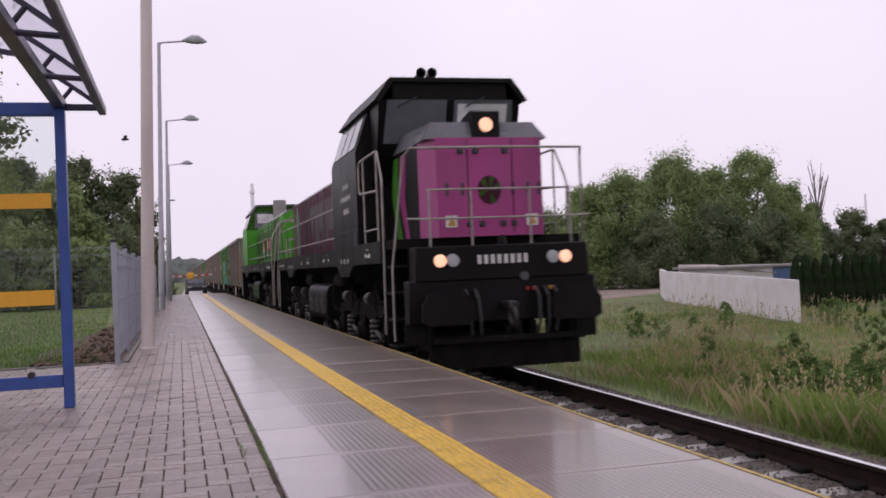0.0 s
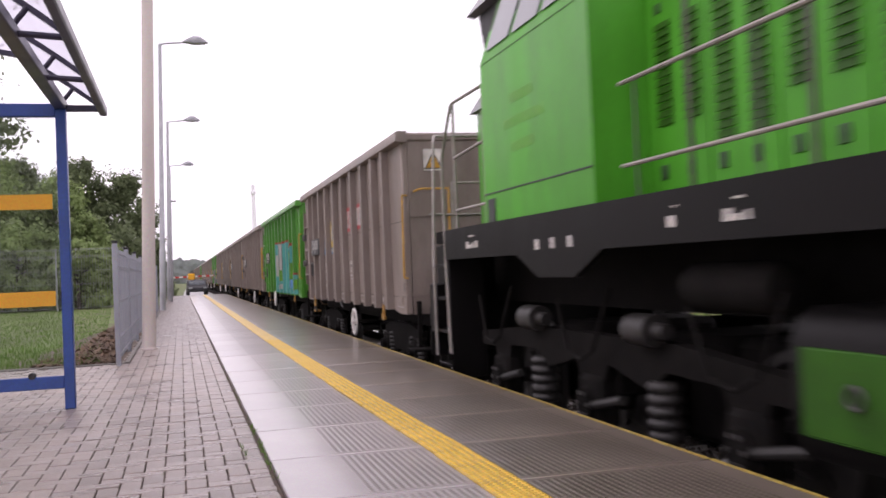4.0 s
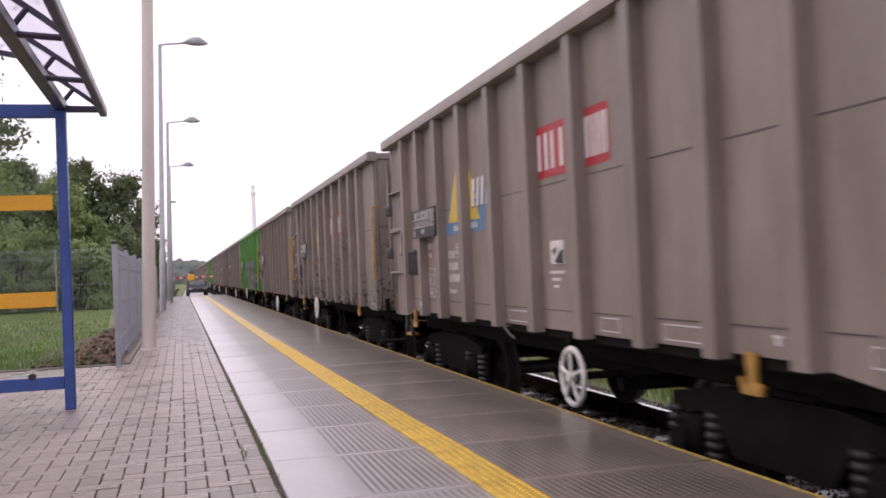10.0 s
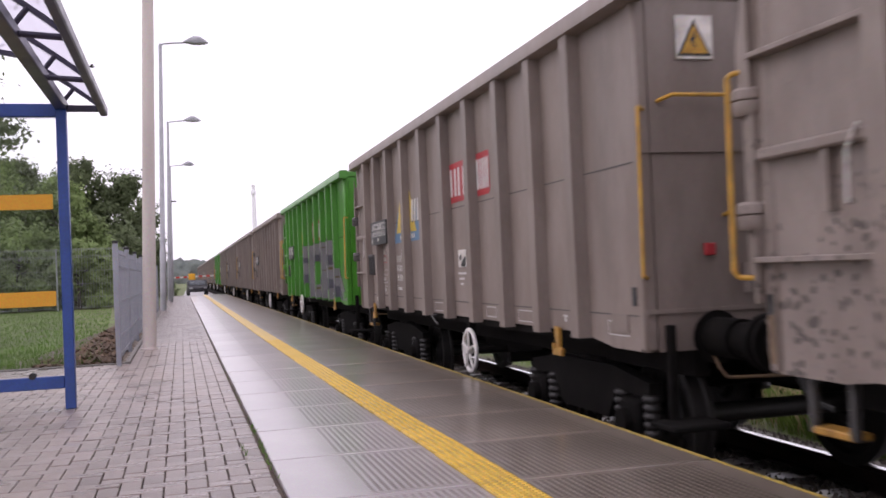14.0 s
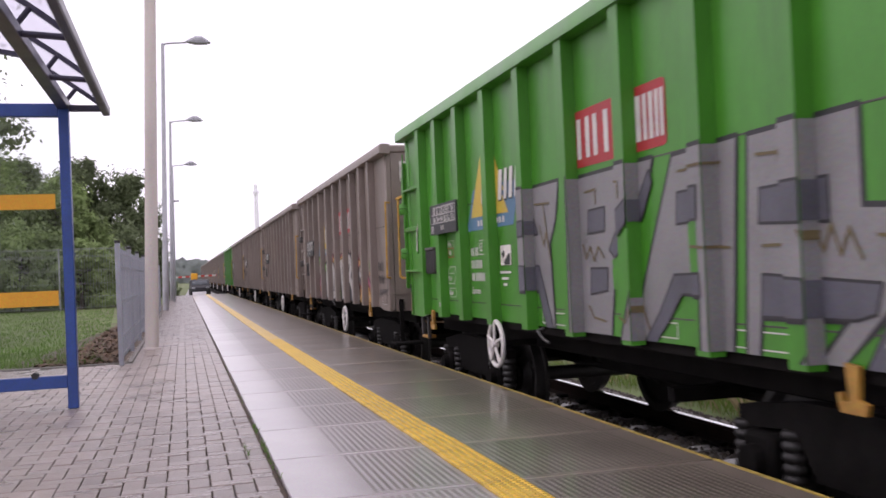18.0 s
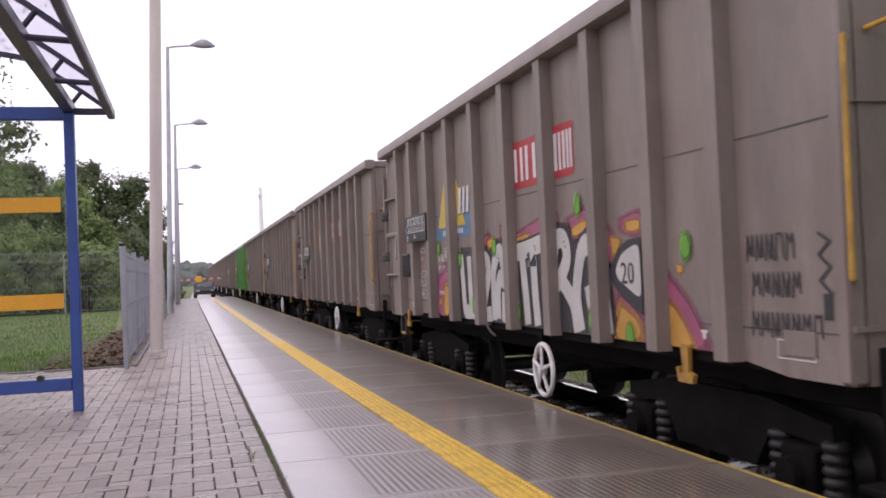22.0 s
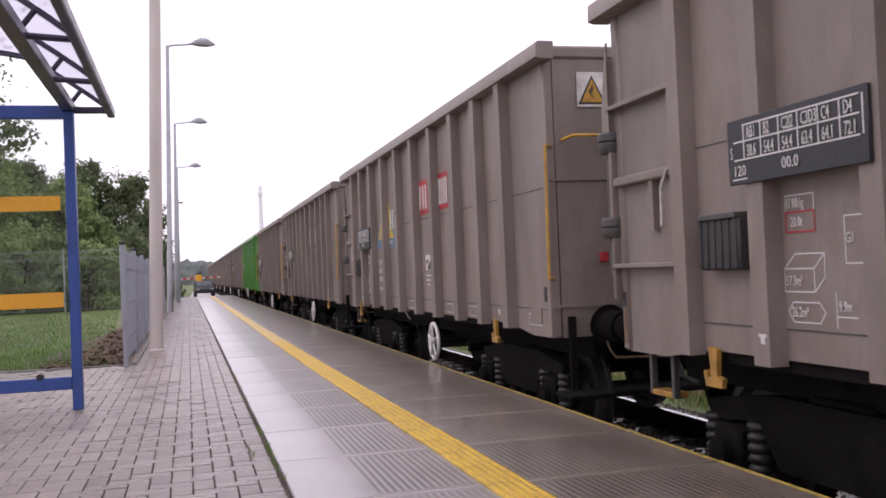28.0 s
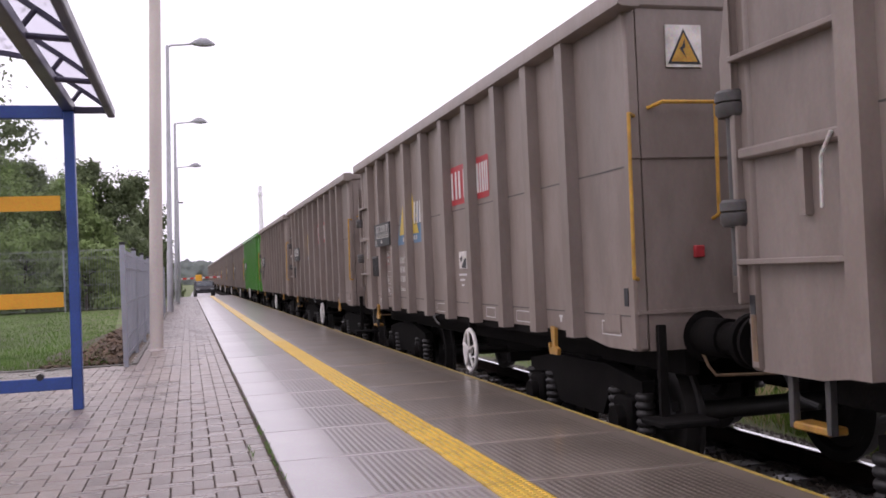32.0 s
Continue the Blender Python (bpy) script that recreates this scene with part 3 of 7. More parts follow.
for k in range(-24, 131):
    y = 4.23 + k * TILE
    tl = part("tactile_tile", near_me if -6 <= k < 26 else tile_me, None, platform)
    tl.location = (1.272 - 0.10 * (1 - math.exp(-max(0, y - 5) / 8)) + random.uniform(-0.002, 0.002), y, 0.0)

# block paving, laid as a square herringbone
CELL, GAP = 0.1037, 0.0048
rng = random.Random(7)
paver_mes = {}
for k in range(3):
    paver_mes["along", k] = Geo().box(0, CELL - GAP, 0, 2 * CELL - GAP, -0.05, -0.0006 * k, 0.0045).mesh("paver", M["brick"])
    paver_mes["across", k] = Geo().box(0, 2 * CELL - GAP, 0, CELL - GAP, -0.05, -0.0006 * k, 0.0045).mesh("paver", M["brick_pale"])
rest, rest_pale = Geo(), Geo()
count = 0
for i in range(46):
    x = 0.405 - (i + 1) * CELL
    y_end = 58.3 if x > -0.70 else 12.30
    for j in range(-72, int((y_end - 1.6) / CELL)):
        y, k4 = 1.6 + j * CELL, (i + j) % 4
        if k4 in (1, 3) and not (k4 == 1 and i == 0):
            continue
        across = k4 < 2
        w, d = (CELL * (2 if across and i > 0 or k4 == 0 else 1) - GAP, CELL - GAP) if across else (CELL - GAP, 2 * CELL - GAP)
        x0 = x - CELL if k4 == 0 else x
        z = rng.uniform(-0.003, 0.002)
        if count < 300 and 4.2 < y < 7.4 and x > -0.62 and not (k4 == 1 and i == 0):
            b = part("paver", paver_mes["across" if across else "along", rng.randrange(3)], None, platform)
            b.location = (x0 + rng.uniform(-0.0012, 0.0012), y + rng.uniform(-0.0012, 0.0012), z)
            count += 1
            continue
        g = rest_pale if across else rest
        if 3 < y < 16:
            g.box(x0, x0 + w, y, y + d, -0.03, z, 0.004)
        else:
            g.add([(x0, y, z), (x0 + w, y, z), (x0 + w, y + d, z), (x0, y + d, z)], [(0, 1, 2, 3)])
part("pavers", rest, M["brick"], platform, tidy=False)["kind"] = "stuff"
part("pavers", rest_pale, M["brick_pale"], platform, tidy=False)["kind"] = "stuff"
part("kerb", Geo().box(-0.70, -0.64, 12.5, 58.4, -0.2, 0.012, 0.006), M["kerb"], platform)
part("kerb", Geo().box(-4.4, -0.70, 12.42, 12.49, -0.2, 0.010, 0.006), M["kerb"], platform)
part("end_wall", Geo().box(-0.62, 2.42, 58.6, 58.75, -0.86, 0.0, 0.01), M["slab_side"], platform)

# weeds in the joint between paving and slabs
wd = Geo()
for k in range(140):
    y = rng.choice((rng.gauss(5.35, 0.22), rng.gauss(6.4, 0.12), rng.uniform(4.2, 12), rng.gauss(5.7, 0.1)))
    x = 0.415 + rng.uniform(-0.012, 0.012) - (0.10 if rng.random() < 0.2 and 5.4 < y < 6 else 0)
    h, a = rng.uniform(0.008, 0.035), rng.uniform(0, 6.3)
    dx, dy = math.cos(a), math.sin(a)
    wd.add([(x - dy * 0.004, y + dx * 0.004, 0), (x + dy * 0.004, y - dx * 0.004, 0), (x + dx * h * 0.6, y + dy * h * 0.6, h)], [(0, 1, 2)])
solid("joint_weeds", wd, M["lawn"], "small green weeds in the paving joint", "weeds", kind="stuff", tidy=False)

# ---- the track ----
track = thing("railway_track", "single railway track on concrete sleepers and dark ballast", "railway track", kind="structure")
part("ballast_bed", Geo().prism([(2.44, -0.86), (2.5, -0.79), (5.6, -0.79), (6.15, -0.97), (2.44, -0.97)], "y", -40, 420), M["ballast"], track)
RAIL = [(-0.075, -0.172), (0.075, -0.172), (0.075, -0.160), (0.012, -0.145), (0.010, -0.045), (0.0355, -0.032), (0.0355, -0.002), (-0.0355, -0.002), (-0.0355, -0.032), (-0.010, -0.045), (-0.012, -0.145), (-0.075, -0.160)]
for sx in (-1, 1):
    xr = XC + sx * 0.753
    part("rail", Geo().prism([(xr + x, ZR + z) for x, z in RAIL], "y", -60, 420), M["rail_rust"], track)
    part("rail_head", Geo().box(xr - 0.030, xr + 0.030, -60, 420, ZR - 0.0015, ZR + 0.001), M["rail_top"], track, "polished running surface")
sl_me = Geo().prism([(-1.25, -0.30), (1.25, -0.30), (1.23, -0.176), (0.42, -0.176), (0.25, -0.205), (-0.25, -0.205), (-0.42, -0.176), (-1.23, -0.176)], "y", -0.105, 0.105).mesh("sleeper", M["sleeper"])
clip_me = Geo().box(-0.06, 0.06, -0.08, 0.08, -0.176, -0.135, 0.012).mesh("rail_clip", M["under"])
for k in range(-6, 130):
    y = 6.20 + 0.65 * k
    so = part("sleeper", sl_me, None, track)
    so.location = (XC, y, ZR)
    if 1 < y < 16:
        for dx in (-0.87, -0.64, 0.64, 0.87):
            co = part("rail_clip", clip_me, None, so)
            co.location = (dx, 0, 0)
st = Geo()
for k in range(9000):
    x, y = rng.uniform(2.5, 6.2), 2.0 + 16 * rng.random() ** 1.3
    z = -0.785 if x < 5.6 else -0.785 - 0.32 * (x - 5.6)
    r = rng.uniform(0.018, 0.034)
    vs = [(x + r * rng.uniform(0.7, 1.2) * a, y + r * rng.uniform(0.7, 1.2) * b, z + r * rng.uniform(0.5, 1.0) * c) for a, b, c in ((1, 0, 0), (-1, 0, 0), (0, 1, 0), (0, -1, 0), (0, 0, 1.2), (0, 0, -1))]
    st.add(vs, [(0, 2, 4), (2, 1, 4), (1, 3, 4), (3, 0, 4), (2, 0, 5), (1, 2, 5), (3, 1, 5), (0, 3, 5)])
solid("ballast_stones", st, M["ballast"], "loose dark ballast stones along the rails", "stones", kind="stuff", tidy=False)


# ---- plants ----
def blades(geo, n, where, h0, h1, w, lean=0.35):
    for _ in range(n):
        x, y = where()
        z = ground_height(x, y)
        h, a = rng.uniform(h0, h1) * (1.0 if y < 8 else max(0.42, 1 - (y - 8) * 0.06)), rng.uniform(0, 6.283)
        dx, dy, k = math.cos(a), math.sin(a), rng.uniform(0.1, lean) * h
        ww = w * rng.uniform(0.6, 1.3)
        geo.add([(x - dy * ww, y + dx * ww, z), (x + dy * ww, y - dx * ww, z), (x + dx * k * 0.4 + dy * ww * 0.6, y + dy * k * 0.4 - dx * ww * 0.6, z + h * 0.6), (x + dx * k, y + dy * k, z + h)], [(0, 1, 2), (0, 2, 3)])


def meadow_spot():
    y = 4 + 34 * rng.random() ** 1.6
    return rng.uniform(5.95, 8 + 0.75 * y), y


def clumpy(base, thresh):
    def f():
        for _ in range(30):
            x, y = base()
            if noise.noise((x * 0.45, y * 0.3, 3.1)) > thresh:
                return x, y
        return x, y
    return f


def verge_spot():
    y = 4.5 + 14 * rng.random() ** 1.3
    return 6.0 + 3.4 * rng.random() ** 1.2 + 0.12 * (y - 4), y


def plumes(geo, n, where, h0, h1):
    """Seed heads of tall dry grass: a thin stalk with a loose feathery top."""
    for _ in range(n):
        x, y = where()
        z, h, a = ground_height(x, y), rng.uniform(h0, h1), rng.uniform(0, 6.283)
        tx, ty = x + 0.12 * h * math.cos(a), y + 0.12 * h * math.sin(a)
        geo.add([(x - 0.0015, y, z), (x + 0.0015, y, z), (tx, ty, z + h)], [(0, 1, 2)])
        for _k in range(7):
            f, b, q = rng.uniform(0.66, 1.0), rng.uniform(0, 6.283), rng.uniform(0.012, 0.035)
            px, py, pz = x + (tx - x) * f, y + (ty - y) * f, z + h * f
            geo.add([(px, py, pz), (px + q * math.cos(b), py + q * math.sin(b), pz + q * 1.1), (px + q * 0.3 * math.cos(b + 1), py + q * 0.3 * math.sin(b + 1), pz + q * 1.5)], [(0, 1, 2)])


gr = Geo()
blades(gr, 46000, meadow_spot, 0.12, 0.40, 0.0042, 0.7)
blades(gr, 12000, clumpy(meadow_spot, 0.2), 0.28, 0.58, 0.0045, 0.7)
blades(gr, 15000, verge_spot, 0.15, 0.50, 0.0032, 0.8)
solid("meadow_grass", gr, M["grass"], "tall green meadow grass beside the track", "grass", kind="stuff", tidy=False)
gr = Geo()
blades(gr, 9000, clumpy(meadow_spot, -0.05), 0.22, 0.55, 0.0028, 0.8)
plumes(gr, 3120, clumpy(meadow_spot, 0.05), 0.38, 0.66)
plumes(gr, 900, clumpy(verge_spot, 0.0), 0.40, 0.70)
solid("dry_grass", gr, M["straw"], "straw-coloured dry grass with seed heads in the meadow", "grass", kind="stuff", tidy=False)


def lawn_spot():
    y = 12.7 + 26 * rng.random() ** 1.5
    return rng.uniform(-2.2 - 0.22 * y, -0.95 - 0.06 * (y - 12)), y


gr = Geo()
blades(gr, 26000, lawn_spot, 0.06, 0.16, 0.006)
solid("lawn_grass", gr, M["lawn"], "mown green lawn behind the platform fence", "grass", kind="stuff", tidy=False)
part_soil = Geo().prism([(-3.0, 12.5), (-0.72, 12.5), (-0.72, 40), (-1.45, 40), (-1.55, 22), (-2.0, 14.5)], "z", -0.03, -0.012)
solid("soil_strip", part_soil, M["soil"], "bare damp soil strip with rotting leaves", "soil", kind="structure")
fl = Geo()
for k in range(2600):
    y = 12.55 + 9 * rng.random() ** 1.5
    x = -0.78 - rng.random() * (0.75 if y > 14 else 1.0)
    s, a = rng.uniform(0.02, 0.05), rng.uniform(0, 6.3)
    z = -0.01 + rng.random() ** 2 * 0.10 * (1 if x > -1.4 else 0.3)
    t = [rng.uniform(-0.02, 0.03) for _ in range(3)]
    fl.add([(x + s * math.cos(a), y + s * math.sin(a), z + t[0]), (x + s * math.cos(a + 2), y + s * math.sin(a + 2), z + t[1]), (x + s * math.cos(a + 4), y + s * math.sin(a + 4), z + t[2])], [(0, 1, 2)])
solid("leaf_litter", fl, M["dead_leaf"], "heap of brown fallen leaves beside the fence", "leaves", kind="stuff", tidy=False)


def tree(name, label, x, y, height, spread, trunk, leaves, mat, seed, size=0.16, low=0.15, group="", base=None, lobes=14):
    """A tapered trunk with limbs and a crown of many small leaves gathered in clumps."""
    r = random.Random(seed)
    z0 = ground_height(x, y) if base is None else base
    t = thing(name, label, "tree" if height > 3.5 else "bush", pose(x, y, z0), group)
    w = Geo()
    top = height * 0.72
    w.rod((0, 0, -0.05), (r.uniform(-0.2, 0.2), r.uniform(-0.2, 0.2), top * 0.5), trunk, trunk * 0.7, 9)
    w.rod((0, 0, top * 0.45), (r.uniform(-0.4, 0.4), r.uniform(-0.4, 0.4), top), trunk * 0.7, trunk * 0.25, 7)
    centres = []
    for k in range(lobes):
        a, f = r.uniform(0, 6.283), (k + 0.5) / lobes
        z = height * (low + (0.95 - low) * f)
        rad = spread * math.sin(math.pi * min(0.97, 0.22 + 0.72 * f)) * r.uniform(0.35, 0.9)
        c = Vector((rad * math.cos(a), rad * math.sin(a), z))
        centres.append((c, spread * r.uniform(0.14, 0.38) * (1.0 - 0.25 * f)))
        if k % 2 == 0:
            w.rod((0, 0, max(0.1, z - 0.35 * rad - 0.2)), c, trunk * 0.3, trunk * 0.08, 5)
    part("trunk", w, M["bark"], t)
    rn = np.random.default_rng(seed)
    cs, ss = np.array([tuple(c) for c, s in centres]), np.array([s for c, s in centres])
    pick = rn.integers(0, len(ss), leaves)
    d = rn.normal(size=(leaves, 3)) * (1, 1, 0.85)
    d /= np.linalg.norm(d, axis=1)[:, None]
    tall, lean = rn.uniform(0.8, 1.7, len(ss)), rn.normal(size=(len(ss), 2)) * 0.35
    d[:, 2] *= tall[pick]
    d[:, :2] += lean[pick] * d[:, 2:]
    p = cs[pick] + d * (ss[pick] * rn.random(leaves) ** 0.42 * np.where(rn.random(leaves) < 0.3, 1.45, 1.0))[:, None]
    n = d + (rn.uniform(-1, 1, (leaves, 3)) + (0, 0, 0.4)) * 0.9
    u = np.cross(n, rn.normal(size=(leaves, 3)))
    u /= np.linalg.norm(u, axis=1)[:, None]
    v = np.cross(n / np.linalg.norm(n, axis=1)[:, None], u)
    q = (size * rn.uniform(0.55, 1.25, leaves))[:, None]
    quad = np.stack([p - u * q, p + v * q * 0.5, p + u * q, p - v * q * 0.5], 1)[p[:, 2] > 0.05].reshape(-1, 3)
    g = Geo()
    g.add(quad.tolist(), [(4 * k, 4 * k + 1, 4 * k + 2, 4 * k + 3) for k in range(len(quad) // 4)])
    part("crown", g, M[mat], t, tidy=False)
    return t


# left of the line, behind the garden fence
for x, y, h, s, m, sd, n in [(-5.0, 43.2, 5.5, 2.2, "leaf", 11, 9000), (-7.2, 43.0, 6.5, 2.4, "leaf", 12, 10000), (-9.6, 43.5, 6.3, 2.4, "leaf", 10, 8000), (-3.7, 42.6, 3.9, 1.6, "leaf", 13, 6000),
                             (-6.2, 41.0, 3.2, 2.2, "leaf", 14, 6000), (-8.9, 41.0, 3.4, 2.2, "leaf_dark", 15, 5000), (-2.5, 45.5, 3.2, 1.5, "leaf_dark", 19, 4500), (-3.9, 40.8, 2.6, 1.6, "leaf", 9, 4500)]:
    tree("bush", "leafy green bush behind the wire fence" if m == "leaf" else "dark green undergrowth bush behind the wire fence", x, y, h, s, 0.08, int(2.6 * n), m, sd, 0.10, 0.04, "bushes behind the fence", lobes=44)
tree("broadleaf_tree", "dark broadleaf tree behind the bushes", -5.3, 57.0, 7.9, 2.7, 0.2, 26000, "leaf_dark", 16, 0.125, 0.08, lobes=50)
tree("broadleaf_tree", "dark broadleaf tree behind the bushes", -2.9, 58.5, 7.2, 2.3, 0.2, 22000, "leaf_dark", 17, 0.125, 0.08, lobes=44)
tree("broadleaf_tree", "dark broadleaf tree behind the bushes", -8.6, 58.5, 8.2, 2.8, 0.2, 22000, "leaf_dark", 8, 0.125, 0.08, lobes=44)
tree("broadleaf_tree", "overhanging tree with drooping leafy branches", -4.5, 20.5, 7.0, 2.7, 0.14, 6500, "leaf_dark", 18, 0.075, 0.42, lobes=26)
for k, (x, y) in enumerate([(-1.3, 68), (-1.2, 76), (-1.4, 83), (-1.1, 92), (-2.6, 80), (-3.0, 95)]):
    tree("bush", "low dark bush beside the far path", x, y, 1.5, 0.9, 0.04, 3000, "leaf_dark", 60 + k, 0.09, 0.05, "bushes by the far path", lobes=16)
# right of the line
for x, y, h, s, m, sd in [(26.3, 60, 6.9, 3.0, "leaf", 21), (29.3, 60, 7.6, 3.3, "leaf", 22), (32.8, 60, 8.8, 3.7, "leaf", 23), (35.9, 61, 8.0, 3.2, "leaf", 24), (39.0, 60, 9.1, 3.7, "leaf", 25),
                          (41.6, 60, 6.6, 2.5, "leaf", 26), (24.6, 63, 5.2, 2.6, "leaf_dark", 27), (34.0, 57, 5.2, 3.0, "leaf_dark", 28), (38.0, 57, 4.6, 2.6, "leaf_dark", 29), (29.5, 57, 4.6, 2.6, "leaf_dark", 30)]:
    tree("meadow_tree", "broad green tree at the meadow's far side", x, y, h, s, 0.15, 46000, m, sd, 0.095, 0.10, "trees beyond the meadow", lobes=64)
for x, y, h, s, sd in [(46.5, 64, 5.4, 2.0, 31), (49.3, 63, 4.9, 1.9, 32), (52.2, 63, 4.2, 1.8, 33), (44.6, 62, 3.6, 1.8, 34)]:
    tree("distant_tree", "hazy dark tree behind the houses", x, y, h, s, 0.14, 12000, "leaf_dark", sd, 0.12, 0.1, "trees behind the houses", lobes=40)
bt = thing("bare_tree", "leafless grey tree standing above the others", "tree", pose(48.5, 66, -0.98))
wd = Geo()
wd.rod((0, 0, 0), (0.1, 0, 5.6), 0.15, 0.10)
rb = random.Random(5)
for k in range(22):
    a, h = rb.uniform(0, 6.28), rb.uniform(3.2, 5.6)
    e = (0.1 + math.cos(a) * rb.uniform(0.3, 1.3), math.sin(a) * 0.7, h + rb.uniform(2.0, 4.2))
    wd.rod((0.05, 0, h), e, 0.05, 0.018, 5)
    for _ in range(3):
        f = rb.uniform(0.4, 0.9)
        b0 = Vector((0.05, 0, h)).lerp(Vector(e), f)
        wd.rod(b0, b0 + Vector((rb.uniform(-0.4, 0.4), 0.1, rb.uniform(0.3, 0.9))), 0.02, 0.008, 4)
part("trunk", wd, M["dead_wood"], bt)
# thuja hedge, one by one
rt = random.Random(9)
for k in range(11):
    x, y = 20.35 + 0.44 * k, 29.0 + 0.05 * k
    th = thing("thuja", "narrow dark green thuja in a hedge row", "hedge", pose(x, y, -0.98), "thuja hedge")
    h = rt.uniform(1.62, 1.86)
    part("trunk", Geo().rod((0, 0, 0), (0, 0, 0.5), 0.05), M["bark"], th)
    g = Geo()
    for _ in range(3200):
        f = rt.random() ** 0.8
        rad = 0.30 * (1 - f) ** 0.5 + 0.02
        a = rt.uniform(0, 6.283)
        p = Vector((rad * math.cos(a) * rt.uniform(0.6, 1.05), rad * math.sin(a) * rt.uniform(0.6, 1.05), 0.06 + f * (h - 0.1)))
        q = rt.uniform(0.025, 0.05)
        u = Vector((-math.sin(a), math.cos(a), 0)) * q * 0.6
        g.add([p - u, p + u, p + Vector((0.3 * q * math.cos(a), 0.3 * q * math.sin(a), q * 2.2))], [(0, 1, 2)])
    part("foliage", g, M["thuja"], th, tidy=False)
solid("dirt_patch", Geo().prism([(20.5, 44.5), (24.5, 47.5), (31, 56), (37, 58), (34, 66), (24, 60), (19, 50)], "z", -1.1, -0.965), M["dirt"], "bare reddish dirt beside the wall", "dirt", kind="structure")
# meadow weeds
for k in range(84):
    if k < 16:
        x, y = rt.uniform(7.2, 16), rt.uniform(9, 24)
    elif k < 26:
        x, y = rt.uniform(15.6, 18.6), rt.uniform(20.5, 23.0)
    elif k < 44:
        x, y = rt.uniform(7.4, 11.5), rt.uniform(8.0, 14.5)
    else:
        y = rt.uniform(5.6, 11.0)
        x = 6.25 + rt.uniform(0.0, 1.5) + 0.08 * (y - 5)
    tree("meadow_weed", "tall leafy weed in the meadow", x, y, rt.uniform(0.45, 0.85), rt.uniform(0.18, 0.36), 0.008, 640, "weed", 100 + k, 0.032, 0.1, "tall weeds in the meadow", lobes=11)

# ---- left side: fences, masts, shelter ----
fence = thing("platform_fence", "grey galvanised panel fence with black post caps", "fence", pose(-0.745, 0, 0))
post_me = Geo().box(-0.03, 0.03, -0.03, 0.03, -0.05, 1.45, 0.004).mesh("post", M["fence_grey"])
cap_me = Geo().box(-0.034, 0.034, -0.034, 0.034, 1.45, 1.485, 0.005).mesh("post_cap", M["cap"])
wire_me = Geo()
for k in range(49):
    wire_me.rod((0, 0.04 + k * 0.05, 0.06), (0, 0.04 + k * 0.05, 1.40), 0.0035, seg=4)
for z in (0.12, 0.32, 0.34, 0.74, 0.76, 1.16, 1.18, 1.34):
    wire_me.rod((0.006, 0.02, z), (0.006, 2.48, z), 0.004, seg=4)
wire_me = wire_me.mesh("wire_panel", M["fence_grey"], False)
for k in range(9):
    y = 12.15 + 2.5 * k
    po = part("post", post_me, None, fence)
    po.location = (0, y, 0)
    ca = part("post_cap", cap_me, None, po)
    if k < 8:
        wp = part("wire_panel", wire_me, None, fence)
        wp.location = (0, y, 0)
garden = thing("garden_fence", "thin wire mesh fence at the lawn's far end", "fence", pose(-12.0, 39.0, -0.035))
gp = Geo().box(-0.03, 0.03, -0.03, 0.03, 0, 2.35, 0.004).mesh("post", M["fence_dark"])
gw = Geo()
for k in range(26):
    gw.rod((k * 0.1, 0, 0.05), (k * 0.1, 0, 2.35), 0.006, seg=4)
for z in (0.1, 0.5, 1.0, 1.5, 2.0, 2.05, 2.28, 2.32):
    gw.rod((0, 0.01, z), (2.5, 0.01, z), 0.008, seg=4)
gw = gw.mesh("wire_panel", M["fence_dark"], False)
for k in range(5):
    po = part("post", gp, None, garden)
    po.location = (2.5 * k, 0, 0)
    if k < 4:
        wp = part("wire_panel", gw, None, garden)
        wp.location = (2.5 * k, 0, 0)

mast = thing("concrete_mast", "tall tapered pale concrete mast beside the fence", "mast", pose(-0.475, 14.65, 0, 0, 1.7, 0))
part("shaft", Geo().lathe([(-0.1, 0.098), (0.0, 0.098), (9.5, 0.066), (9.5, 0.0)], "z", (0, 0, 0), 20), M["pole"], mast)
part("foot", Geo().lathe([(-0.05, 0.13), (0.02, 0.125), (0.03, 0.10)], "z", (0, 0, 0), 16), M["pole"], mast)


def street_lamp(x, y, lean, h):
    la = thing("street_lamp", "galvanised street lamp with a curved grey head", "street lamp", pose(x, y, 0, 0, lean, 0), "platform lamps")
    part("post", Geo().lathe([(-0.05, 0.105), (1.9, 0.10), (2.0, 0.085), (h, 0.055), (h + 0.05, 0.0)], "z", (0, 0, 0), 14), M["galvanised"], la)
    part("arm", Geo().pipe([(0, 0, h - 0.05), (0.10, 0, h + 0.02), (0.85, 0, h + 0.10)], 0.03), M["galvanised"], la)
    head = Geo()
    prof = [(0.72, 0.055, 0.03), (0.86, 0.11, 0.12), (1.05, 0.15, 0.22), (1.25, 0.15, 0.21), (1.42, 0.11, 0.10), (1.52, 0.04, 0.02)]
    for (xa, wa, ha), (xb, wb, hb) in zip(prof, prof[1:]):
        za, zb = h + 0.10, h + 0.10
        vs = []
        for xx, ww, hh in ((xa, wa, ha), (xb, wb, hb)):
            vs += [(xx, ww * math.cos(radians(a)), za + hh * max(-0.25, math.sin(radians(a)))) for a in range(0, 360, 30)]
        head.add(vs, [(i, (i + 1) % 12, 12 + (i + 1) % 12, 12 + i) for i in range(12)], True)
    hd = part("lamp_head", head, M["lamp_head"], la)
    part("lens", Geo().box(0.98, 1.42, -0.09, 0.09, h + 0.055, h + 0.075, 0.008), M["lamp_off"], hd)
    return la


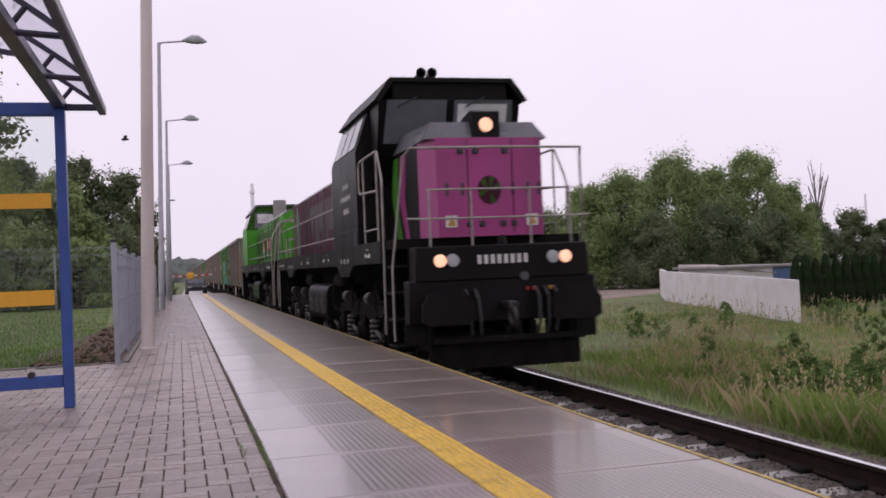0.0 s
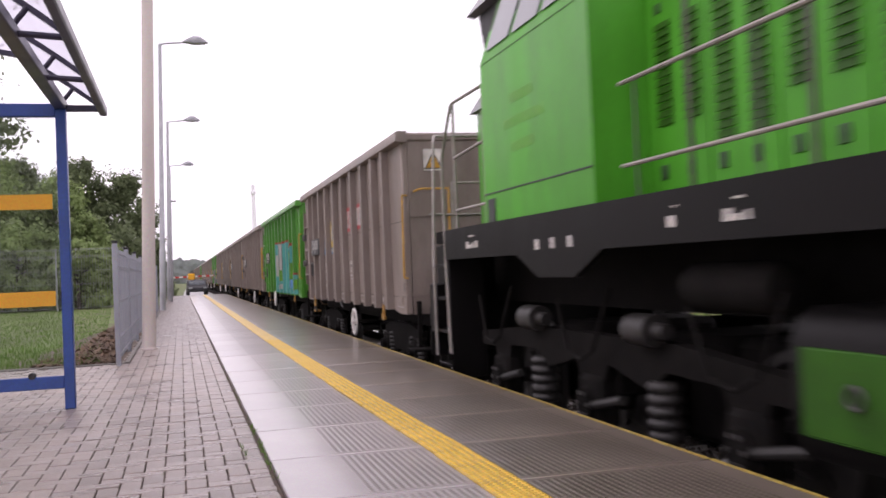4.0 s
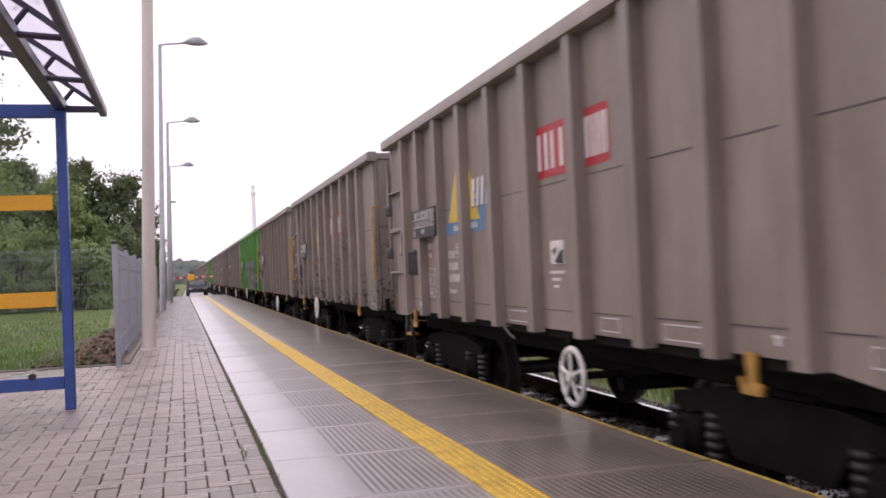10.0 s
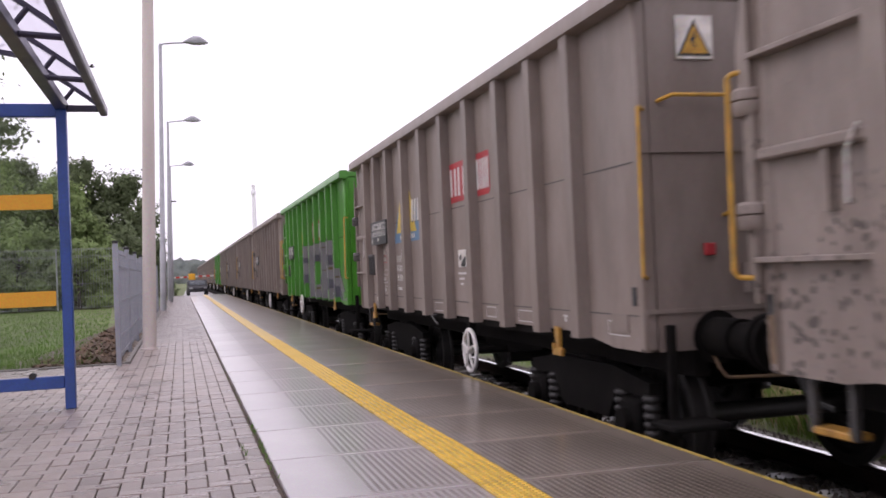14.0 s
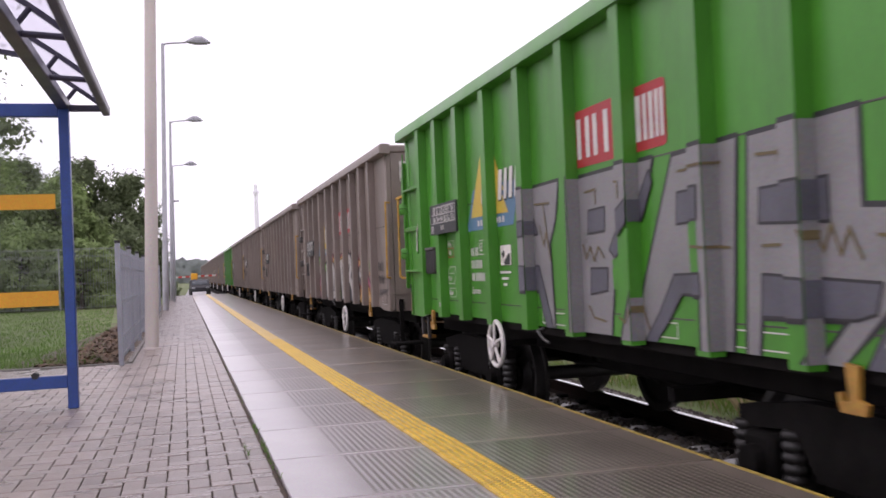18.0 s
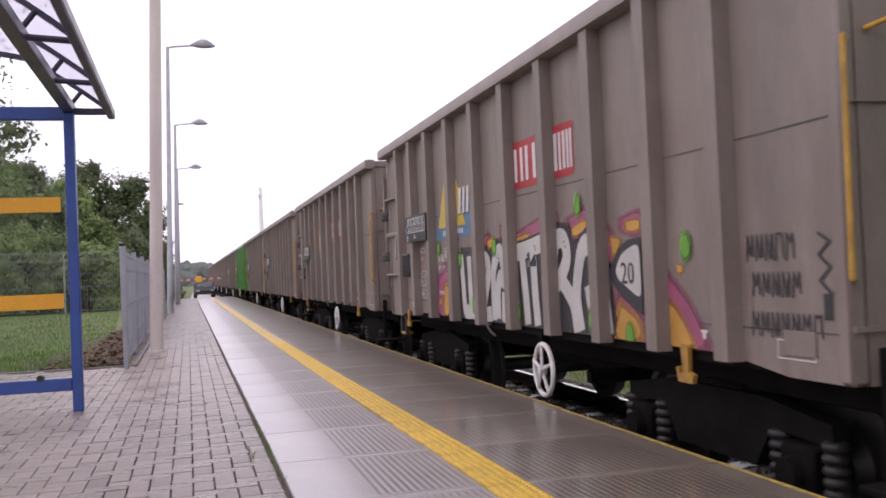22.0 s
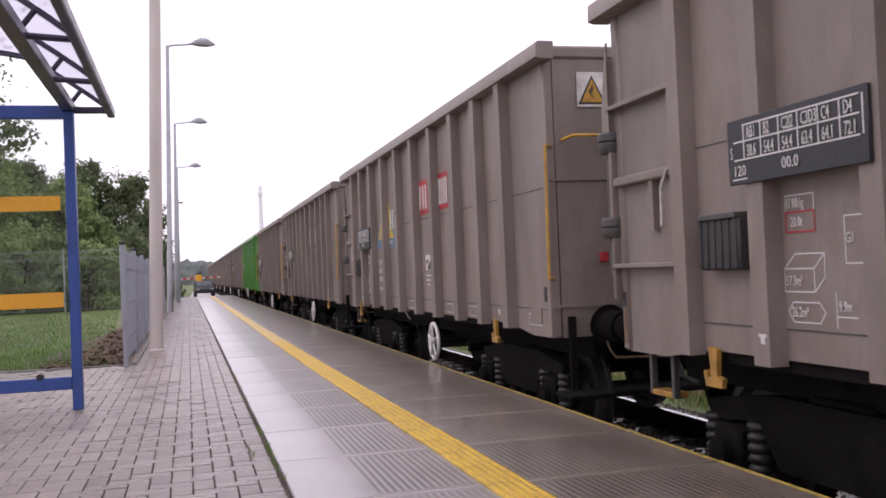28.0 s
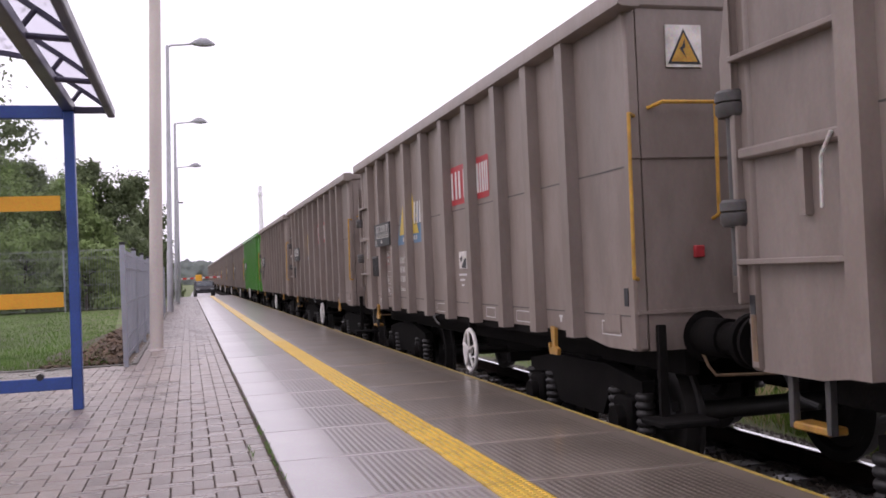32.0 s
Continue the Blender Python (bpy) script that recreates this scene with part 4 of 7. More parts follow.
street_lamp(-0.585, 32.6, 1.35, 8.62)
street_lamp(-0.545, 47.6, 1.35, 8.42)
street_lamp(-0.56, 63.5, 0.9, 8.1)
thin = thing("signal_post", "slim grey post with a small bracket", "post", pose(-0.42, 44.5, 0, 0, 1.0, 0))
part("shaft", Geo().rod((0, 0, 0), (0, 0, 5.4), 0.05), M["galvanised"], thin)
part("bracket", Geo().box(0.0, 0.26, -0.03, 0.03, 4.4, 4.46, 0.01), M["cap"], thin)

# bus-stop style shelter with an arched roof
SX, SY, SZ = -0.885, 8.33, 2.40
shelter = thing("platform_shelter", "blue steel shelter with glass walls and arched milky roof", "shelter", pose(SX, SY, 0))
for yy in (0, -5.4, -7.8):
    part("post", Geo().box(-0.04, 0.04, yy - 0.045, yy + 0.045, 0, SZ, 0.006), M["shelter_blue"], shelter)
    if yy == 0:
        part("post", Geo().box(-1.72, -1.64, -0.045, 0.045, 0, SZ + 0.25, 0.006), M["shelter_blue"], shelter)
part("cross_beam", Geo().box(-1.64, -0.04, -0.035, 0.035, SZ - 0.06, SZ + 0.045, 0.006), M["shelter_blue"], shelter)
part("cross_beam", Geo().box(0.04, 0.30, -0.025, 0.025, SZ - 0.015, SZ + 0.035, 0.005), M["shelter_dark"], shelter)
part("bottom_rail", Geo().box(-1.64, -0.04, -0.03, 0.03, 0.165, 0.265, 0.006), M["shelter_blue"], shelter)
part("post_bolt", Geo().rod((-0.28, -0.035, 0.275), (-0.28, 0.035, 0.275), 0.028), M["cap"], shelter)
part("eave_beam", Geo().box(-0.045, 0.045, -7.9, 0.09, SZ, SZ + 0.075, 0.006), M["shelter_dark"], shelter)
pn = part("pane", Geo().box(-1.63, -0.05, -0.005, 0.005, 0.28, SZ - 0.07), M["pane"], shelter, "clear glass end pane")
pn.visible_shadow = False
for z in (0.885, 1.66):
    part("marking_tape", Geo().box(-1.63, -0.085, -0.012, -0.007, z - 0.06, z + 0.06), M["tape"], pn, "orange-yellow visibility stripe")


def roof_z(x):
    """Height of the arched roof over the shelter's own x."""
    return SZ + 0.50 - 0.55 * ((x + 0.95) / 1.30) ** 2 * (0.5 if x > -0.95 else 1.0) - (0.37 * max(0.0, (x + 0.3)) if x > -0.3 else 0)


arch = [(-1.9 + 2.24 * k / 14) for k in range(15)]
for yy in (0.02, -1.18, -2.42, -3.66, -4.9, -6.1, -7.3):
    g = Geo()
    pts = [(x, yy, roof_z(x) + 0.01) for x in arch]
    for a, b in zip(pts, pts[1:]):
        g.add([(a[0], yy - 0.02, a[2] - 0.022), (a[0], yy + 0.02, a[2] - 0.022), (a[0], yy + 0.02, a[2] + 0.018), (a[0], yy - 0.02, a[2] + 0.018),
               (b[0], yy - 0.02, b[2] - 0.022), (b[0], yy + 0.02, b[2] - 0.022), (b[0], yy + 0.02, b[2] + 0.018), (b[0], yy - 0.02, b[2] + 0.018)], [(0, 4, 5, 1), (1, 5, 6, 2), (2, 6, 7, 3), (3, 7, 4, 0)])
    part("roof_rib", g, M["shelter_dark"], shelter)
    part("strut", Geo().rod((0, yy, SZ + 0.05), (0.10, yy - 0.02, roof_z(0.10)), 0.018), M["shelter_dark"], shelter)
    part("strut", Geo().rod((0.0, yy, SZ + 0.03), (0.32, yy, roof_z(0.32)), 0.020), M["shelter_dark"], shelter)
sheet = Geo()
for a, b in zip(arch, arch[1:]):
    sheet.add([(a, -7.9, roof_z(a) + 0.03), (b, -7.9, roof_z(b) + 0.03), (b, 0.06, roof_z(b) + 0.03), (a, 0.06, roof_z(a) + 0.03), (a, -7.9, roof_z(a) + 0.036), (b, -7.9, roof_z(b) + 0.036), (b, 0.06, roof_z(b) + 0.036), (a, 0.06, roof_z(a) + 0.036)], [(0, 1, 2, 3), (7, 6, 5, 4)])
part("roof_sheet", sheet, M["roof_sheet"], shelter, "milky translucent plastic roof sheet")
part("gutter_edge", Geo().box(0.29, 0.35, -7.9, 0.10, roof_z(0.34) - 0.03, roof_z(0.34) + 0.045, 0.01), M["shelter_dark"], shelter)

# ---- the level crossing at the far end ----
solid("road", Geo().prism([(-30, 66.5), (60, 66.5), (60, 73.5), (-30, 73.5)], "z", -0.70, -0.598), M["asphalt"], "pale wet asphalt road across the line", "road", kind="structure")
solid("ramp_path", Geo().prism([(0.1, 59.0), (2.3, 59.0), (2.9, 100), (2.6, 170), (0.9, 170), (0.2, 100), (-0.3, 72)], "z", -0.72, -0.594), M["asphalt"], "pale path from the platform to the road", "path", kind="structure")
bar = thing("barrier", "red and white level crossing barrier lowered", "barrier", pose(-0.95, 84.5, -0.6))
part("stand", Geo().box(-0.2, 0.2, -0.2, 0.2, 0, 1.6, 0.02), M["galvanised"], bar)
for k in range(12):
    part("stripe", Geo().box(0.2 + 0.31 * k, 0.2 + 0.31 * (k + 1), -0.04, 0.04, 1.62 + 0.006 * k, 1.76 + 0.006 * k), M["red" if k % 2 else "dirty_white"], bar)
part("warning_lamp_box", Geo().box(1.55, 2.1, -0.1, 0.1, 1.45, 1.98, 0.05), M["tape"], bar, "orange warning lamp box")


def car(x, y, rz):
    c = thing("parked_car", "dark saloon car waiting at the crossing", "car", pose(x, y, -0.6, 0, 0, rz))
    prof = [(-2.1, 0.35), (-2.15, 0.65), (-1.9, 0.82), (-0.95, 0.92), (-0.45, 1.38), (0.75, 1.42), (1.45, 1.0), (2.05, 0.92), (2.15, 0.5), (2.1, 0.3)]
    part("body", Geo().prism(prof, "x", -0.84, 0.84), M["car_paint"], c)
    part("windscreen", Geo().prism([(-0.93, 0.96), (-0.50, 1.34), (-0.48, 1.34), (-0.91, 0.96)], "x", -0.68, 0.68), M["car_glass"], c)
    for sx in (-0.86, 0.86):
        part("side_window", Geo().prism([(-0.78, 0.95), (-0.40, 1.33), (0.72, 1.36), (1.25, 1.0)], "x", sx - 0.006, sx + 0.006), M["car_glass"], c)
        for yy in (-1.35, 1.35):
            w = part("wheel", Geo().lathe([(-0.1, 0.0), (-0.1, 0.28), (-0.07, 0.32), (0.07, 0.32), (0.1, 0.28), (0.1, 0.0)], "x", (sx * 0.92, yy, 0.32), 18), M["rubber"], c)
            part("rim", Geo().lathe([(-0.01, 0.19), (0.01, 0.19), (0.01, 0.0)], "x", (sx * 0.92 + math.copysign(0.1, sx), yy, 0.32), 14), M["steel"], w)
    for sx in (-0.62, 0.62):
        part("headlight", Geo().box(sx - 0.16, sx + 0.16, -2.17, -2.08, 0.62, 0.76, 0.02), M["lamp_off"], c)
        part("tail_light", Geo().box(sx - 0.14, sx + 0.14, 2.08, 2.16, 0.66, 0.8, 0.02), M["red"], c)
    part("front_bumper", Geo().box(-0.8, 0.8, -2.22, -2.08, 0.36, 0.56, 0.04), M["sign_black"], c)
    return c


car(1.37, 91.8, 2)
# distance: wooded rim, tower; their haze is put into the colours
rim = Geo()
rr = random.Random(3)
for k in range(19000):
    a = radians(rr.uniform(-40, 62))
    d = rr.uniform(310, 370)
    x, y = d * math.sin(a), d * math.cos(a)
    h = 7.2 + 3.4 * noise.noise((a * 9, 0.3, 1)) + 2.0 * noise.noise((a * 40, 2, 1))
    z = -0.8 + h * rr.random() ** 0.6
    q = rr.uniform(0.7, 1.7)
    u = Vector((math.cos(a), -math.sin(a), 0)) * q
    t = rr.uniform(-0.6, 0.6)
    rim.add([(x - u.x, y - u.y, z), (x + u.x * t, y + u.y * t, z - q * 0.7), (x + u.x, y + u.y, z + q * 0.2), (x - u.x * t, y - u.y * t, z + q * 0.8)], [(0, 1, 2, 3)])
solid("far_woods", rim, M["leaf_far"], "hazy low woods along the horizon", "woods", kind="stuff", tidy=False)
tw = thing("radio_tower", "slim pale chimney tower in the haze", "tower", pose(34.7, 470, -0.8))
part("shaft", Geo().lathe([(0, 1.5), (45, 0.8), (45, 0)], "z", (0, 0, 0), 14), M["haze"], tw)
part("top_platform", Geo().lathe([(40.5, 0.9), (40.5, 1.25), (42, 1.25), (42, 0.9)], "z", (0, 0, 0), 14), M["haze"], tw)
mt = thing("distant_mast", "thin lattice mast far behind the trees", "mast", pose(136.6, 170, -8.8))
for dx in (-0.5, 0.5):
    part("leg", Geo().rod((dx, 0, 0), (dx * 0.2, 0, 21), 0.12), M["haze"], mt)
part("brace", Geo().pipe([((-1) ** k * 0.45 * (1 - k / 24), 0, k * 0.95) for k in range(22)], 0.06, 5), M["haze"], mt)

# garden wall and outbuilding beyond the meadow
gw2 = thing("garden_wall", "white rendered boundary wall of concrete panels", "wall", pose(0, 0, -0.98))
corner = [(24.3, 46.2), (21.0, 39.45), (16.42, 23.35)]
heights = (1.36, 1.33, 1.19)
for s in range(2):
    (xa, ya), (xb, yb) = corner[s:s + 2]
    n = max(2, round(math.hypot(xb - xa, yb - ya) / 3.3))
    for k in range(n):
        pa = Vector((xa + (xb - xa) * k / n, ya + (yb - ya) * k / n))
        pb = Vector((xa + (xb - xa) * (k + 1) / n, ya + (yb - ya) * (k + 1) / n))
        d = (pb - pa).normalized()
        nn = Vector((-d.y, d.x)) * 0.06
        e = d * 0.008
        q = [pa + e - nn, pb - e - nn, pb - e + nn, pa + e + nn]
        za, zb = (heights[s] + (heights[s + 1] - heights[s]) * f / n for f in (k, k + 1))
        part("wall_panel", Geo().add([(*v, 0) for v in q] + [(*v, z) for v, z in zip(q, (za, zb, zb, za))], [(3, 2, 1, 0), (4, 5, 6, 7), (0, 1, 5, 4), (1, 2, 6, 5), (2, 3, 7, 6), (3, 0, 4, 7)]), M["wall_white"], gw2)
picket = thing("picket_fence", "pale slatted fence behind the white wall", "fence", pose(0, 0, -0.98))
for k in range(16):
    x, y = 24.2 - 0.135 * k, 44.0 - 0.45 * k
    part("picket", Geo().box(x, x + 0.05, y, y + 0.10, 0, 1.56), M["dirty_white"], picket)
part("rail", Geo().pipe([(24.3, 44.1, 1.50), (22.0, 36.6, 1.50)], 0.04), M["dirty_white"], picket)
out = thing("outbuilding", "low white outbuilding with a flat grey roof", "outbuilding", pose(22.0, 36.0, -0.98))
part("wall", Geo().box(0, 3.15, 0, 4.0, 0, 1.36), M["wall_white"], out)
part("roof", Geo().box(-0.25, 3.4, -0.2, 4.2, 1.36, 1.47, 0.02), M["roof_grey"], out)
part("cladding", Geo().box(2.16, 3.12, -0.05, 0.0, 0.5, 1.34), M["blue_tarp"], out)
part("gutter_pipe", Geo().rod((0.7, -0.1, 1.30), (2.2, -0.16, 1.12), 0.03), M["roof_grey"], out)
house = thing("low_house", "long low white house behind the hedge", "house", pose(56, 80, -0.98))
part("wall", Geo().box(0, 22, 0, 8, 0, 1.1), M["wall_white"], house)
part("roof", Geo().prism([(-0.4, 1.1), (8.4, 1.1), (4, 1.45)], "x", -0.4, 22.4), M["wall_white"], house)
for k in range(4):
    wn2 = part("window", Geo().box(2 + 5 * k, 3.4 + 5 * k, -0.06, 0.02, 0.4, 0.9), M["car_glass"], house)
    part("frame", Geo().box(1.92 + 5 * k, 3.48 + 5 * k, -0.04, 0.01, 0.35, 0.95), M["dirty_white"], wn2)
hall = thing("white_hall", "pale flat-roofed hall beyond the trees", "building", pose(92, 118, -0.98))
part("wall", Geo().box(0, 25, 0, 10, 0, 3.9), M["wall_white"], hall)
part("roof", Geo().box(-0.3, 25.3, -0.3, 10.3, 3.9, 4.2, 0.03), M["roof_grey"], hall)


# ---- the train ----
WHEELS = []          # (wheelset, radius, vehicle's turn)


def wheelset(parent, y, r, x=0.753):
    w = part("wheelset", Geo().rod((-0.95, 0, 0), (0.95, 0, 0), 0.075, seg=12), M["wheel"], parent)
    w.location = (0, y, r)
    for sx in (-1, 1):
        g = Geo().lathe([(-0.065, 0.10), (-0.065, 0.16), (-0.02, 0.20), (-0.02, r - 0.09), (-0.06, r - 0.055), (-0.06, r + 0.028), (-0.028, r + 0.028), (-0.02, r), (0.07, r - 0.004), (0.07, r - 0.06), (0.02, r - 0.09), (0.02, 0.2), (0.09, 0.14), (0.09, 0.0)], "x", (0, 0, 0), 28)
        for k in range(4):
            a = math.pi / 2 * k
            g.box(0.02, 0.05, 0.25 * math.cos(a) - 0.03, 0.25 * math.cos(a) + 0.03, 0.25 * math.sin(a) - 0.03, 0.25 * math.sin(a) + 0.03)
        if sx < 0:
            g.v = [(-p[0], p[1], p[2]) for p in g.v]
        g.v = [(p[0] + sx * x, p[1], p[2]) for p in g.v]
        part("wheel", g, M["wheel"], w)
    return w


def coil(geo, x, y, z0, z1, R, r, turns=5, n=50):
    """A coil spring: a turned body with one bulge for each turn."""
    prof = [(0, 0.0)]
    for k in range(turns):
        for a in (-70, -35, 0, 35, 70):
            prof.append(((z1 - z0) * (k + 0.5) / turns + math.sin(radians(a)) * (z1 - z0) / turns * 0.5, R - 0.02 + math.cos(radians(a)) * r * 1.6))
    geo.lathe(prof + [(z1 - z0, 0.0)], "z", (x, y, z0), 14)


def freight_bogie(parent, yc):
    g = Geo()
    for sx in (-1, 1):
        x0, x1 = (sx * 1.00 - 0.05, sx * 1.00 + 0.05)
        g.prism([(yc - 1.15, 0.62), (yc - 0.62, 0.66), (yc - 0.45, 0.42), (yc + 0.45, 0.42), (yc + 0.62, 0.66), (yc + 1.15, 0.62), (yc + 1.15, 0.74), (yc + 0.55, 0.82), (yc - 0.55, 0.82), (yc - 1.15, 0.74)], "x", x0, x1)
    g.box(-1.0, 1.0, yc - 0.25, yc + 0.25, 0.55, 0.85, 0.02)
    b = part("bogie", g, M["under"], parent, "dark four-wheel bogie frame")
    for dy in (-0.9, 0.9):
        for sx in (-1, 1):
            part("axle_box", Geo().box(sx * 1.0 - 0.11, sx * 1.0 + 0.11, yc + dy - 0.14, yc + dy + 0.14, 0.32, 0.62, 0.03).lathe([(0, 0.10), (0.06, 0.09), (0.06, 0.0)] if sx > 0 else [(0, 0.10), (-0.06, 0.09), (-0.06, 0.0)], "x", (sx * 1.11, yc + dy, 0.46), 14), M["under"], b)
            for e in (-0.23, 0.23):
                s = Geo()
                coil(s, sx * 1.02, yc + dy + e, 0.36, 0.66, 0.065, 0.017)
                part("spring", s, M["wheel"], b)
        w = wheelset(parent, yc + dy, 0.46)
        WHEELS.append((w, 0.46))
    for sx in (-1, 1):
        for e in (-0.38, 0.38):
            part("brake_block", Geo().box(sx * 0.753 - 0.05, sx * 0.753 + 0.05, yc + e - 0.04, yc + e + 0.04, 0.30, 0.62, 0.02), M["under"], b)
    return b


def buffer(parent, x, y, z, way, R=0.225, L=0.40, mat="under"):
    g = Geo().lathe([(0, 0.14), (way * 0.05, 0.17), (way * 0.05, 0.125), (way * L * 0.55, 0.125), (way * L * 0.55, 0.105), (way * (L - 0.04), 0.105), (way * (L - 0.04), R), (way * L, R * 0.96), (way * (L + 0.01), 0.0)], "y", (x, y, z), 24)
    return part("buffer", g, M[mat], parent, "dark round steel buffer")


def load_table(parent, y_left, z_top, top_row, low_row):
    """Black load-limit board with ruled white lines and figures; y_left is its left edge as read."""
    w, h = 1.06, 0.325
    bd = part("load_board", Geo().box(-HW - 0.012, -HW + 0.012, y_left - w, y_left, z_top - h, z_top, 0.004), M["sign_black"], parent, "black load-limit board with white figures")
    g = Geo()
    x0, x1 = -HW - 0.0145, -HW - 0.0125
    for zz in (0.035, 0.115, 0.205):
        g.box(x0, x1, y_left - w + 0.05, y_left - 0.06 - (0.08 if zz < 0.1 else 0), z_top - zz - 0.004, z_top - zz + 0.004)
    for k in range(7):
        yy = y_left - 0.15 - k * 0.147
        g.box(x0, x1, yy - 0.004, yy + 0.004, z_top - 0.205, z_top - 0.035)
    g.box(x0, x1, y_left - 0.17, y_left - 0.04, z_top - 0.305, z_top - 0.297)
    part("ruled_line", g, M["lettering"], bd)
    for k, (a, b) in enumerate(zip(top_row, low_row)):
        for s, zz in ((a, 0.105), (b, 0.195)):
            if s:
                t = part("figure", lettering(s, 0.055, "lettering"), None, bd)
                t.location, t.scale = (x0 - 0.001, y_left - 0.03 - k * 0.147, z_top - zz), (1, 0.62, 1.12)
    for s, dy, zz in (("120", 0.05, 0.285), ("00.0", 0.46, 0.285)):
        t = part("figure", lettering(s, 0.055, "lettering"), None, bd)
        t.location = (x0 - 0.001, y_left - dy, z_top - zz)
    return bd


def side_marks(parent, kind):
    """Painted marks on the platform side: company panel, red panel, small inscriptions."""
    bl = Geo()
    on_side(bl, [(7.60, 1.947), (7.35, 2.35), (5.98, 2.34), (6.17, 1.949)], 0.0, False)
    part("logo_panel", bl, M["logo_blue"], parent, "blue slanted panel of the company mark", False)
    tri = Geo()
    on_side(tri, [(7.44, 2.075), (7.04, 2.69), (6.94, 2.69), (6.62, 2.08)], 0.002, False)
    on_side(tri, [(6.72, 2.72), (6.38, 2.27), (6.47, 2.27), (6.295, 2.065), (6.72, 2.07)], 0.002, False)
    part("logo_triangle", tri, M["logo_yellow"], parent, "yellow twin-peaked triangle of the company mark", False)
    # plain slanted bars stand for its lettering
    for y0, y1 in ((7.08, 6.98), (6.92, 6.82), (6.56, 6.46), (6.40, 6.32), (6.26, 6.17), (6.11, 6.03)):
        for key, d, lift in (("sign_black", 0.012, 0.0035), ("lettering", 0.0, 0.005)):
            lt = Geo()
            on_side(lt, [(y0 - d, 2.19 - d), (y1 - d, 2.19 - d), (y1 - 0.05 - d, 2.46 - d), (y0 - 0.05 - d, 2.46 - d)], lift, False)
            if lt.v:
                part("logo_mark", lt, M[key], parent, "pale slanted bar over the company panel" if d == 0 else "dark rim of a pale bar", False)
    wd3 = Geo()
    for k in range(9):
        y = 7.22 - 0.095 * k
        on_side(wd3, [(y, 1.985), (y - 0.06, 1.985), (y - 0.05, 2.04), (y + 0.006, 2.04)], 0.004, False)
    part("logo_bars", wd3, M["lettering"], parent, "small pale bars along the company panel", False)
    rd = Geo()
    on_side(rd, [(4.74, 2.32), (4.735, 2.29), (4.70, 2.275), (3.38, 2.275), (3.345, 2.29), (3.34, 2.32), (3.34, 2.64), (3.345, 2.67), (3.38, 2.685), (4.70, 2.685), (4.735, 2.67), (4.74, 2.64)], 0.0, False)
    part("name_panel", rd, M["sign_red"], parent, "red name panel with rounded corners", False)
    # plain upright and slanted bars stand for its lettering
    for y0, y1 in ((4.68, 4.61), (4.53, 4.46), (4.40, 4.33), (4.22, 4.15), (4.06, 3.93), (3.735, 3.665), (3.635, 3.585), (3.555, 3.50), (3.475, 3.43), (3.41, 3.365)):
        nb = Geo()
        on_side(nb, [(y0, 2.335), (y1, 2.335), (y1, 2.625), (y0, 2.625)], 0.003, False)
        if nb.v:
            part("name_bar", nb, M["lettering"], parent, "white bar on the red name panel", False)
    # number block as plain bars, then the type name
    ib = Geo()
    for r, (n, z) in enumerate(((4, 1.70), (6, 1.575), (8, 1.45))):
        for k in range(n):
            y = 7.49 - 0.056 * k - (0.025 if k > 1 else 0)
            on_side(ib, [(y, z), (y - 0.034, z), (y - 0.034, z + 0.080), (y, z + 0.080)], 0.0, False)
    for ln in ([(8.37, 1.80), (8.37, 1.88), (8.15, 1.88), (8.15, 1.80)], [(7.94, 1.55), (7.82, 1.55), (7.82, 1.76), (7.94, 1.76), (7.94, 1.55)], [(7.215, 1.71), (7.02, 1.71), (7.02, 1.845), (7.215, 1.845), (7.215, 1.71)],
               [(8.40, 1.42), (8.17, 1.42), (8.17, 1.53), (8.40, 1.53), (8.40, 1.42)], [(8.40, 1.53), (8.31, 1.60), (8.09, 1.60), (8.17, 1.53)], [(8.09, 1.60), (8.09, 1.49), (8.17, 1.42)],
               [(8.38, 1.325), (8.34, 1.37), (8.14, 1.37), (8.10, 1.325), (8.14, 1.275), (8.34, 1.275), (8.38, 1.325)], [(8.02, 1.26), (8.02, 1.42)], [(8.02, 1.31), (7.88, 1.31)]):
        for p in stroke(ln, 0.007):
            on_side(ib, p, 0, False)
    rdl = Geo()
    for p in stroke([(8.37, 1.80), (8.37, 1.705), (8.15, 1.705), (8.15, 1.80), (8.37, 1.80)], 0.008):
        on_side(rdl, p, 0.001, False)
    part("inscription", rdl, M["sign_red"], parent, "red outlined weight box", False)
    yl = 4.49 if kind == "A" else 6.55
    for k, n in enumerate((0.30, 0.22, 0.18)):
        z = 1.52 - 0.055 * k
        on_side(ib, [(yl + 0.04 - 0.04 * k, z), (yl + 0.04 - n, z), (yl + 0.04 - n, z + 0.022), (yl + 0.04 - 0.04 * k, z + 0.022)], 0, False)
    for y0, w0, z0 in ((2.70, 0.55, 1.115), (5.55, 0.50, 1.115), (0.86, 0.30, 1.10), (3.60, 0.28, 1.12)):
        for p in stroke([(y0, z0), (y0 - w0, z0), (y0 - w0, z0 + 0.09), (y0, z0 + 0.09), (y0, z0)], 0.008):
            on_side(ib, p, 0, False)
    part("inscription", ib, M["lettering"], parent, "small white stencilled inscriptions", False)
    t = part("type_name", lettering("Eamnos", 0.065, "lettering"), None, parent)
    t.location = (-1.3295, 7.50, 1.325)
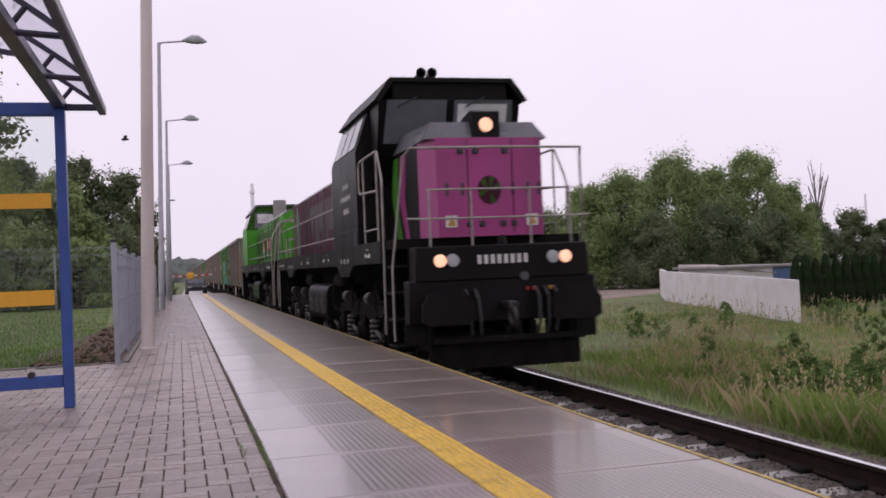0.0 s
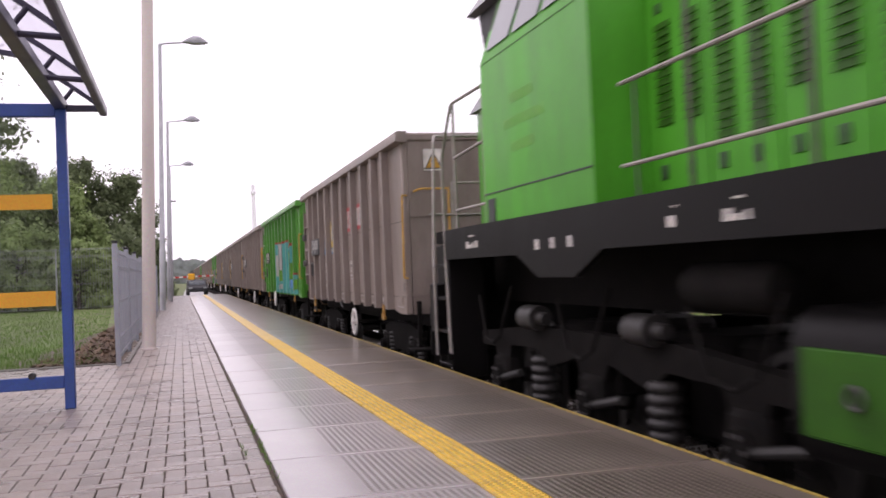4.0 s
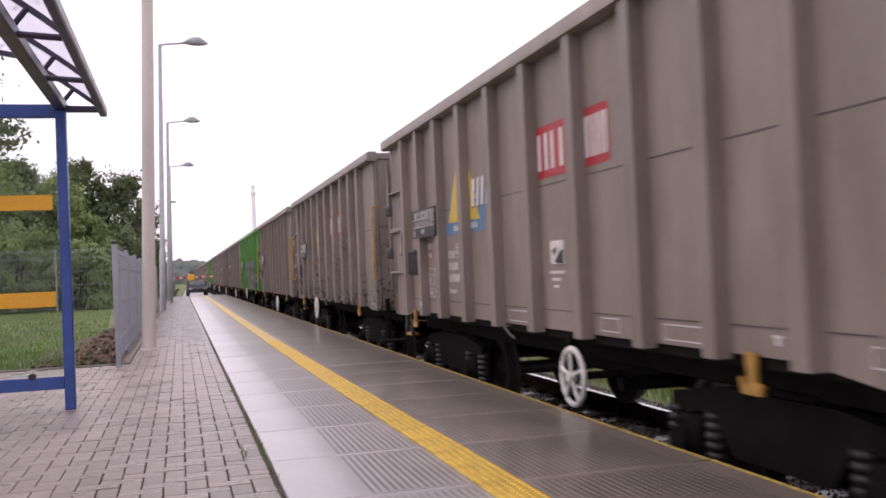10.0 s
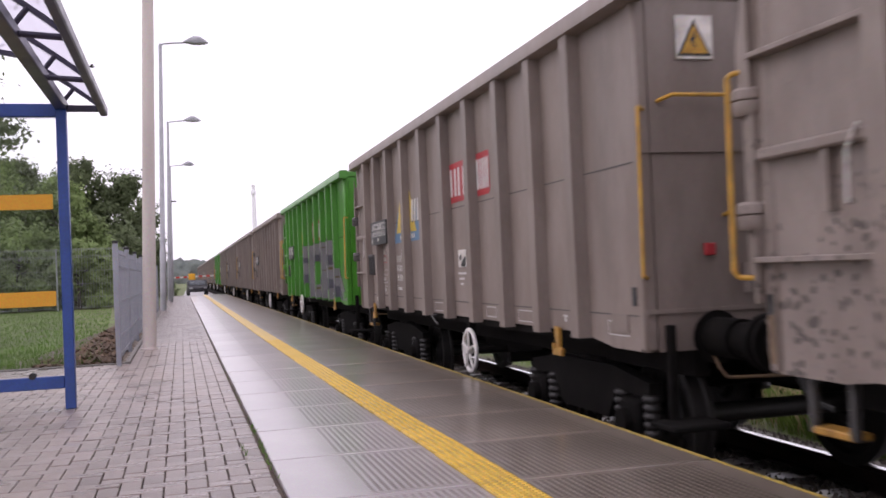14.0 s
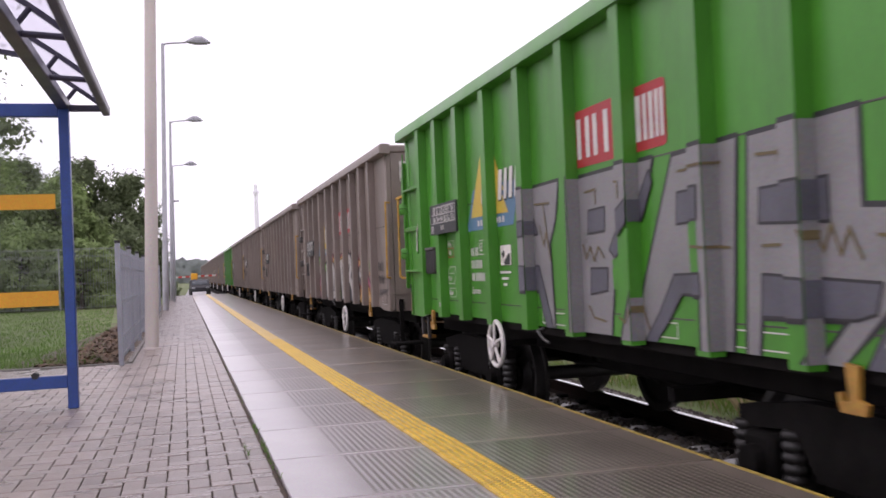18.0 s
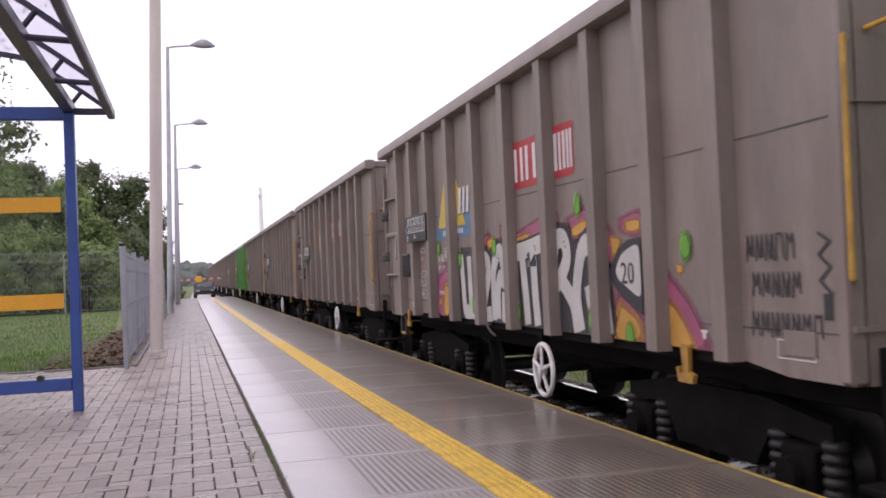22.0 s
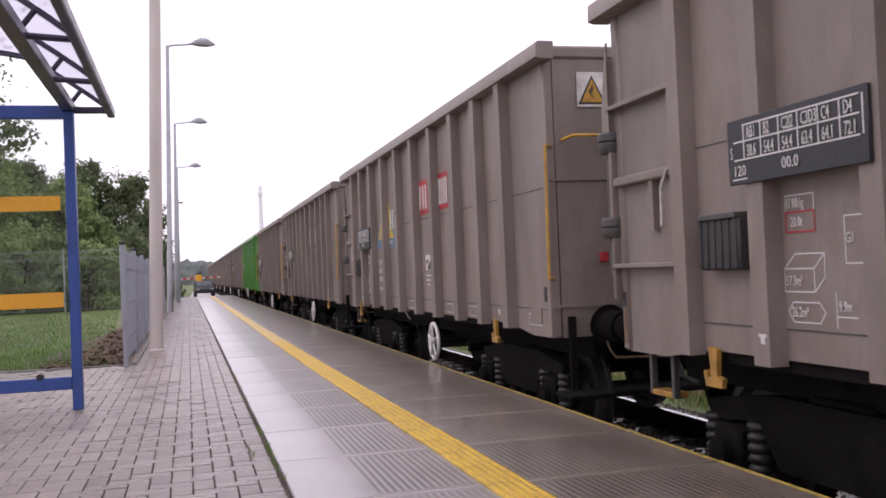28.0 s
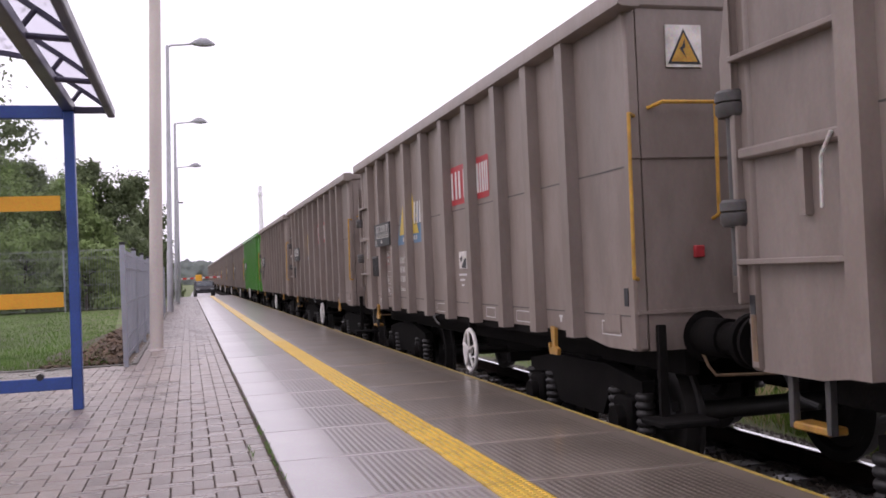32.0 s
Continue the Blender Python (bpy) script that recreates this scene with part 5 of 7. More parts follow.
    for s, y, z in (("17 900 kg", 8.36, 1.82), ("20.0t", 8.33, 1.73), ("57.3m³", 8.385, 1.45), ("26.2m³", 8.35, 1.30), ("9.9m", 8.00, 1.335), ("G1", 7.93, 1.64), ("GE", 7.19, 1.74)):
        t = part("inscription", lettering(s, 0.05 if s != "GE" else 0.085, "lettering"), None, parent)
        t.location, t.scale = (-1.331, y, z), (1, 0.66 if len(s) < 8 else 0.50, 1)
    for y in (1.40, 8.47):
        tm = Geo()
        tm.add([(-1.4215, y + 0.035, 1.20), (-1.4215, y - 0.035, 1.20), (-1.4215, y - 0.035, 1.215), (-1.4215, y + 0.035, 1.215), (-1.4215, y + 0.018, 1.165), (-1.4215, y - 0.018, 1.165), (-1.4215, y - 0.018, 1.20), (-1.4215, y + 0.018, 1.20)], [(0, 1, 2, 3), (4, 5, 6, 7)])
        part("jacking_mark", tm, M["lettering"], parent, "small white mark at the rib's foot", False)
    pl = part("label_plate", Geo().box(-1.332, -1.327, yl - 0.28, yl, 1.595, 1.775), M["dirty_white"], parent, "white picture label")
    part("label_mark", Geo().prism([(yl - 0.26, 1.60), (yl - 0.26, 1.70), (yl - 0.22, 1.70), (yl - 0.09, 1.62), (yl - 0.12, 1.60)], "x", -1.336, -1.3325), M["sign_black"], pl)
    part("label_mark", Geo().prism([(yl - 0.12, 1.69), (yl - 0.10, 1.73), (yl - 0.03, 1.70), (yl - 0.07, 1.66)], "x", -1.336, -1.3325), M["collar"], pl)


def wagon(label, paint, kind, name="hopper_wagon", sign=True):
    """A four-axle open box wagon; its front end is at y = 0, its platform side at -x, the rail top at z = 0."""
    m = M[paint]
    dz, hinge = (0.0, M["collar"]) if kind == "A" else (-0.035, m)
    w = thing(name, label, "railway wagon", group="wagons of the train")
    zb, ze, zt, F0, F1 = 1.085, 1.01, 3.345, 0.28, 10.22
    for sx in (-1, 1):
        xs = sorted((sx * 1.325, sx * 1.305))
        part("side_wall", Geo().prism([(F0 + 0.02, ze), (0.78, ze), (1.35, zb), (9.1, zb), (9.66, ze), (F1 - 0.02, ze), (F1 - 0.02, zt - 0.04), (F0 + 0.02, zt - 0.04)], "x", xs[0], xs[1]), m, w)
        for k, y in enumerate(RIBS):
            z1 = zb - 0.03
            xa, xb = sorted((sx * (HW - 0.01), sx * 1.324))
            g = Geo().prism([(y - RW, xa if sx < 0 else xb), (y - RW - 0.008, xb if sx < 0 else xa), (y + RW + 0.008, xb if sx < 0 else xa), (y + RW, xa if sx < 0 else xb)][::1], "z", z1, zt - 0.10)
            g.v = [(p[1], p[0], p[2]) for p in g.v]
            part("rib", g, m, w)
        rail = [(1.29, -0.125), (1.405, -0.125), (HW + 0.010, -0.112), (HW + 0.006, -0.008), (HW - 0.012, 0.012), (1.29, 0.012)]
        part("top_rail", Geo().prism([(sx * x, zt + z) for x, z in rail], "y", F0 - 0.14, F1 + 0.13), m, w)
        xa, xb = sorted((sx * 1.324, sx * 1.3285))
        part("seam", Geo().box(xa, xb, F0 + 0.02, 9.2, 2.215, 2.224), M["seam"], w)
        part("seam", Geo().box(xa, xb, F0 + 0.02, 9.2, 1.232, 1.241), M["seam"], w)
        for y0, y1 in ((F0, F0 + 0.10), (F1 - 0.10, F1)):
            xa, xb = sorted((sx * 1.25, sx * 1.345))
            part("corner_post", Geo().box(xa, xb, y0, y1, ze, zt - 0.05, 0.02), m, w)
    for y, s in ((F0, 1), (F1, -1)):
        ya, yb = sorted((y + s * 0.003, y + s * 0.03))
        part("end_wall", Geo().box(-1.254, 1.254, ya, yb, ze, zt - 0.04), m, w)
        ya, yb = sorted((y - s * 0.02, y + s * 0.09))
        part("end_rail", Geo().box(-1.41, 1.41, ya, yb, zt - 0.10, zt + 0.008, 0.02), m, w)
        ya, yb = sorted((y - s * 0.012, y + s * 0.002))
        part("end_seam", Geo().box(-1.33, 1.33, ya, yb, 2.265, 2.275).box(-1.33, 1.33, ya, yb, 1.25, 1.275), m, w)
        for x in (-0.875, 0.875):
            buffer(w, x, y, 1.09, -s, R=0.17, L=0.625)
        part("draw_hook", Geo().box(-0.05, 0.05, *sorted((y - s * 0.40, y)), 0.98, 1.08, 0.02).ring("x", (0, y - s * 0.46, 0.96), 0.10, 0.025, 14, 6), M["under"], w)
        part("brake_hose", Geo().pipe([(-0.35, y, 0.98), (-0.36, y - s * 0.10, 0.86), (-0.33, y - s * 0.22, 0.66), (-0.28, y - s * 0.36, 0.62)], 0.022), M["rubber"], w)
    # end gear at the front: shunter's rails, sign, step, lamp
    part("grab_rail", Geo().pipe([(-1.30, F0 - 0.002, 2.54), (-1.37, F0 - 0.075, 2.54), (-1.385, F0 - 0.08, 1.49), (-1.32, F0 - 0.002, 1.48)], 0.013), M["sign_yellow"], w, "yellow grab rail")
    if kind == "A":
        part("grab_rail", Geo().pipe([(-1.20, F0 - 0.002, 2.59), (-1.13, F0 - 0.075, 2.62), (-0.75, F0 - 0.08, 2.62), (-0.76, F0 - 0.08, 1.88), (-0.76, F0 - 0.002, 1.86)], 0.013), M["sign_yellow"], w, "yellow grab rail")
    else:
        part("grab_rail", Geo().pipe([(-0.90, F0 - 0.002, 2.31), (-0.84, F0 - 0.09, 2.335), (-0.82, F0 - 0.10, 2.31), (-0.835, F0 - 0.10, 1.70), (-0.855, F0 - 0.09, 1.675), (-0.91, F0 - 0.002, 1.70)], 0.014), M["sign_yellow"], w, "bent yellow grab rail")
        part("grab_rail", Geo().pipe([(-1.33, F1 + 0.01, 2.515), (-1.41, F1 + 0.095, 2.515), (-1.435, F1 + 0.10, 2.49), (-1.445, F1 + 0.10, 1.52), (-1.42, F1 + 0.095, 1.485), (-1.34, F1 + 0.01, 1.48)], 0.014), M["sign_yellow"], w, "bent yellow grab rail")
    if sign:
        sg = part("warning_sign", Geo().box(-1.05, -0.79, F0 - 0.010, F0 - 0.002, 2.86, 3.14), M["dirty_white"], w, "white plate with yellow lightning triangle")
        sb = part("warning_triangle", Geo().prism([(-1.04, 2.88), (-0.80, 2.88), (-0.92, 3.115)], "y", F0 - 0.0125, F0 - 0.0105), M["sign_black"], sg)
        part("warning_triangle", Geo().prism([(-1.015, 2.895), (-0.825, 2.895), (-0.92, 3.085)], "y", F0 - 0.0145, F0 - 0.0127), M["sign_yellow"], sg)
        part("lightning_bolt", Geo().prism([(-0.915, 3.045), (-0.912, 2.99), (-0.93, 2.98), (-0.905, 2.92), (-0.955, 2.985), (-0.935, 2.995)], "y", F0 - 0.0165, F0 - 0.0147), M["sign_black"], sg)
    part("reflector", Geo().box(-0.915, -0.845, F0 - 0.03, F0 + 0.005, 1.605, 1.685, 0.006), M["sign_red"], w, "red end reflector")
    part("shunter_step", Geo().box(-1.34, -0.95, F0 - 0.30, F0 + 0.02, 0.55, 0.59, 0.01).box(-1.22, -1.16, F0 - 0.05, F0 - 0.01, 0.57, 1.18, 0.006), M["under"], w, "dark shunter's step")
    part("pipe_stub", Geo().rod((-0.62, F0 - 0.02, 1.36), (-0.62, F0 - 0.02, 1.55), 0.025), m, w)
    part("uncoupling_bar", Geo().pipe([(-0.92, F0 - 0.04, 1.02), (-0.90, F0 - 0.10, 0.90), (-0.86, F0 - 0.12, 0.84), (-0.30, F0 - 0.13, 0.82)], 0.010), M["rust_streak"], w, "thin rusty uncoupling bar")
    part("slot", Geo().box(-1.330, -1.322, 0.42, 0.48, 1.30, 1.42), M["sign_black"], w)
    part("data_plate", Geo().box(-1.335, -1.322, 0.55, 0.80, 1.12, 1.24), m, w)
    # end gear at the rear: ledges, hinge column, latch lever, ladder step
    for sx in (-1, 1):
        o = lambda a, b: sorted((sx * a, sx * b))
        part("ledge", Geo().box(*o(1.32, HW - 0.03), 9.35, F1, 2.60 + dz, 2.63 + dz, 0.005), m, w)
        part("ledge", Geo().box(*o(1.32, HW - 0.03), 9.35, F1, 1.555, 1.585, 0.005), m, w)
        part("latch_bar", Geo().box(*o(1.32, 1.39), 9.36, F1 - 0.04, 2.09 + dz, 2.15 + dz, 0.012).box(*o(1.32, 1.37), 9.66, 9.71, 1.78, 2.10 + dz), m, w)
        part("latch_lever", Geo().pipe([(sx * 1.40, 9.41, 2.13), (sx * 1.405, 9.48, 2.03), (sx * 1.405, 9.49, 1.80)], 0.009), M["dirty_white"], w, "white-painted latch lever")
        part("hinge_column", Geo().box(*o(1.30, 1.39), F1 - 0.02, F1 + 0.02, 1.35, 2.95, 0.01), m, w)
        part("hinge_pin", Geo().rod((sx * 1.345, F1 + 0.055, 1.50), (sx * 1.345, F1 + 0.055, 2.50), 0.036, seg=12), hinge, w, "round hinge pin")
        part("hinge_plate", Geo().prism([(F1 - 0.02, 2.42), (F1 + 0.085, 2.42), (F1 + 0.085, 2.62), (F1 - 0.02, 3.06)], "x", *o(1.375, 1.39)), m, w, "tapered gusset over the hinge")
        for z in (2.40 + dz, 1.83 + dz):
            part("hinge_collar", Geo().lathe([(-0.075, 0.0), (-0.075, 0.075), (-0.055, 0.09), (-0.005, 0.09), (0.0, 0.075), (0.008, 0.09), (0.05, 0.09), (0.065, 0.075), (0.065, 0.0)], "z", (sx * 1.345, F1 + 0.05, z), 18), hinge, w, "ring-shaped hinge collar")
        part("slot", Geo().box(*o(1.344, 1.349), F1 - 0.075, F1 - 0.03, 1.30, 1.40), M["sign_black"], w)
        part("rust_streak", Geo().box(*o(1.344, 1.3475), F1 - 0.078, F1 - 0.032, 1.06, 1.298), M["rust_streak"], w, "rusty streak below the slot")
        for y in (9.70, 9.99):
            part("step_bracket", Geo().box(*o(1.22, 1.26), y, y + 0.04, 0.74, 1.03, 0.004), M["collar"], w)
        part("step_tread", Geo().box(*o(1.15, 1.26), 9.72, 10.01, 0.735, 0.775, 0.008), M["ochre"], w, "dirty yellow step tread")
        part("lamp_bracket", Geo().box(*o(1.322, 1.41), 8.66, 9.06, 1.53, 1.80, 0.012), M["holder"], w, "dark slotted label holder")
        part("holder_lip", Geo().box(*o(1.322, 1.425), 8.67, 9.05, 1.80, 1.83, 0.004), M["collar"], w)
        for k in range(6):
            part("holder_rib", Geo().box(*o(1.40, 1.418), 8.675 + 0.07 * k, 8.695 + 0.07 * k, 1.54, 1.80, 0.003), M["holder"], w)
        for y in (1.73, 9.04):
            part("rope_hook", Geo().prism([(y - 0.04, 1.10), (y + 0.05, 1.11), (y + 0.035, 1.0), (y + 0.03, 0.94), (y + 0.075, 0.94), (y + 0.085, 0.98), (y + 0.11, 0.97), (y + 0.09, 0.89), (y - 0.075, 0.89), (y - 0.09, 0.94), (y - 0.03, 0.955)], "x", *o(1.34, 1.368)), M["ochre"], w, "ochre towing hook")
        part("valve_handle", Geo().pipe([(sx * 1.30, 5.60, 1.07), (sx * 1.36, 5.61, 1.05), (sx * 1.35, 5.50, 0.99), (sx * 1.35, 5.38, 0.965)], 0.011), M["collar"], w, "dark brake lever")
        part("sole_bar", Geo().box(*o(0.85, 0.95), F0 + 0.1, F1 - 0.1, 0.82, 1.07, 0.01), M["under"], w)
    part("frame", Geo().box(-1.30, 1.30, F0 + 0.06, F1 - 0.06, 1.02, 1.10).box(-0.2, 0.2, F0 + 0.1, F1 - 0.1, 0.72, 1.05), M["under"], w)
    part("load", Geo().prism([(F0 + 0.06, 2.4), (2.5, 2.75), (5.0, 2.55), (7.6, 2.78), (F1 - 0.06, 2.45), (F1 - 0.06, 1.2), (F0 + 0.06, 1.2)], "x", -1.30, 1.30), M["under"], w, "dark bulk load below the rim")
    tank = Geo().lathe([(-0.55, 0.0), (-0.52, 0.16), (-0.45, 0.2), (0.45, 0.2), (0.52, 0.16), (0.55, 0.0)], "y", (0.45, 5.1, 0.72), 18)
    part("air_tank", tank, M["under"], w)
    part("brake_gear", Geo().box(-0.9, 0.9, 4.2, 4.3, 0.6, 0.7).rod((-0.3, 2.5, 0.6), (-0.3, 7.8, 0.6), 0.03).prism([(3.7, 1.02), (6.8, 1.02), (6.1, 0.66), (4.3, 0.66)], "x", -0.55, -0.5), M["under"], w)
    yh, zh = (4.02, 0.765) if kind == "A" else (6.63, 0.88)
    hg = Geo().ring("x", (-1.385, yh, zh), 0.205, 0.021)
    hg.lathe([(-0.03, 0.0), (-0.03, 0.04), (0.03, 0.04), (0.03, 0.0)], "x", (-1.40, yh, zh), 10)
    for k in range(5):
        a = radians(90 + 72 * k)
        hg.rod((-1.40, yh, zh), (-1.40, yh + 0.20 * math.cos(a), zh + 0.20 * math.sin(a)), 0.014, seg=6)
    part("hand_wheel", hg, M["white"], w, "white five-spoked brake hand wheel")
    part("wheel_spindle", Geo().rod((-1.39, yh, zh), (-1.0, yh, zh), 0.03).box(-1.35, -1.28, yh + 0.12, yh + 0.18, 0.7, 1.05), M["under"], w)
    for yc in (2.0, 8.5):
        freight_bogie(w, yc)
    load_table(w, 8.67, 2.285, ("", "AB1", "B2", "C2J2", "C3D3", "C4", "D4"), ("S", "38.6", "54.4", "54.4", "63.4", "64.1", "72.1"))
    side_marks(w, kind)
    return w


def paint_on(w, name, polys, mat, lift, label="", z0=0.60, ribs=True):
    g = Geo()
    for k, p in enumerate(polys):
        on_side(g, [(y, z + z0) for y, z in p], lift + 0.00003 * k, ribs, flanks=name != "graffiti_shadow")
    part(name, g, M[mat], w, label, False)


def outline(polys, w):
    return [q for p in polys for q in stroke(list(p) + [p[0]], w)]


def sprayed(w, p, mat, thin, lift, label):
    """A sprayed patch: a thin wide coat with a denser middle."""
    cy2, cz2 = sum(q[0] for q in p) / len(p), sum(q[1] for q in p) / len(p)
    p = smooth(p + p[:1], 4)[:-1]
    for f, key in ((1.35, thin), (1.12, thin), (0.86, mat)):
        paint_on(w, "graffiti_halo", [[(cy2 + (y - cy2) * f, cz2 + (z - cz2) * f) for y, z in p]], key, lift, label, ribs=False)
        lift += 0.0004


def letters_on(w, strokes, width, mat, rim, lift, label, ribs=True):
    strokes = [smooth(p) for p in strokes]
    for k, p in enumerate(strokes):
        paint_on(w, "graffiti_shadow", stroke(p, width + rim), "g_black", lift + 0.0001 * k, ribs=ribs)
    for k, p in enumerate(strokes):
        paint_on(w, "graffiti_letter", stroke(p, width), mat, lift + 0.002 + 0.0001 * k, label, ribs=ribs)


def graffiti_teal(w):
    """Pale bubble letters on a turquoise ground (z above the platform)."""
    red = [[(5.88, 0.46), (5.85, 1.90), (4.95, 1.88), (4.55, 1.86), (3.95, 1.86), (3.34, 1.88), (2.77, 1.86), (2.77, 1.70), (2.0, 1.69), (1.94, 1.77), (1.82, 1.85), (1.7, 1.86), (1.59, 1.83), (1.48, 1.77)], [(1.50, 1.11), (1.50, 1.0), (1.08, 0.99)], [(2.58, 1.76), (2.20, 1.76)], [(2.52, 1.83), (2.34, 1.83)]]
    paint_on(w, "graffiti_edge", [q for p in red for q in stroke(p, 0.06)], "g_red", 0.001, "red sprayed graffiti edge")
    for p in ([(5.85, 0.48), (5.82, 1.88), (4.0, 1.84), (2.79, 1.84), (2.79, 0.48)], [(2.79, 0.48), (2.79, 1.68), (2.0, 1.67), (2.0, 0.48)], [(2.0, 0.48), (2.0, 1.67), (1.94, 1.75), (1.81, 1.83), (1.6, 1.81), (1.50, 1.76), (1.50, 0.45)], [(1.50, 0.45), (1.50, 0.98), (1.05, 0.97), (1.05, 0.44)]):
        paint_on(w, "graffiti_ground", [p], "g_teal", 0.003, "turquoise graffiti ground")
    fill = [[(5.52, 1.65), (5.32, 1.65), (5.2, 1.61), (5.23, 1.45), (5.3, 1.4), (5.55, 1.4)], [(5.5, 1.13), (5.22, 1.14), (5.09, 1.21), (5.04, 1.33), (4.82, 1.31), (4.7, 1.2), (4.61, 1.04), (4.62, 0.86), (4.74, 0.8), (5.5, 0.83)], [(4.61, 1.81), (4.03, 1.8), (4.08, 1.23), (4.13, 1.15), (4.47, 1.15), (4.58, 1.33)],
            [(3.46, 1.15), (3.44, 1.33), (3.33, 1.46), (3.12, 1.52), (3.16, 1.16)], [(3.44, 0.95), (3.19, 0.96), (3.22, 0.68), (3.47, 0.68)], [(2.62, 1.51), (2.37, 1.51), (2.41, 0.89), (2.6, 0.98), (2.66, 1.21)], [(2.38, 1.57), (2.0, 1.57), (1.99, 1.33), (1.92, 1.17), (1.77, 1.1), (1.67, 1.12), (1.71, 0.86), (2.40, 0.88)], [(1.45, 0.84), (1.10, 0.86), (1.10, 0.61), (1.47, 0.6)]]
    for k, p in enumerate(fill):
        paint_on(w, "graffiti_shadow", outline([p], 0.045), "g_black", 0.005)
        paint_on(w, "graffiti_fill", [p], "g_lime", 0.006 + 0.0001 * k, "lime green graffiti fill")
    rg = random.Random(4)
    spots = [(rg.uniform(y0, y1), rg.uniform(z0, z1)) for n, y0, y1, z0, z1 in ((24, 4.12, 4.55, 1.22, 1.74), (10, 5.28, 5.5, 1.44, 1.62), (22, 4.68, 5.45, 0.86, 1.10), (34, 1.75, 2.58, 0.92, 1.46), (12, 3.16, 3.40, 0.72, 1.38), (8, 1.14, 1.42, 0.64, 0.82)) for _ in range(n)]
    for y, z in spots:
        dot = Geo()
        on_side(dot, [(y, z + 0.60), (y - 0.02, z + 0.594), (y - 0.042, z + 0.604), (y - 0.025, z + 0.617)], 0.008, True, flanks=False)
        part("graffiti_dot", dot, M["g_black"], w, "", False)
    for p in ([(2.36, 0.85), (1.68, 0.84), (1.70, 0.62), (2.30, 0.65)], [(1.57, 0.83), (1.46, 0.83), (1.48, 0.61), (1.57, 0.61)]):
        paint_on(w, "graffiti_shadow", outline([p], 0.04), "g_black", 0.0068)
        paint_on(w, "graffiti_flash", [p], "g_blue", 0.0072, "light blue graffiti flash")
    ring_out, ring_in = [arc(1.715, 1.42, a, b, 0, 345, 23) for a, b in ((0.20, 0.28), (0.11, 0.15))]
    paint_on(w, "graffiti_shadow", [[(1.715 + (y - 1.715) * 1.12, 1.42 + (z - 1.42) * 1.09) for y, z in ring_out]], "g_black", 0.0085)
    paint_on(w, "graffiti_ring", [ring_out], "g_blue", 0.0095, "light blue graffiti ring")
    paint_on(w, "graffiti_shadow", [[(1.715 + (y - 1.715) * 1.18, 1.42 + (z - 1.42) * 1.14) for y, z in ring_in]], "g_black", 0.0105)
    paint_on(w, "graffiti_fill", [ring_in], "g_lime", 0.0115, "lime green graffiti fill")
    letters_on(w, [[(4.69, 1.79), (4.72, 1.46), (4.69, 1.28), (4.6, 1.08), (4.38, 1.02), (4.14, 1.02), (3.97, 1.08), (3.87, 1.22), (3.84, 1.77)], [(3.15, 1.69), (3.35, 1.63), (3.48, 1.41), (3.54, 1.05), (3.55, 0.68)], [(3.52, 1.06), (3.33, 1.08), (3.17, 1.09)], [(2.73, 1.55), (2.73, 1.21), (2.68, 0.96), (2.57, 0.77), (2.39, 0.68)]], 0.135, "g_white", 0.045, 0.0125, "pale outlined graffiti letter")
    letters_on(w, [[(5.59, 1.72), (5.61, 1.45), (5.61, 1.21), (5.60, 0.66)], [(5.59, 1.72), (5.3, 1.71), (5.13, 1.64), (5.11, 1.54), (5.18, 1.41), (5.3, 1.34), (5.56, 1.33)], [(5.53, 1.21), (5.28, 1.22), (5.18, 1.28), (5.08, 1.38), (4.90, 1.42), (4.66, 1.39), (4.51, 1.3), (4.46, 1.15), (4.45, 0.98), (4.52, 0.77), (4.72, 0.65), (5.1, 0.70), (5.60, 0.67)]], 0.125, "g_white", 0.045, 0.016, "pale outlined graffiti letter")
    for p in ([(4.28, 0.81), (4.22, 0.81), (4.24, 0.71), (4.29, 0.67), (4.21, 0.66)], [(4.16, 0.74), (4.1, 0.74), (4.13, 0.65), (4.17, 0.58), (4.1, 0.58)]):
        paint_on(w, "graffiti_figure", stroke(smooth(p), 0.018), "g_black", 0.019)


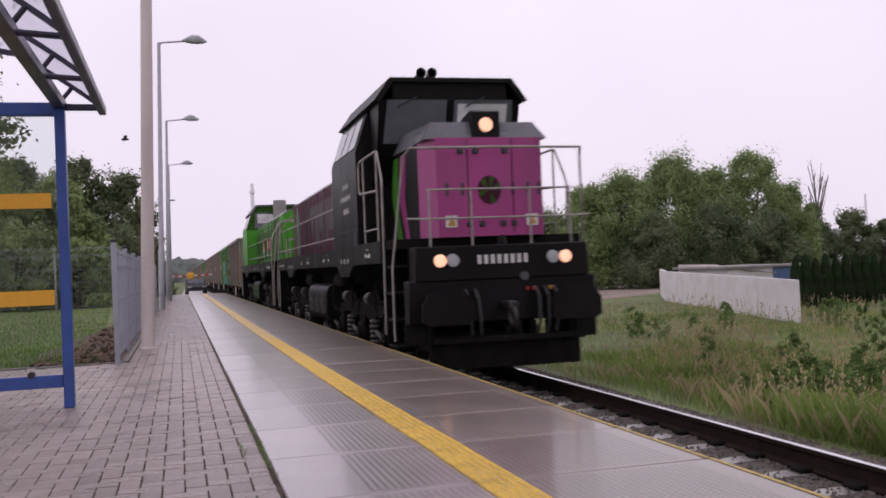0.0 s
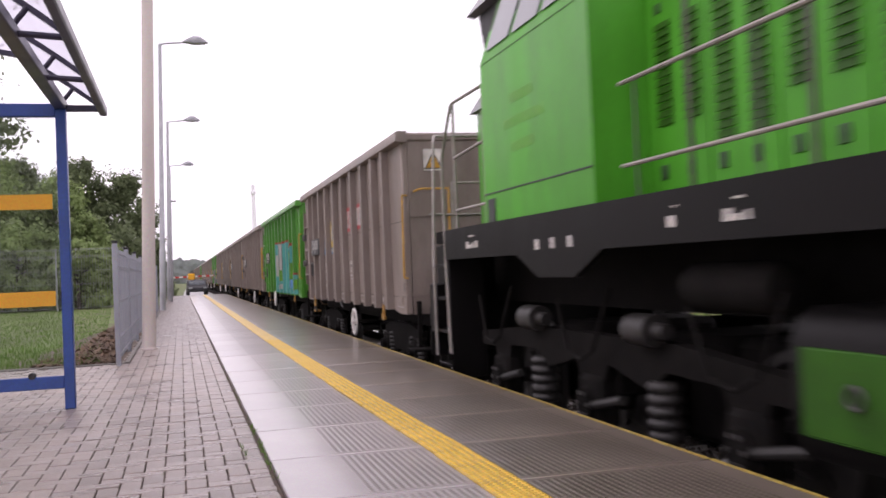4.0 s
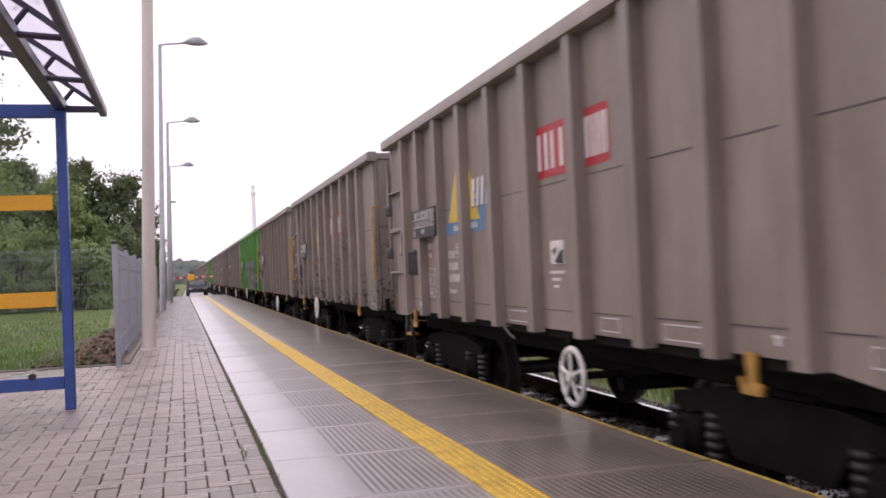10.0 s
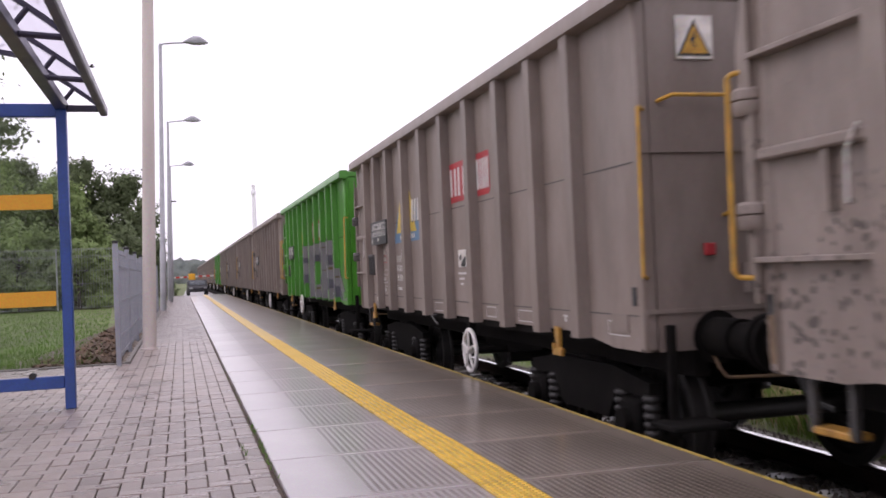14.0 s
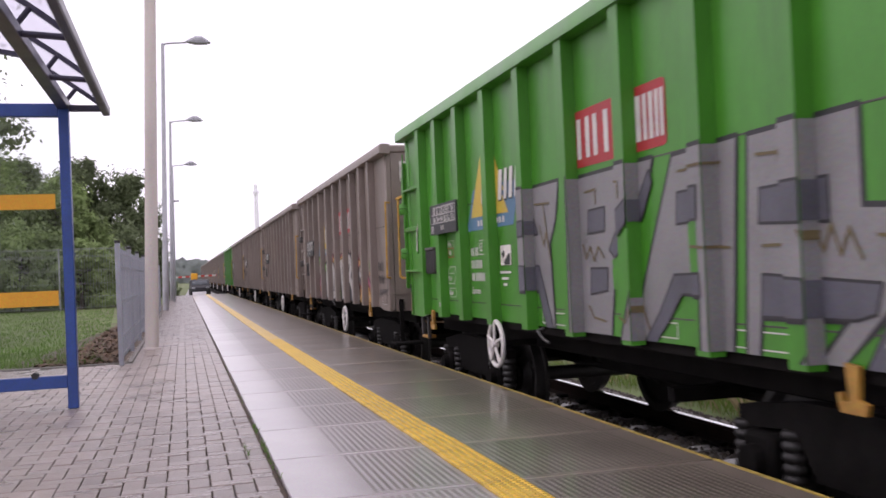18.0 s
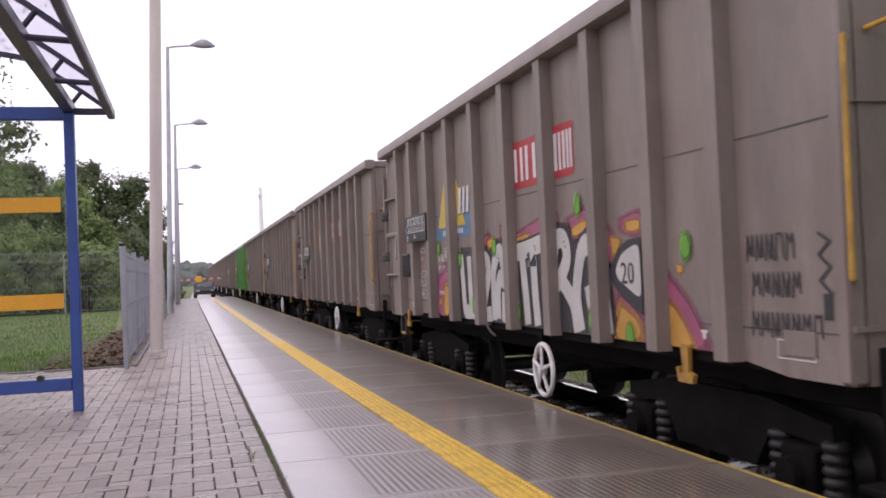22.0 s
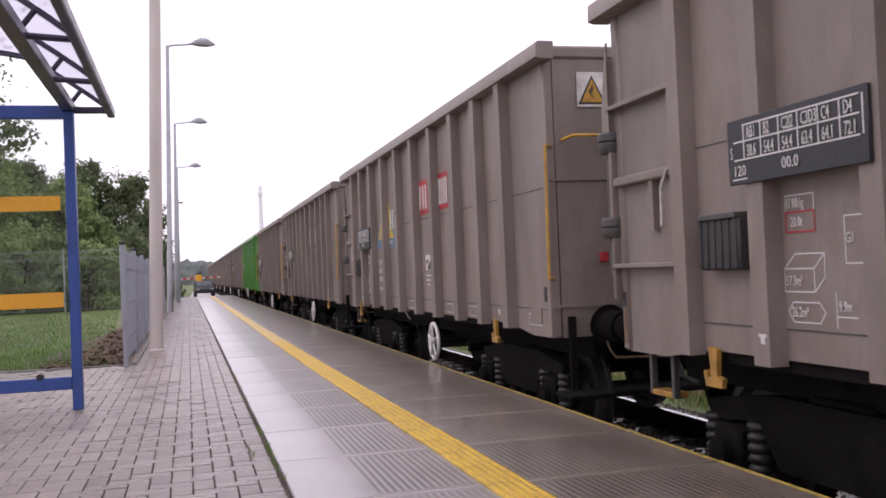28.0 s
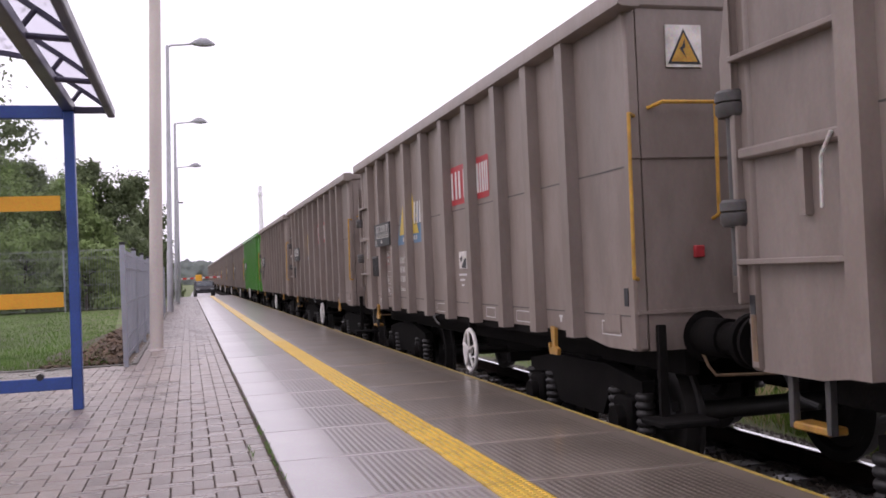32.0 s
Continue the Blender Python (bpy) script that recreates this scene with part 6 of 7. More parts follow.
def graffiti_silver(w):
    """Blocky silver letters with dark bars between (z above the platform)."""
    body = [[(6.055, 1.61), (5.10, 1.62), (5.18, 1.35), (5.32, 1.15), (5.28, 0.46), (5.39, 0.46), (5.60, 0.78), (6.06, 0.77)],
            [(4.71, 1.60), (3.55, 1.61), (3.63, 1.42), (3.76, 1.25), (4.11, 1.09), (4.24, 0.49), (4.74, 0.48)],
            [(3.29, 1.59), (2.61, 1.61), (2.72, 0.47), (2.88, 0.47), (2.87, 0.79), (3.24, 0.80), (3.46, 0.62), (3.61, 0.43), (3.88, 0.45), (3.66, 0.93)],
            [(2.49, 1.60), (1.66, 1.61), (1.66, 1.18), (1.24, 1.15), (1.13, 1.0), (0.44, 0.43), (0.78, 0.44), (1.24, 0.78), (1.45, 0.81), (1.64, 0.65), (1.83, 0.45), (1.99, 0.46), (1.75, 0.70), (2.45, 0.69), (2.48, 0.48), (2.58, 0.48)]]
    for p in body:
        paint_on(w, "graffiti_shadow", outline([p], 0.055), "g_black", 0.001)
        paint_on(w, "graffiti_letter", [p], "g_silver", 0.003, "silver block graffiti letter")
    for p in ([(4.17, 1.0), (3.89, 1.11), (3.99, 0.80), (4.17, 0.80)], [(3.14, 1.19), (2.88, 1.21), (2.88, 0.91), (3.13, 0.90)]):
        paint_on(w, "graffiti_gap", [p], "wagon_green", 0.0045, "green gap between silver letters")
    bars = [[(6.055, 1.33), (5.64, 1.35), (5.58, 1.24), (6.055, 1.22)], [(6.055, 0.98), (5.57, 0.97), (5.31, 0.46), (5.45, 0.46), (5.60, 0.78), (6.06, 0.77)], [(4.53, 1.35), (4.26, 1.36), (4.28, 1.21), (4.55, 1.20)], [(4.52, 0.94), (4.25, 0.94), (4.27, 0.80), (4.54, 0.77)], [(3.59, 1.54), (3.56, 1.47), (3.70, 1.27), (4.12, 1.02), (4.20, 1.07), (4.04, 1.24), (3.74, 1.38)],
            [(3.24, 1.37), (2.87, 1.38), (2.88, 1.21), (3.26, 1.20)], [(3.32, 0.89), (2.88, 0.90), (2.87, 0.79), (3.24, 0.79), (3.42, 0.62), (3.58, 0.46), (3.72, 0.46), (3.52, 0.66)], [(2.40, 1.32), (1.88, 1.33), (1.88, 1.14), (2.42, 1.16)], [(2.41, 0.89), (1.56, 0.85), (1.60, 0.73), (1.72, 0.70), (2.43, 0.69)], [(1.45, 0.80), (1.27, 0.81), (0.84, 0.46), (1.0, 0.46), (1.26, 0.57), (1.42, 0.59), (1.54, 0.46), (1.66, 0.47)]]
    for p in bars:
        paint_on(w, "graffiti_shadow", outline([p], 0.03), "g_black", 0.006)
        paint_on(w, "graffiti_block", [p], "g_grey", 0.007, "dark grey graffiti bar")
    for p in ([(5.62, 1.48), (5.28, 1.47)], [(5.42, 1.46), (5.33, 1.12)], [(5.52, 1.30), (5.44, 1.14), (5.38, 1.24), (5.30, 1.02)], [(4.58, 1.49), (4.40, 1.50), (4.40, 1.40)], [(4.64, 1.12), (4.60, 1.02), (4.52, 1.10), (4.46, 1.0), (4.38, 1.1), (4.30, 1.02)], [(4.58, 0.68), (4.50, 0.60), (4.30, 0.58)], [(4.0, 1.52), (3.84, 1.50), (3.84, 1.40)], [(3.92, 0.64), (3.80, 0.60), (3.74, 0.70), (3.66, 0.56)],
              [(3.22, 1.50), (2.76, 1.50)], [(3.0, 1.06), (2.70, 1.04)], [(2.42, 1.50), (2.10, 1.48), (2.12, 1.40)], [(2.40, 1.04), (2.14, 1.04)], [(1.98, 1.10), (1.92, 1.0), (1.86, 1.12), (1.80, 0.98), (1.74, 1.1), (1.66, 0.96)], [(1.56, 1.06), (1.36, 1.04), (1.34, 0.92)], [(1.20, 0.94), (0.98, 0.70), (0.90, 0.72)]):
        paint_on(w, "graffiti_tag", stroke(p, 0.016), "dry_tag", 0.009, "olive marker tag")


def graffiti_white(w):
    """White bubble letters with black shade on orange and pink (z above the platform)."""
    pink = [[(7.52, 0.90), (7.05, 1.01), (7.08, 0.49), (7.60, 0.49)], [(6.79, 1.14), (6.66, 1.12), (6.60, 0.49), (6.82, 0.49)], [(5.86, 1.19), (5.58, 1.33), (5.50, 1.24), (5.77, 1.15)], [(4.78, 1.28), (4.38, 1.35), (3.92, 1.40), (3.94, 1.27), (4.77, 1.18)], [(3.52, 1.34), (3.12, 1.40), (3.12, 1.22), (3.44, 1.20)], [(3.02, 1.35), (2.71, 1.17), (2.80, 1.02), (3.02, 1.11)], [(2.60, 1.29), (2.30, 1.32), (2.30, 1.18), (2.56, 1.21)],
            [(1.99, 0.94), (1.85, 0.84), (1.68, 0.71), (1.54, 0.49), (2.0, 0.49)], [(5.16, 1.38), (4.96, 1.40), (4.96, 1.24), (5.14, 1.26)], [(2.66, 0.80), (2.36, 0.66), (2.36, 0.49), (2.82, 0.49)]]
    for k, p in enumerate(pink):
        sprayed(w, p, "g_pink", "thin_pink", 0.0008 + 0.00003 * k, "pink sprayed graffiti halo")
    orange = [[(7.27, 0.80), (7.07, 0.83), (7.10, 0.52), (7.30, 0.50)], [(6.82, 0.87), (6.70, 0.92), (6.66, 0.62), (6.80, 0.58)], [(5.58, 1.27), (5.36, 1.28), (5.36, 1.17), (5.57, 1.17)], [(5.13, 1.34), (5.01, 1.35), (5.02, 1.28), (5.13, 1.28)], [(4.76, 1.25), (4.43, 1.28), (4.42, 1.20), (4.77, 1.17)], [(3.45, 1.27), (3.17, 1.32), (3.17, 1.25), (3.44, 1.21)], [(2.77, 1.18), (2.60, 1.15), (2.71, 1.05)], [(2.51, 1.27), (2.32, 1.27), (2.32, 1.21), (2.50, 1.21)], [(2.64, 0.72), (2.39, 0.62), (2.38, 0.50), (2.74, 0.49)], [(1.98, 0.76), (1.86, 0.70), (1.70, 0.54), (1.72, 0.49), (2.0, 0.49)], [(1.84, 0.97), (1.78, 0.97), (1.78, 0.93), (1.84, 0.93)], [(7.50, 0.66), (7.42, 0.70), (7.40, 0.62), (7.48, 0.60)]]
    for k, p in enumerate(orange):
        sprayed(w, p, "g_orange", "thin_orange", 0.0022 + 0.00003 * k, "orange sprayed graffiti patch")
    shade = [[(6.64, 1.16), (6.50, 1.20), (6.03, 1.19), (5.80, 1.16), (5.84, 0.46), (6.60, 0.46)], [(5.83, 1.16), (5.62, 1.19), (5.48, 1.16), (5.30, 1.24), (5.16, 1.25), (5.0, 1.18), (4.86, 1.10), (4.86, 0.48), (5.84, 0.46)], [(4.85, 1.15), (4.14, 1.23), (3.76, 1.31), (3.49, 1.28), (3.40, 1.14), (3.18, 1.23), (2.91, 1.16), (2.80, 0.98), (2.79, 0.81), (2.74, 0.62), (2.79, 0.5), (4.85, 0.46), (4.77, 0.79)]]
    for p in shade:
        paint_on(w, "graffiti_shadow", outline([p], 0.07), "thin_black", 0.0036, ribs=False)
        paint_on(w, "graffiti_shadow", [p], "g_black", 0.004, ribs=False)
    bold = [[(6.50, 1.10), (6.47, 0.87), (6.42, 0.60), (6.30, 0.56), (6.20, 0.60), (6.20, 0.80), (6.21, 1.08)], [(6.20, 0.60), (6.08, 0.57), (6.02, 0.66), (6.02, 1.10)], [(5.74, 1.11), (5.60, 1.07), (5.56, 0.98), (5.62, 0.84), (5.72, 0.68), (5.74, 0.55), (5.56, 0.56)], [(5.42, 0.56), (5.41, 0.92), (5.31, 1.10), (5.18, 1.14), (5.11, 1.04)], [(5.30, 0.58), (5.28, 0.80), (5.20, 0.90), (5.10, 0.88)], [(5.12, 0.55), (5.10, 0.72)], [(4.97, 0.56), (4.95, 1.02)],
            [(4.68, 1.13), (4.42, 1.15), (4.15, 1.18)], [(4.57, 1.06), (4.52, 0.79), (4.49, 0.56)], [(4.30, 1.10), (4.28, 0.79), (4.25, 0.56)], [(3.86, 0.56), (3.84, 0.94), (3.76, 1.18), (3.60, 1.19), (3.55, 1.06), (3.65, 0.94), (3.73, 0.88)], [(3.64, 0.86), (3.46, 0.72), (3.40, 0.55)], [(3.34, 0.56), (3.38, 0.80), (3.28, 1.06), (3.16, 1.14), (3.02, 1.06)], [(3.14, 0.80), (3.08, 0.62), (3.0, 0.56)], [(2.87, 0.72), (2.84, 0.56)]]
    letters_on(w, bold, 0.150, "g_white", 0.045, 0.005, "white bubble graffiti letter", ribs=False)
    paint_on(w, "graffiti_shadow", [[(2.80, 0.93), (2.64, 1.09), (2.48, 1.15), (2.30, 1.16), (2.30, 0.66), (2.55, 0.75), (2.71, 0.84)]], "g_black", 0.0095, ribs=False)
    paint_on(w, "graffiti_letter", [smooth([(2.68, 0.95), (2.60, 1.04), (2.48, 1.09), (2.33, 1.10), (2.31, 0.92), (2.33, 0.78), (2.52, 0.84), (2.64, 0.89), (2.68, 0.95)])[:-1]], "g_white", 0.0105, "white bubble graffiti letter", ribs=False)
    t = part("graffiti_number", lettering("20", 0.15, "g_black"), None, w)
    t.location = (-1.3405, 2.60, 1.46)
    for y, z in ((7.43, 1.25), (6.54, 1.10), (6.08, 0.64), (5.34, 1.20), (4.98, 0.59), (3.30, 1.44), (3.12, 0.60), (1.72, 1.08), (4.72, 0.60), (2.50, 0.52)):
        sprayed(w, arc(y, z, 0.055, 0.075, 0, 330, 11), "g_lime", "thin_lime", 0.012, "green spray spot")
    for y, z in ((5.66, 1.08), (5.63, 1.05), (5.69, 1.05), (5.22, 1.13), (5.25, 1.10), (5.21, 1.09), (4.24, 1.17), (4.22, 1.14), (3.58, 1.18), (3.56, 1.14)):
        paint_on(w, "graffiti_dot", [arc(y, z, 0.010, 0.012, 0, 300, 6)], "g_black", 0.013, ribs=False)
    rg = random.Random(8)
    for y0, z0, n, h in ((1.14, 0.98, 5, 0.13), (1.10, 0.80, 5, 0.12), (1.12, 0.60, 7, 0.12)):
        for k in range(n):
            y = y0 - 0.085 * k - (0.05 if y0 - 0.085 * k < 1.2 else 0)
            paint_on(w, "graffiti_scrawl", stroke([(y, z0), (y - 0.01, z0 + h), (y - 0.035, z0 + h * rg.random()), (y - 0.055, z0 + h), (y - 0.06, z0 + h * 0.2 * rg.random())], 0.011), "g_black", 0.003, "black marker scrawl", ribs=False)
    paint_on(w, "graffiti_scrawl", stroke([(0.50, 1.10), (0.42, 1.06), (0.50, 1.0), (0.42, 0.94), (0.50, 0.88), (0.42, 0.82)], 0.015), "g_black", 0.003, "black marker scrawl", ribs=False)


def hood_louvre(parent, x, y0, y1, z0, z1, n, mat):
    g = Geo()
    for k in range(n):
        z = z0 + (z1 - z0) * (k + 0.5) / n
        h = (z1 - z0) / n * 0.42
        s = -1 if x < 0 else 1
        g.add([(x + s * 0.002, y0, z + h), (x + s * 0.002, y1, z + h), (x + s * 0.016, y1, z - h), (x + s * 0.016, y0, z - h), (x + s * 0.002, y0, z - h), (x + s * 0.002, y1, z - h)], [(0, 1, 2, 3), (3, 2, 5, 4)])
    part("louvre", g, M[mat], parent)
    return g


def locomotive(label, body, accent, cabm, hood2, lit, L, cy):
    """A six-axle road switcher; cab end at y = 0 (buffer faces), rail top at z = 0."""
    lo = thing("locomotive", label, "locomotive", group="locomotives of the train")
    A, B, CB, H2 = M[body], M[accent], M[cabm], M[hood2]
    U = M["under"]
    # frame, deck and head stocks
    for sx in (-1, 1):
        o = lambda a, b: sorted((sx * a, sx * b))
        part("side_sill", Geo().prism([(1.50, 1.68), (3.75, 1.68), (4.25, 1.49), (4.98, 1.49), (5.48, 1.68), (12.15, 1.68), (12.68, 1.49), (13.38, 1.49), (13.9, 1.68), (L - 1.12, 1.68), (L - 1.12, 1.99), (1.50, 1.99)], "x", *o(1.35, 1.41)), M["loco_black"], lo)
        for y0, w in ((2.3, 0.45), (6.4, 0.12), (7.0, 0.3), (9.3, 0.4), (10.6, 0.25), (14.68, 0.52), (15.34, 0.50)):
            for k in range(max(1, round(w / 0.10))):
                part("sill_inscription", Geo().box(*o(1.411, 1.414), y0 + 0.10 * k, y0 + 0.10 * k + (0.075, 0.055, 0.04)[k % 3], 1.775, (1.84, 1.81, 1.825)[k % 3]), M["dirty_white"], lo, "small pale stencilled mark")
            part("sill_inscription", Geo().box(*o(1.411, 1.414), y0 + 0.10, y0 + w * 0.6, 1.885, 1.898), M["dirty_white"], lo, "small pale stencilled mark")
        for y0 in (4.25, 4.58, 4.92, 12.5, 12.92, 13.32):
            part("sill_plate", Geo().box(*o(1.411, 1.414), y0 - 0.03, y0 + 0.04, 1.71, 1.79), M["dirty_white"], lo, "small white sill plate")
    part("deck", Geo().box(-1.36, 1.36, 0.95, L - 0.95, 1.86, 1.99).box(-0.6, 0.6, 0.5, L - 0.5, 1.2, 1.86), U, lo)
    for y, s in ((0.32, 1), (L - 0.42, -1)):
        ya, yb = sorted((y, y + s * 0.36))
        hs = part("headstock", Geo().box(-1.20, 1.20, ya, yb, 1.40, 1.86, 0.02).box(-1.30, 1.30, *sorted((y + s * 0.02, y + s * 0.3)), 0.85, 1.42, 0.02), M["loco_black"], lo)
        part("snow_plough", Geo().box(-1.05, 1.05, *sorted((y + s * 0.02, y + s * 0.10)), 0.24, 0.62, 0.02).box(-1.0, 1.0, *sorted((y - s * 0.14, y + s * 0.05)), 0.60, 0.66), U, lo)
        for x in (-0.875, 0.875):
            bf = buffer(lo, x, y, 1.06, -s, 0.20, 0.30)
            part("buffer_plate", Geo().prism([(x - 0.34, 0.90), (x - 0.34, 1.12), (x - 0.24, 1.26), (x + 0.24, 1.26), (x + 0.34, 1.12), (x + 0.34, 0.90), (x + 0.26, 0.85), (x - 0.26, 0.85)], "y", *sorted((y - s * 0.31, y - s * 0.35))), M["loco_black"], bf)
        part("draw_hook", Geo().box(-0.06, 0.06, *sorted((y - s * 0.35, y)), 1.0, 1.12, 0.02).ring("x", (0, y - s * 0.28, 0.92), 0.12, 0.03, 14, 6), M["wheel"], lo)
        for x in (-0.55, -0.42, 0.42, 0.55, 0.68):
            part("brake_hose", Geo().pipe([(x, y - s * 0.02, 1.28), (x, y - s * 0.16, 1.16), (x * 0.97, y - s * 0.2, 0.86), (x * 0.94, y - s * 0.14, 0.70)], 0.024), M["rubber"], lo)
        for x, c in ((0.30, "sign_red"), (0.38, "sign_red"), (0.62, "sign_yellow")):
            part("hose_cock", Geo().box(x - 0.012, x + 0.012, *sorted((y - s * 0.08, y - s * 0.02)), 1.24, 1.29, 0.004), M[c], lo)
        front = lit and s > 0
        for x in (-0.87, 0.87):
            part("headlight", Geo().lathe([(-s * 0.05, 0.0), (-s * 0.045, 0.075), (-s * 0.02, 0.085), (0, 0.085)], "y", (x, y, 1.67), 18), M["lamp_on" if front else "lamp_off"], lo, "lit round headlight" if front else "unlit round headlight")
            xi = x * 0.80
            part("headlight", Geo().lathe([(-s * 0.04, 0.0), (-s * 0.035, 0.08), (0, 0.09)], "y", (xi, y, 1.67), 18), M["lamp_off"], lo, "unlit round headlight")
        for k in range(8):
            x = -0.36 + 0.092 * k
            part("number_bar", Geo().box(x, x + 0.050, *sorted((y - s * 0.004, y - s * 0.001)), 1.61, 1.73), M["lettering"], lo, "white bar of the engine number")
        part("maker_plate", Geo().ring("y", (0.28, y - s * 0.01, 1.43), 0.05, 0.01, 16, 5).box(0.22, 0.34, *sorted((y - s * 0.012, y - s * 0.002)), 1.39, 1.47, 0.004), M["collar"], lo)
        part("horn_cover", Geo().lathe([(0, 0.07), (0.10, 0.055), (0.13, 0.0)], "z", (0.02, y + s * 0.1, 1.86), 12), M["loco_black"], lo)
        # end railings
        yr = y + s * 0.03
        back = 0.44 if s > 0 else 0.0
        for x in (-0.98, -0.41, 0.41, 0.98):
            part("rail_post", Geo().rod((x, yr, 1.85), (x, yr, 2.62), 0.014), M["steel"], lo)
        for z in (2.22, 2.60):
            part("hand_rail", Geo().pipe([(-(1.28 if z < 2.5 else 0.99), yr + s * 0.04, z + 0.01), (-0.97, yr, z), (0.97, yr, z), (1.28 if z < 2.5 else 0.99, yr + s * 0.04, z + 0.01)], 0.014), M["steel"], lo)
        for sx in (-1, 1):
            part("hand_rail", Geo().pipe([(sx * 1.38, yr + s * (0.20 + back * 0.8), 0.62), (sx * 1.38, yr + s * (0.18 + back * 0.8), 1.60), (sx * 1.25, yr + s * (0.05 + back * 0.4), 3.05), (sx * 1.19, yr + s * 0.05, 3.15), (0, yr + s * 0.05, 3.16)], 0.017), M["steel"], lo, "tall bent steel hand rail")
            if s > 0:
                hoop = [(1.38, 1.12, 0.68), (1.38, 1.06, 1.60), (1.38, 1.04, 2.74), (1.37, 1.08, 2.86), (1.36, 1.40, 3.27), (1.36, 1.50, 3.29), (1.36, 2.78, 3.28), (1.36, 2.88, 3.20), (1.36, 2.90, 2.86), (1.36, 2.82, 2.78), (1.36, 1.46, 2.72)]
            else:
                hoop = [(1.38, 0.66, 0.62), (1.38, 0.66, 2.62), (1.30, 0.78, 2.82), (1.02, 1.16, 3.22)]
            part("hand_rail", Geo().pipe([(sx * x, yr + s * d, z) for x, d, z in hoop], 0.017), M["steel"], lo, "tall bent steel hand rail")
            if s > 0:
                for d in (1.48, 2.50):
                    part("rail_post", Geo().rod((sx * 1.36, yr + d, 1.98), (sx * 1.36, yr + d, 3.28), 0.016), M["steel"], lo)
                part("hand_rail", Geo().rod((sx * 1.36, yr + 1.48, 2.18), (sx * 1.36, yr + 2.50, 2.18), 0.014), M["steel"], lo)
            part("step_apron", Geo().box(*sorted((sx * 0.98, sx * 1.37)), *sorted((yr + s * (0.66 + back), yr + s * (0.69 + back))), 0.42, 1.86, 0.006), M["loco_black"], lo)
            part("step_apron", Geo().box(*sorted((sx * 0.96, sx * 1.34)), *sorted((yr + s * 0.10, yr + s * 0.13)), 0.58, 0.86, 0.006), M["loco_black"], lo)
            for k in range(4):
                z = 0.52 + 0.36 * k
                part("step", Geo().box(*sorted((sx * 1.05, sx * 1.36)), *sorted((yr + s * (0.10 + back), yr + s * (0.60 + back))), z, z + 0.035, 0.006), M["loco_black"], lo)
            part("step_side", Geo().box(*sorted((sx * 1.02, sx * 1.06)), *sorted((yr + s * 0.06, yr + s * (0.62 + back))), 0.5, 1.86), M["loco_black"], lo)
    # short hood before the cab
    hw, nf = 0.86, 0.80
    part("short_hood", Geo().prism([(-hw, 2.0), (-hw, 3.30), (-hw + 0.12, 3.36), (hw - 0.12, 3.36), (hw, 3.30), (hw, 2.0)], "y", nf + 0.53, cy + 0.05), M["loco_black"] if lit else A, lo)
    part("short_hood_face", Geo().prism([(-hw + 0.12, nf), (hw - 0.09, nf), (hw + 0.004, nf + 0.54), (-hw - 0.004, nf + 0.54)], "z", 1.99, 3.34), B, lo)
    part("hood_cap", Geo().add([(-hw - 0.02, nf + 0.04, 3.33), (hw + 0.02, nf + 0.04, 3.33), (hw - 0.12, nf + 0.20, 3.58), (-hw + 0.12, nf + 0.20, 3.58), (-hw - 0.02, cy + 0.05, 3.33), (hw + 0.02, cy + 0.05, 3.33), (hw - 0.12, cy + 0.05, 3.66), (-hw + 0.12, cy + 0.05, 3.66)], [(0, 1, 2, 3), (0, 3, 7, 4), (1, 5, 6, 2), (3, 2, 6, 7), (0, 4, 5, 1)]), M["loco_grey"], lo)
    part("lamp_housing", Geo().prism([(nf + 0.04, 3.36), (nf + 0.04, 3.70), (nf + 0.10, 3.73), (nf + 0.55, 3.66), (nf + 0.55, 3.40)], "x", -0.20, 0.20), M["loco_black"], lo)
    part("top_headlight", Geo().lathe([(-0.03, 0.0), (-0.025, 0.085), (0.0, 0.10)], "y", (0, nf + 0.03, 3.52), 18), M["lamp_on" if lit else "lamp_off"], lo, "round top headlight")
    for x in (-0.40, -0.18, 0.24):
        part("hood_latch", Geo().box(x - 0.042, x + 0.042, nf - 0.03, nf + 0.005, 3.12, 3.21, 0.010), M["sign_black"], lo)
    for x in (-0.30, -0.12, 0.18, 0.34):
        part("hood_latch", Geo().box(x - 0.040, x + 0.040, nf - 0.03, nf + 0.005, 2.12, 2.20, 0.010), M["sign_black"], lo)
    for x in (-0.30, 0.34):
        part("hood_seam", Geo().box(x - 0.006, x + 0.006, nf - 0.008, nf + 0.001, 2.02, 3.32), M["maroon" if lit else "loco_black"], lo)
    for x in (-0.56, 0.60):
        wp = part("warning_plate", Geo().box(x - 0.08, x + 0.08, nf - 0.025, nf - 0.001, 2.12, 2.28), M["dirty_white"], lo)
        part("warning_triangle", Geo().prism([(x - 0.06, 2.14), (x + 0.06, 2.14), (x, 2.26)], "y", nf - 0.030, nf - 0.0255), M["sign_yellow"], wp)
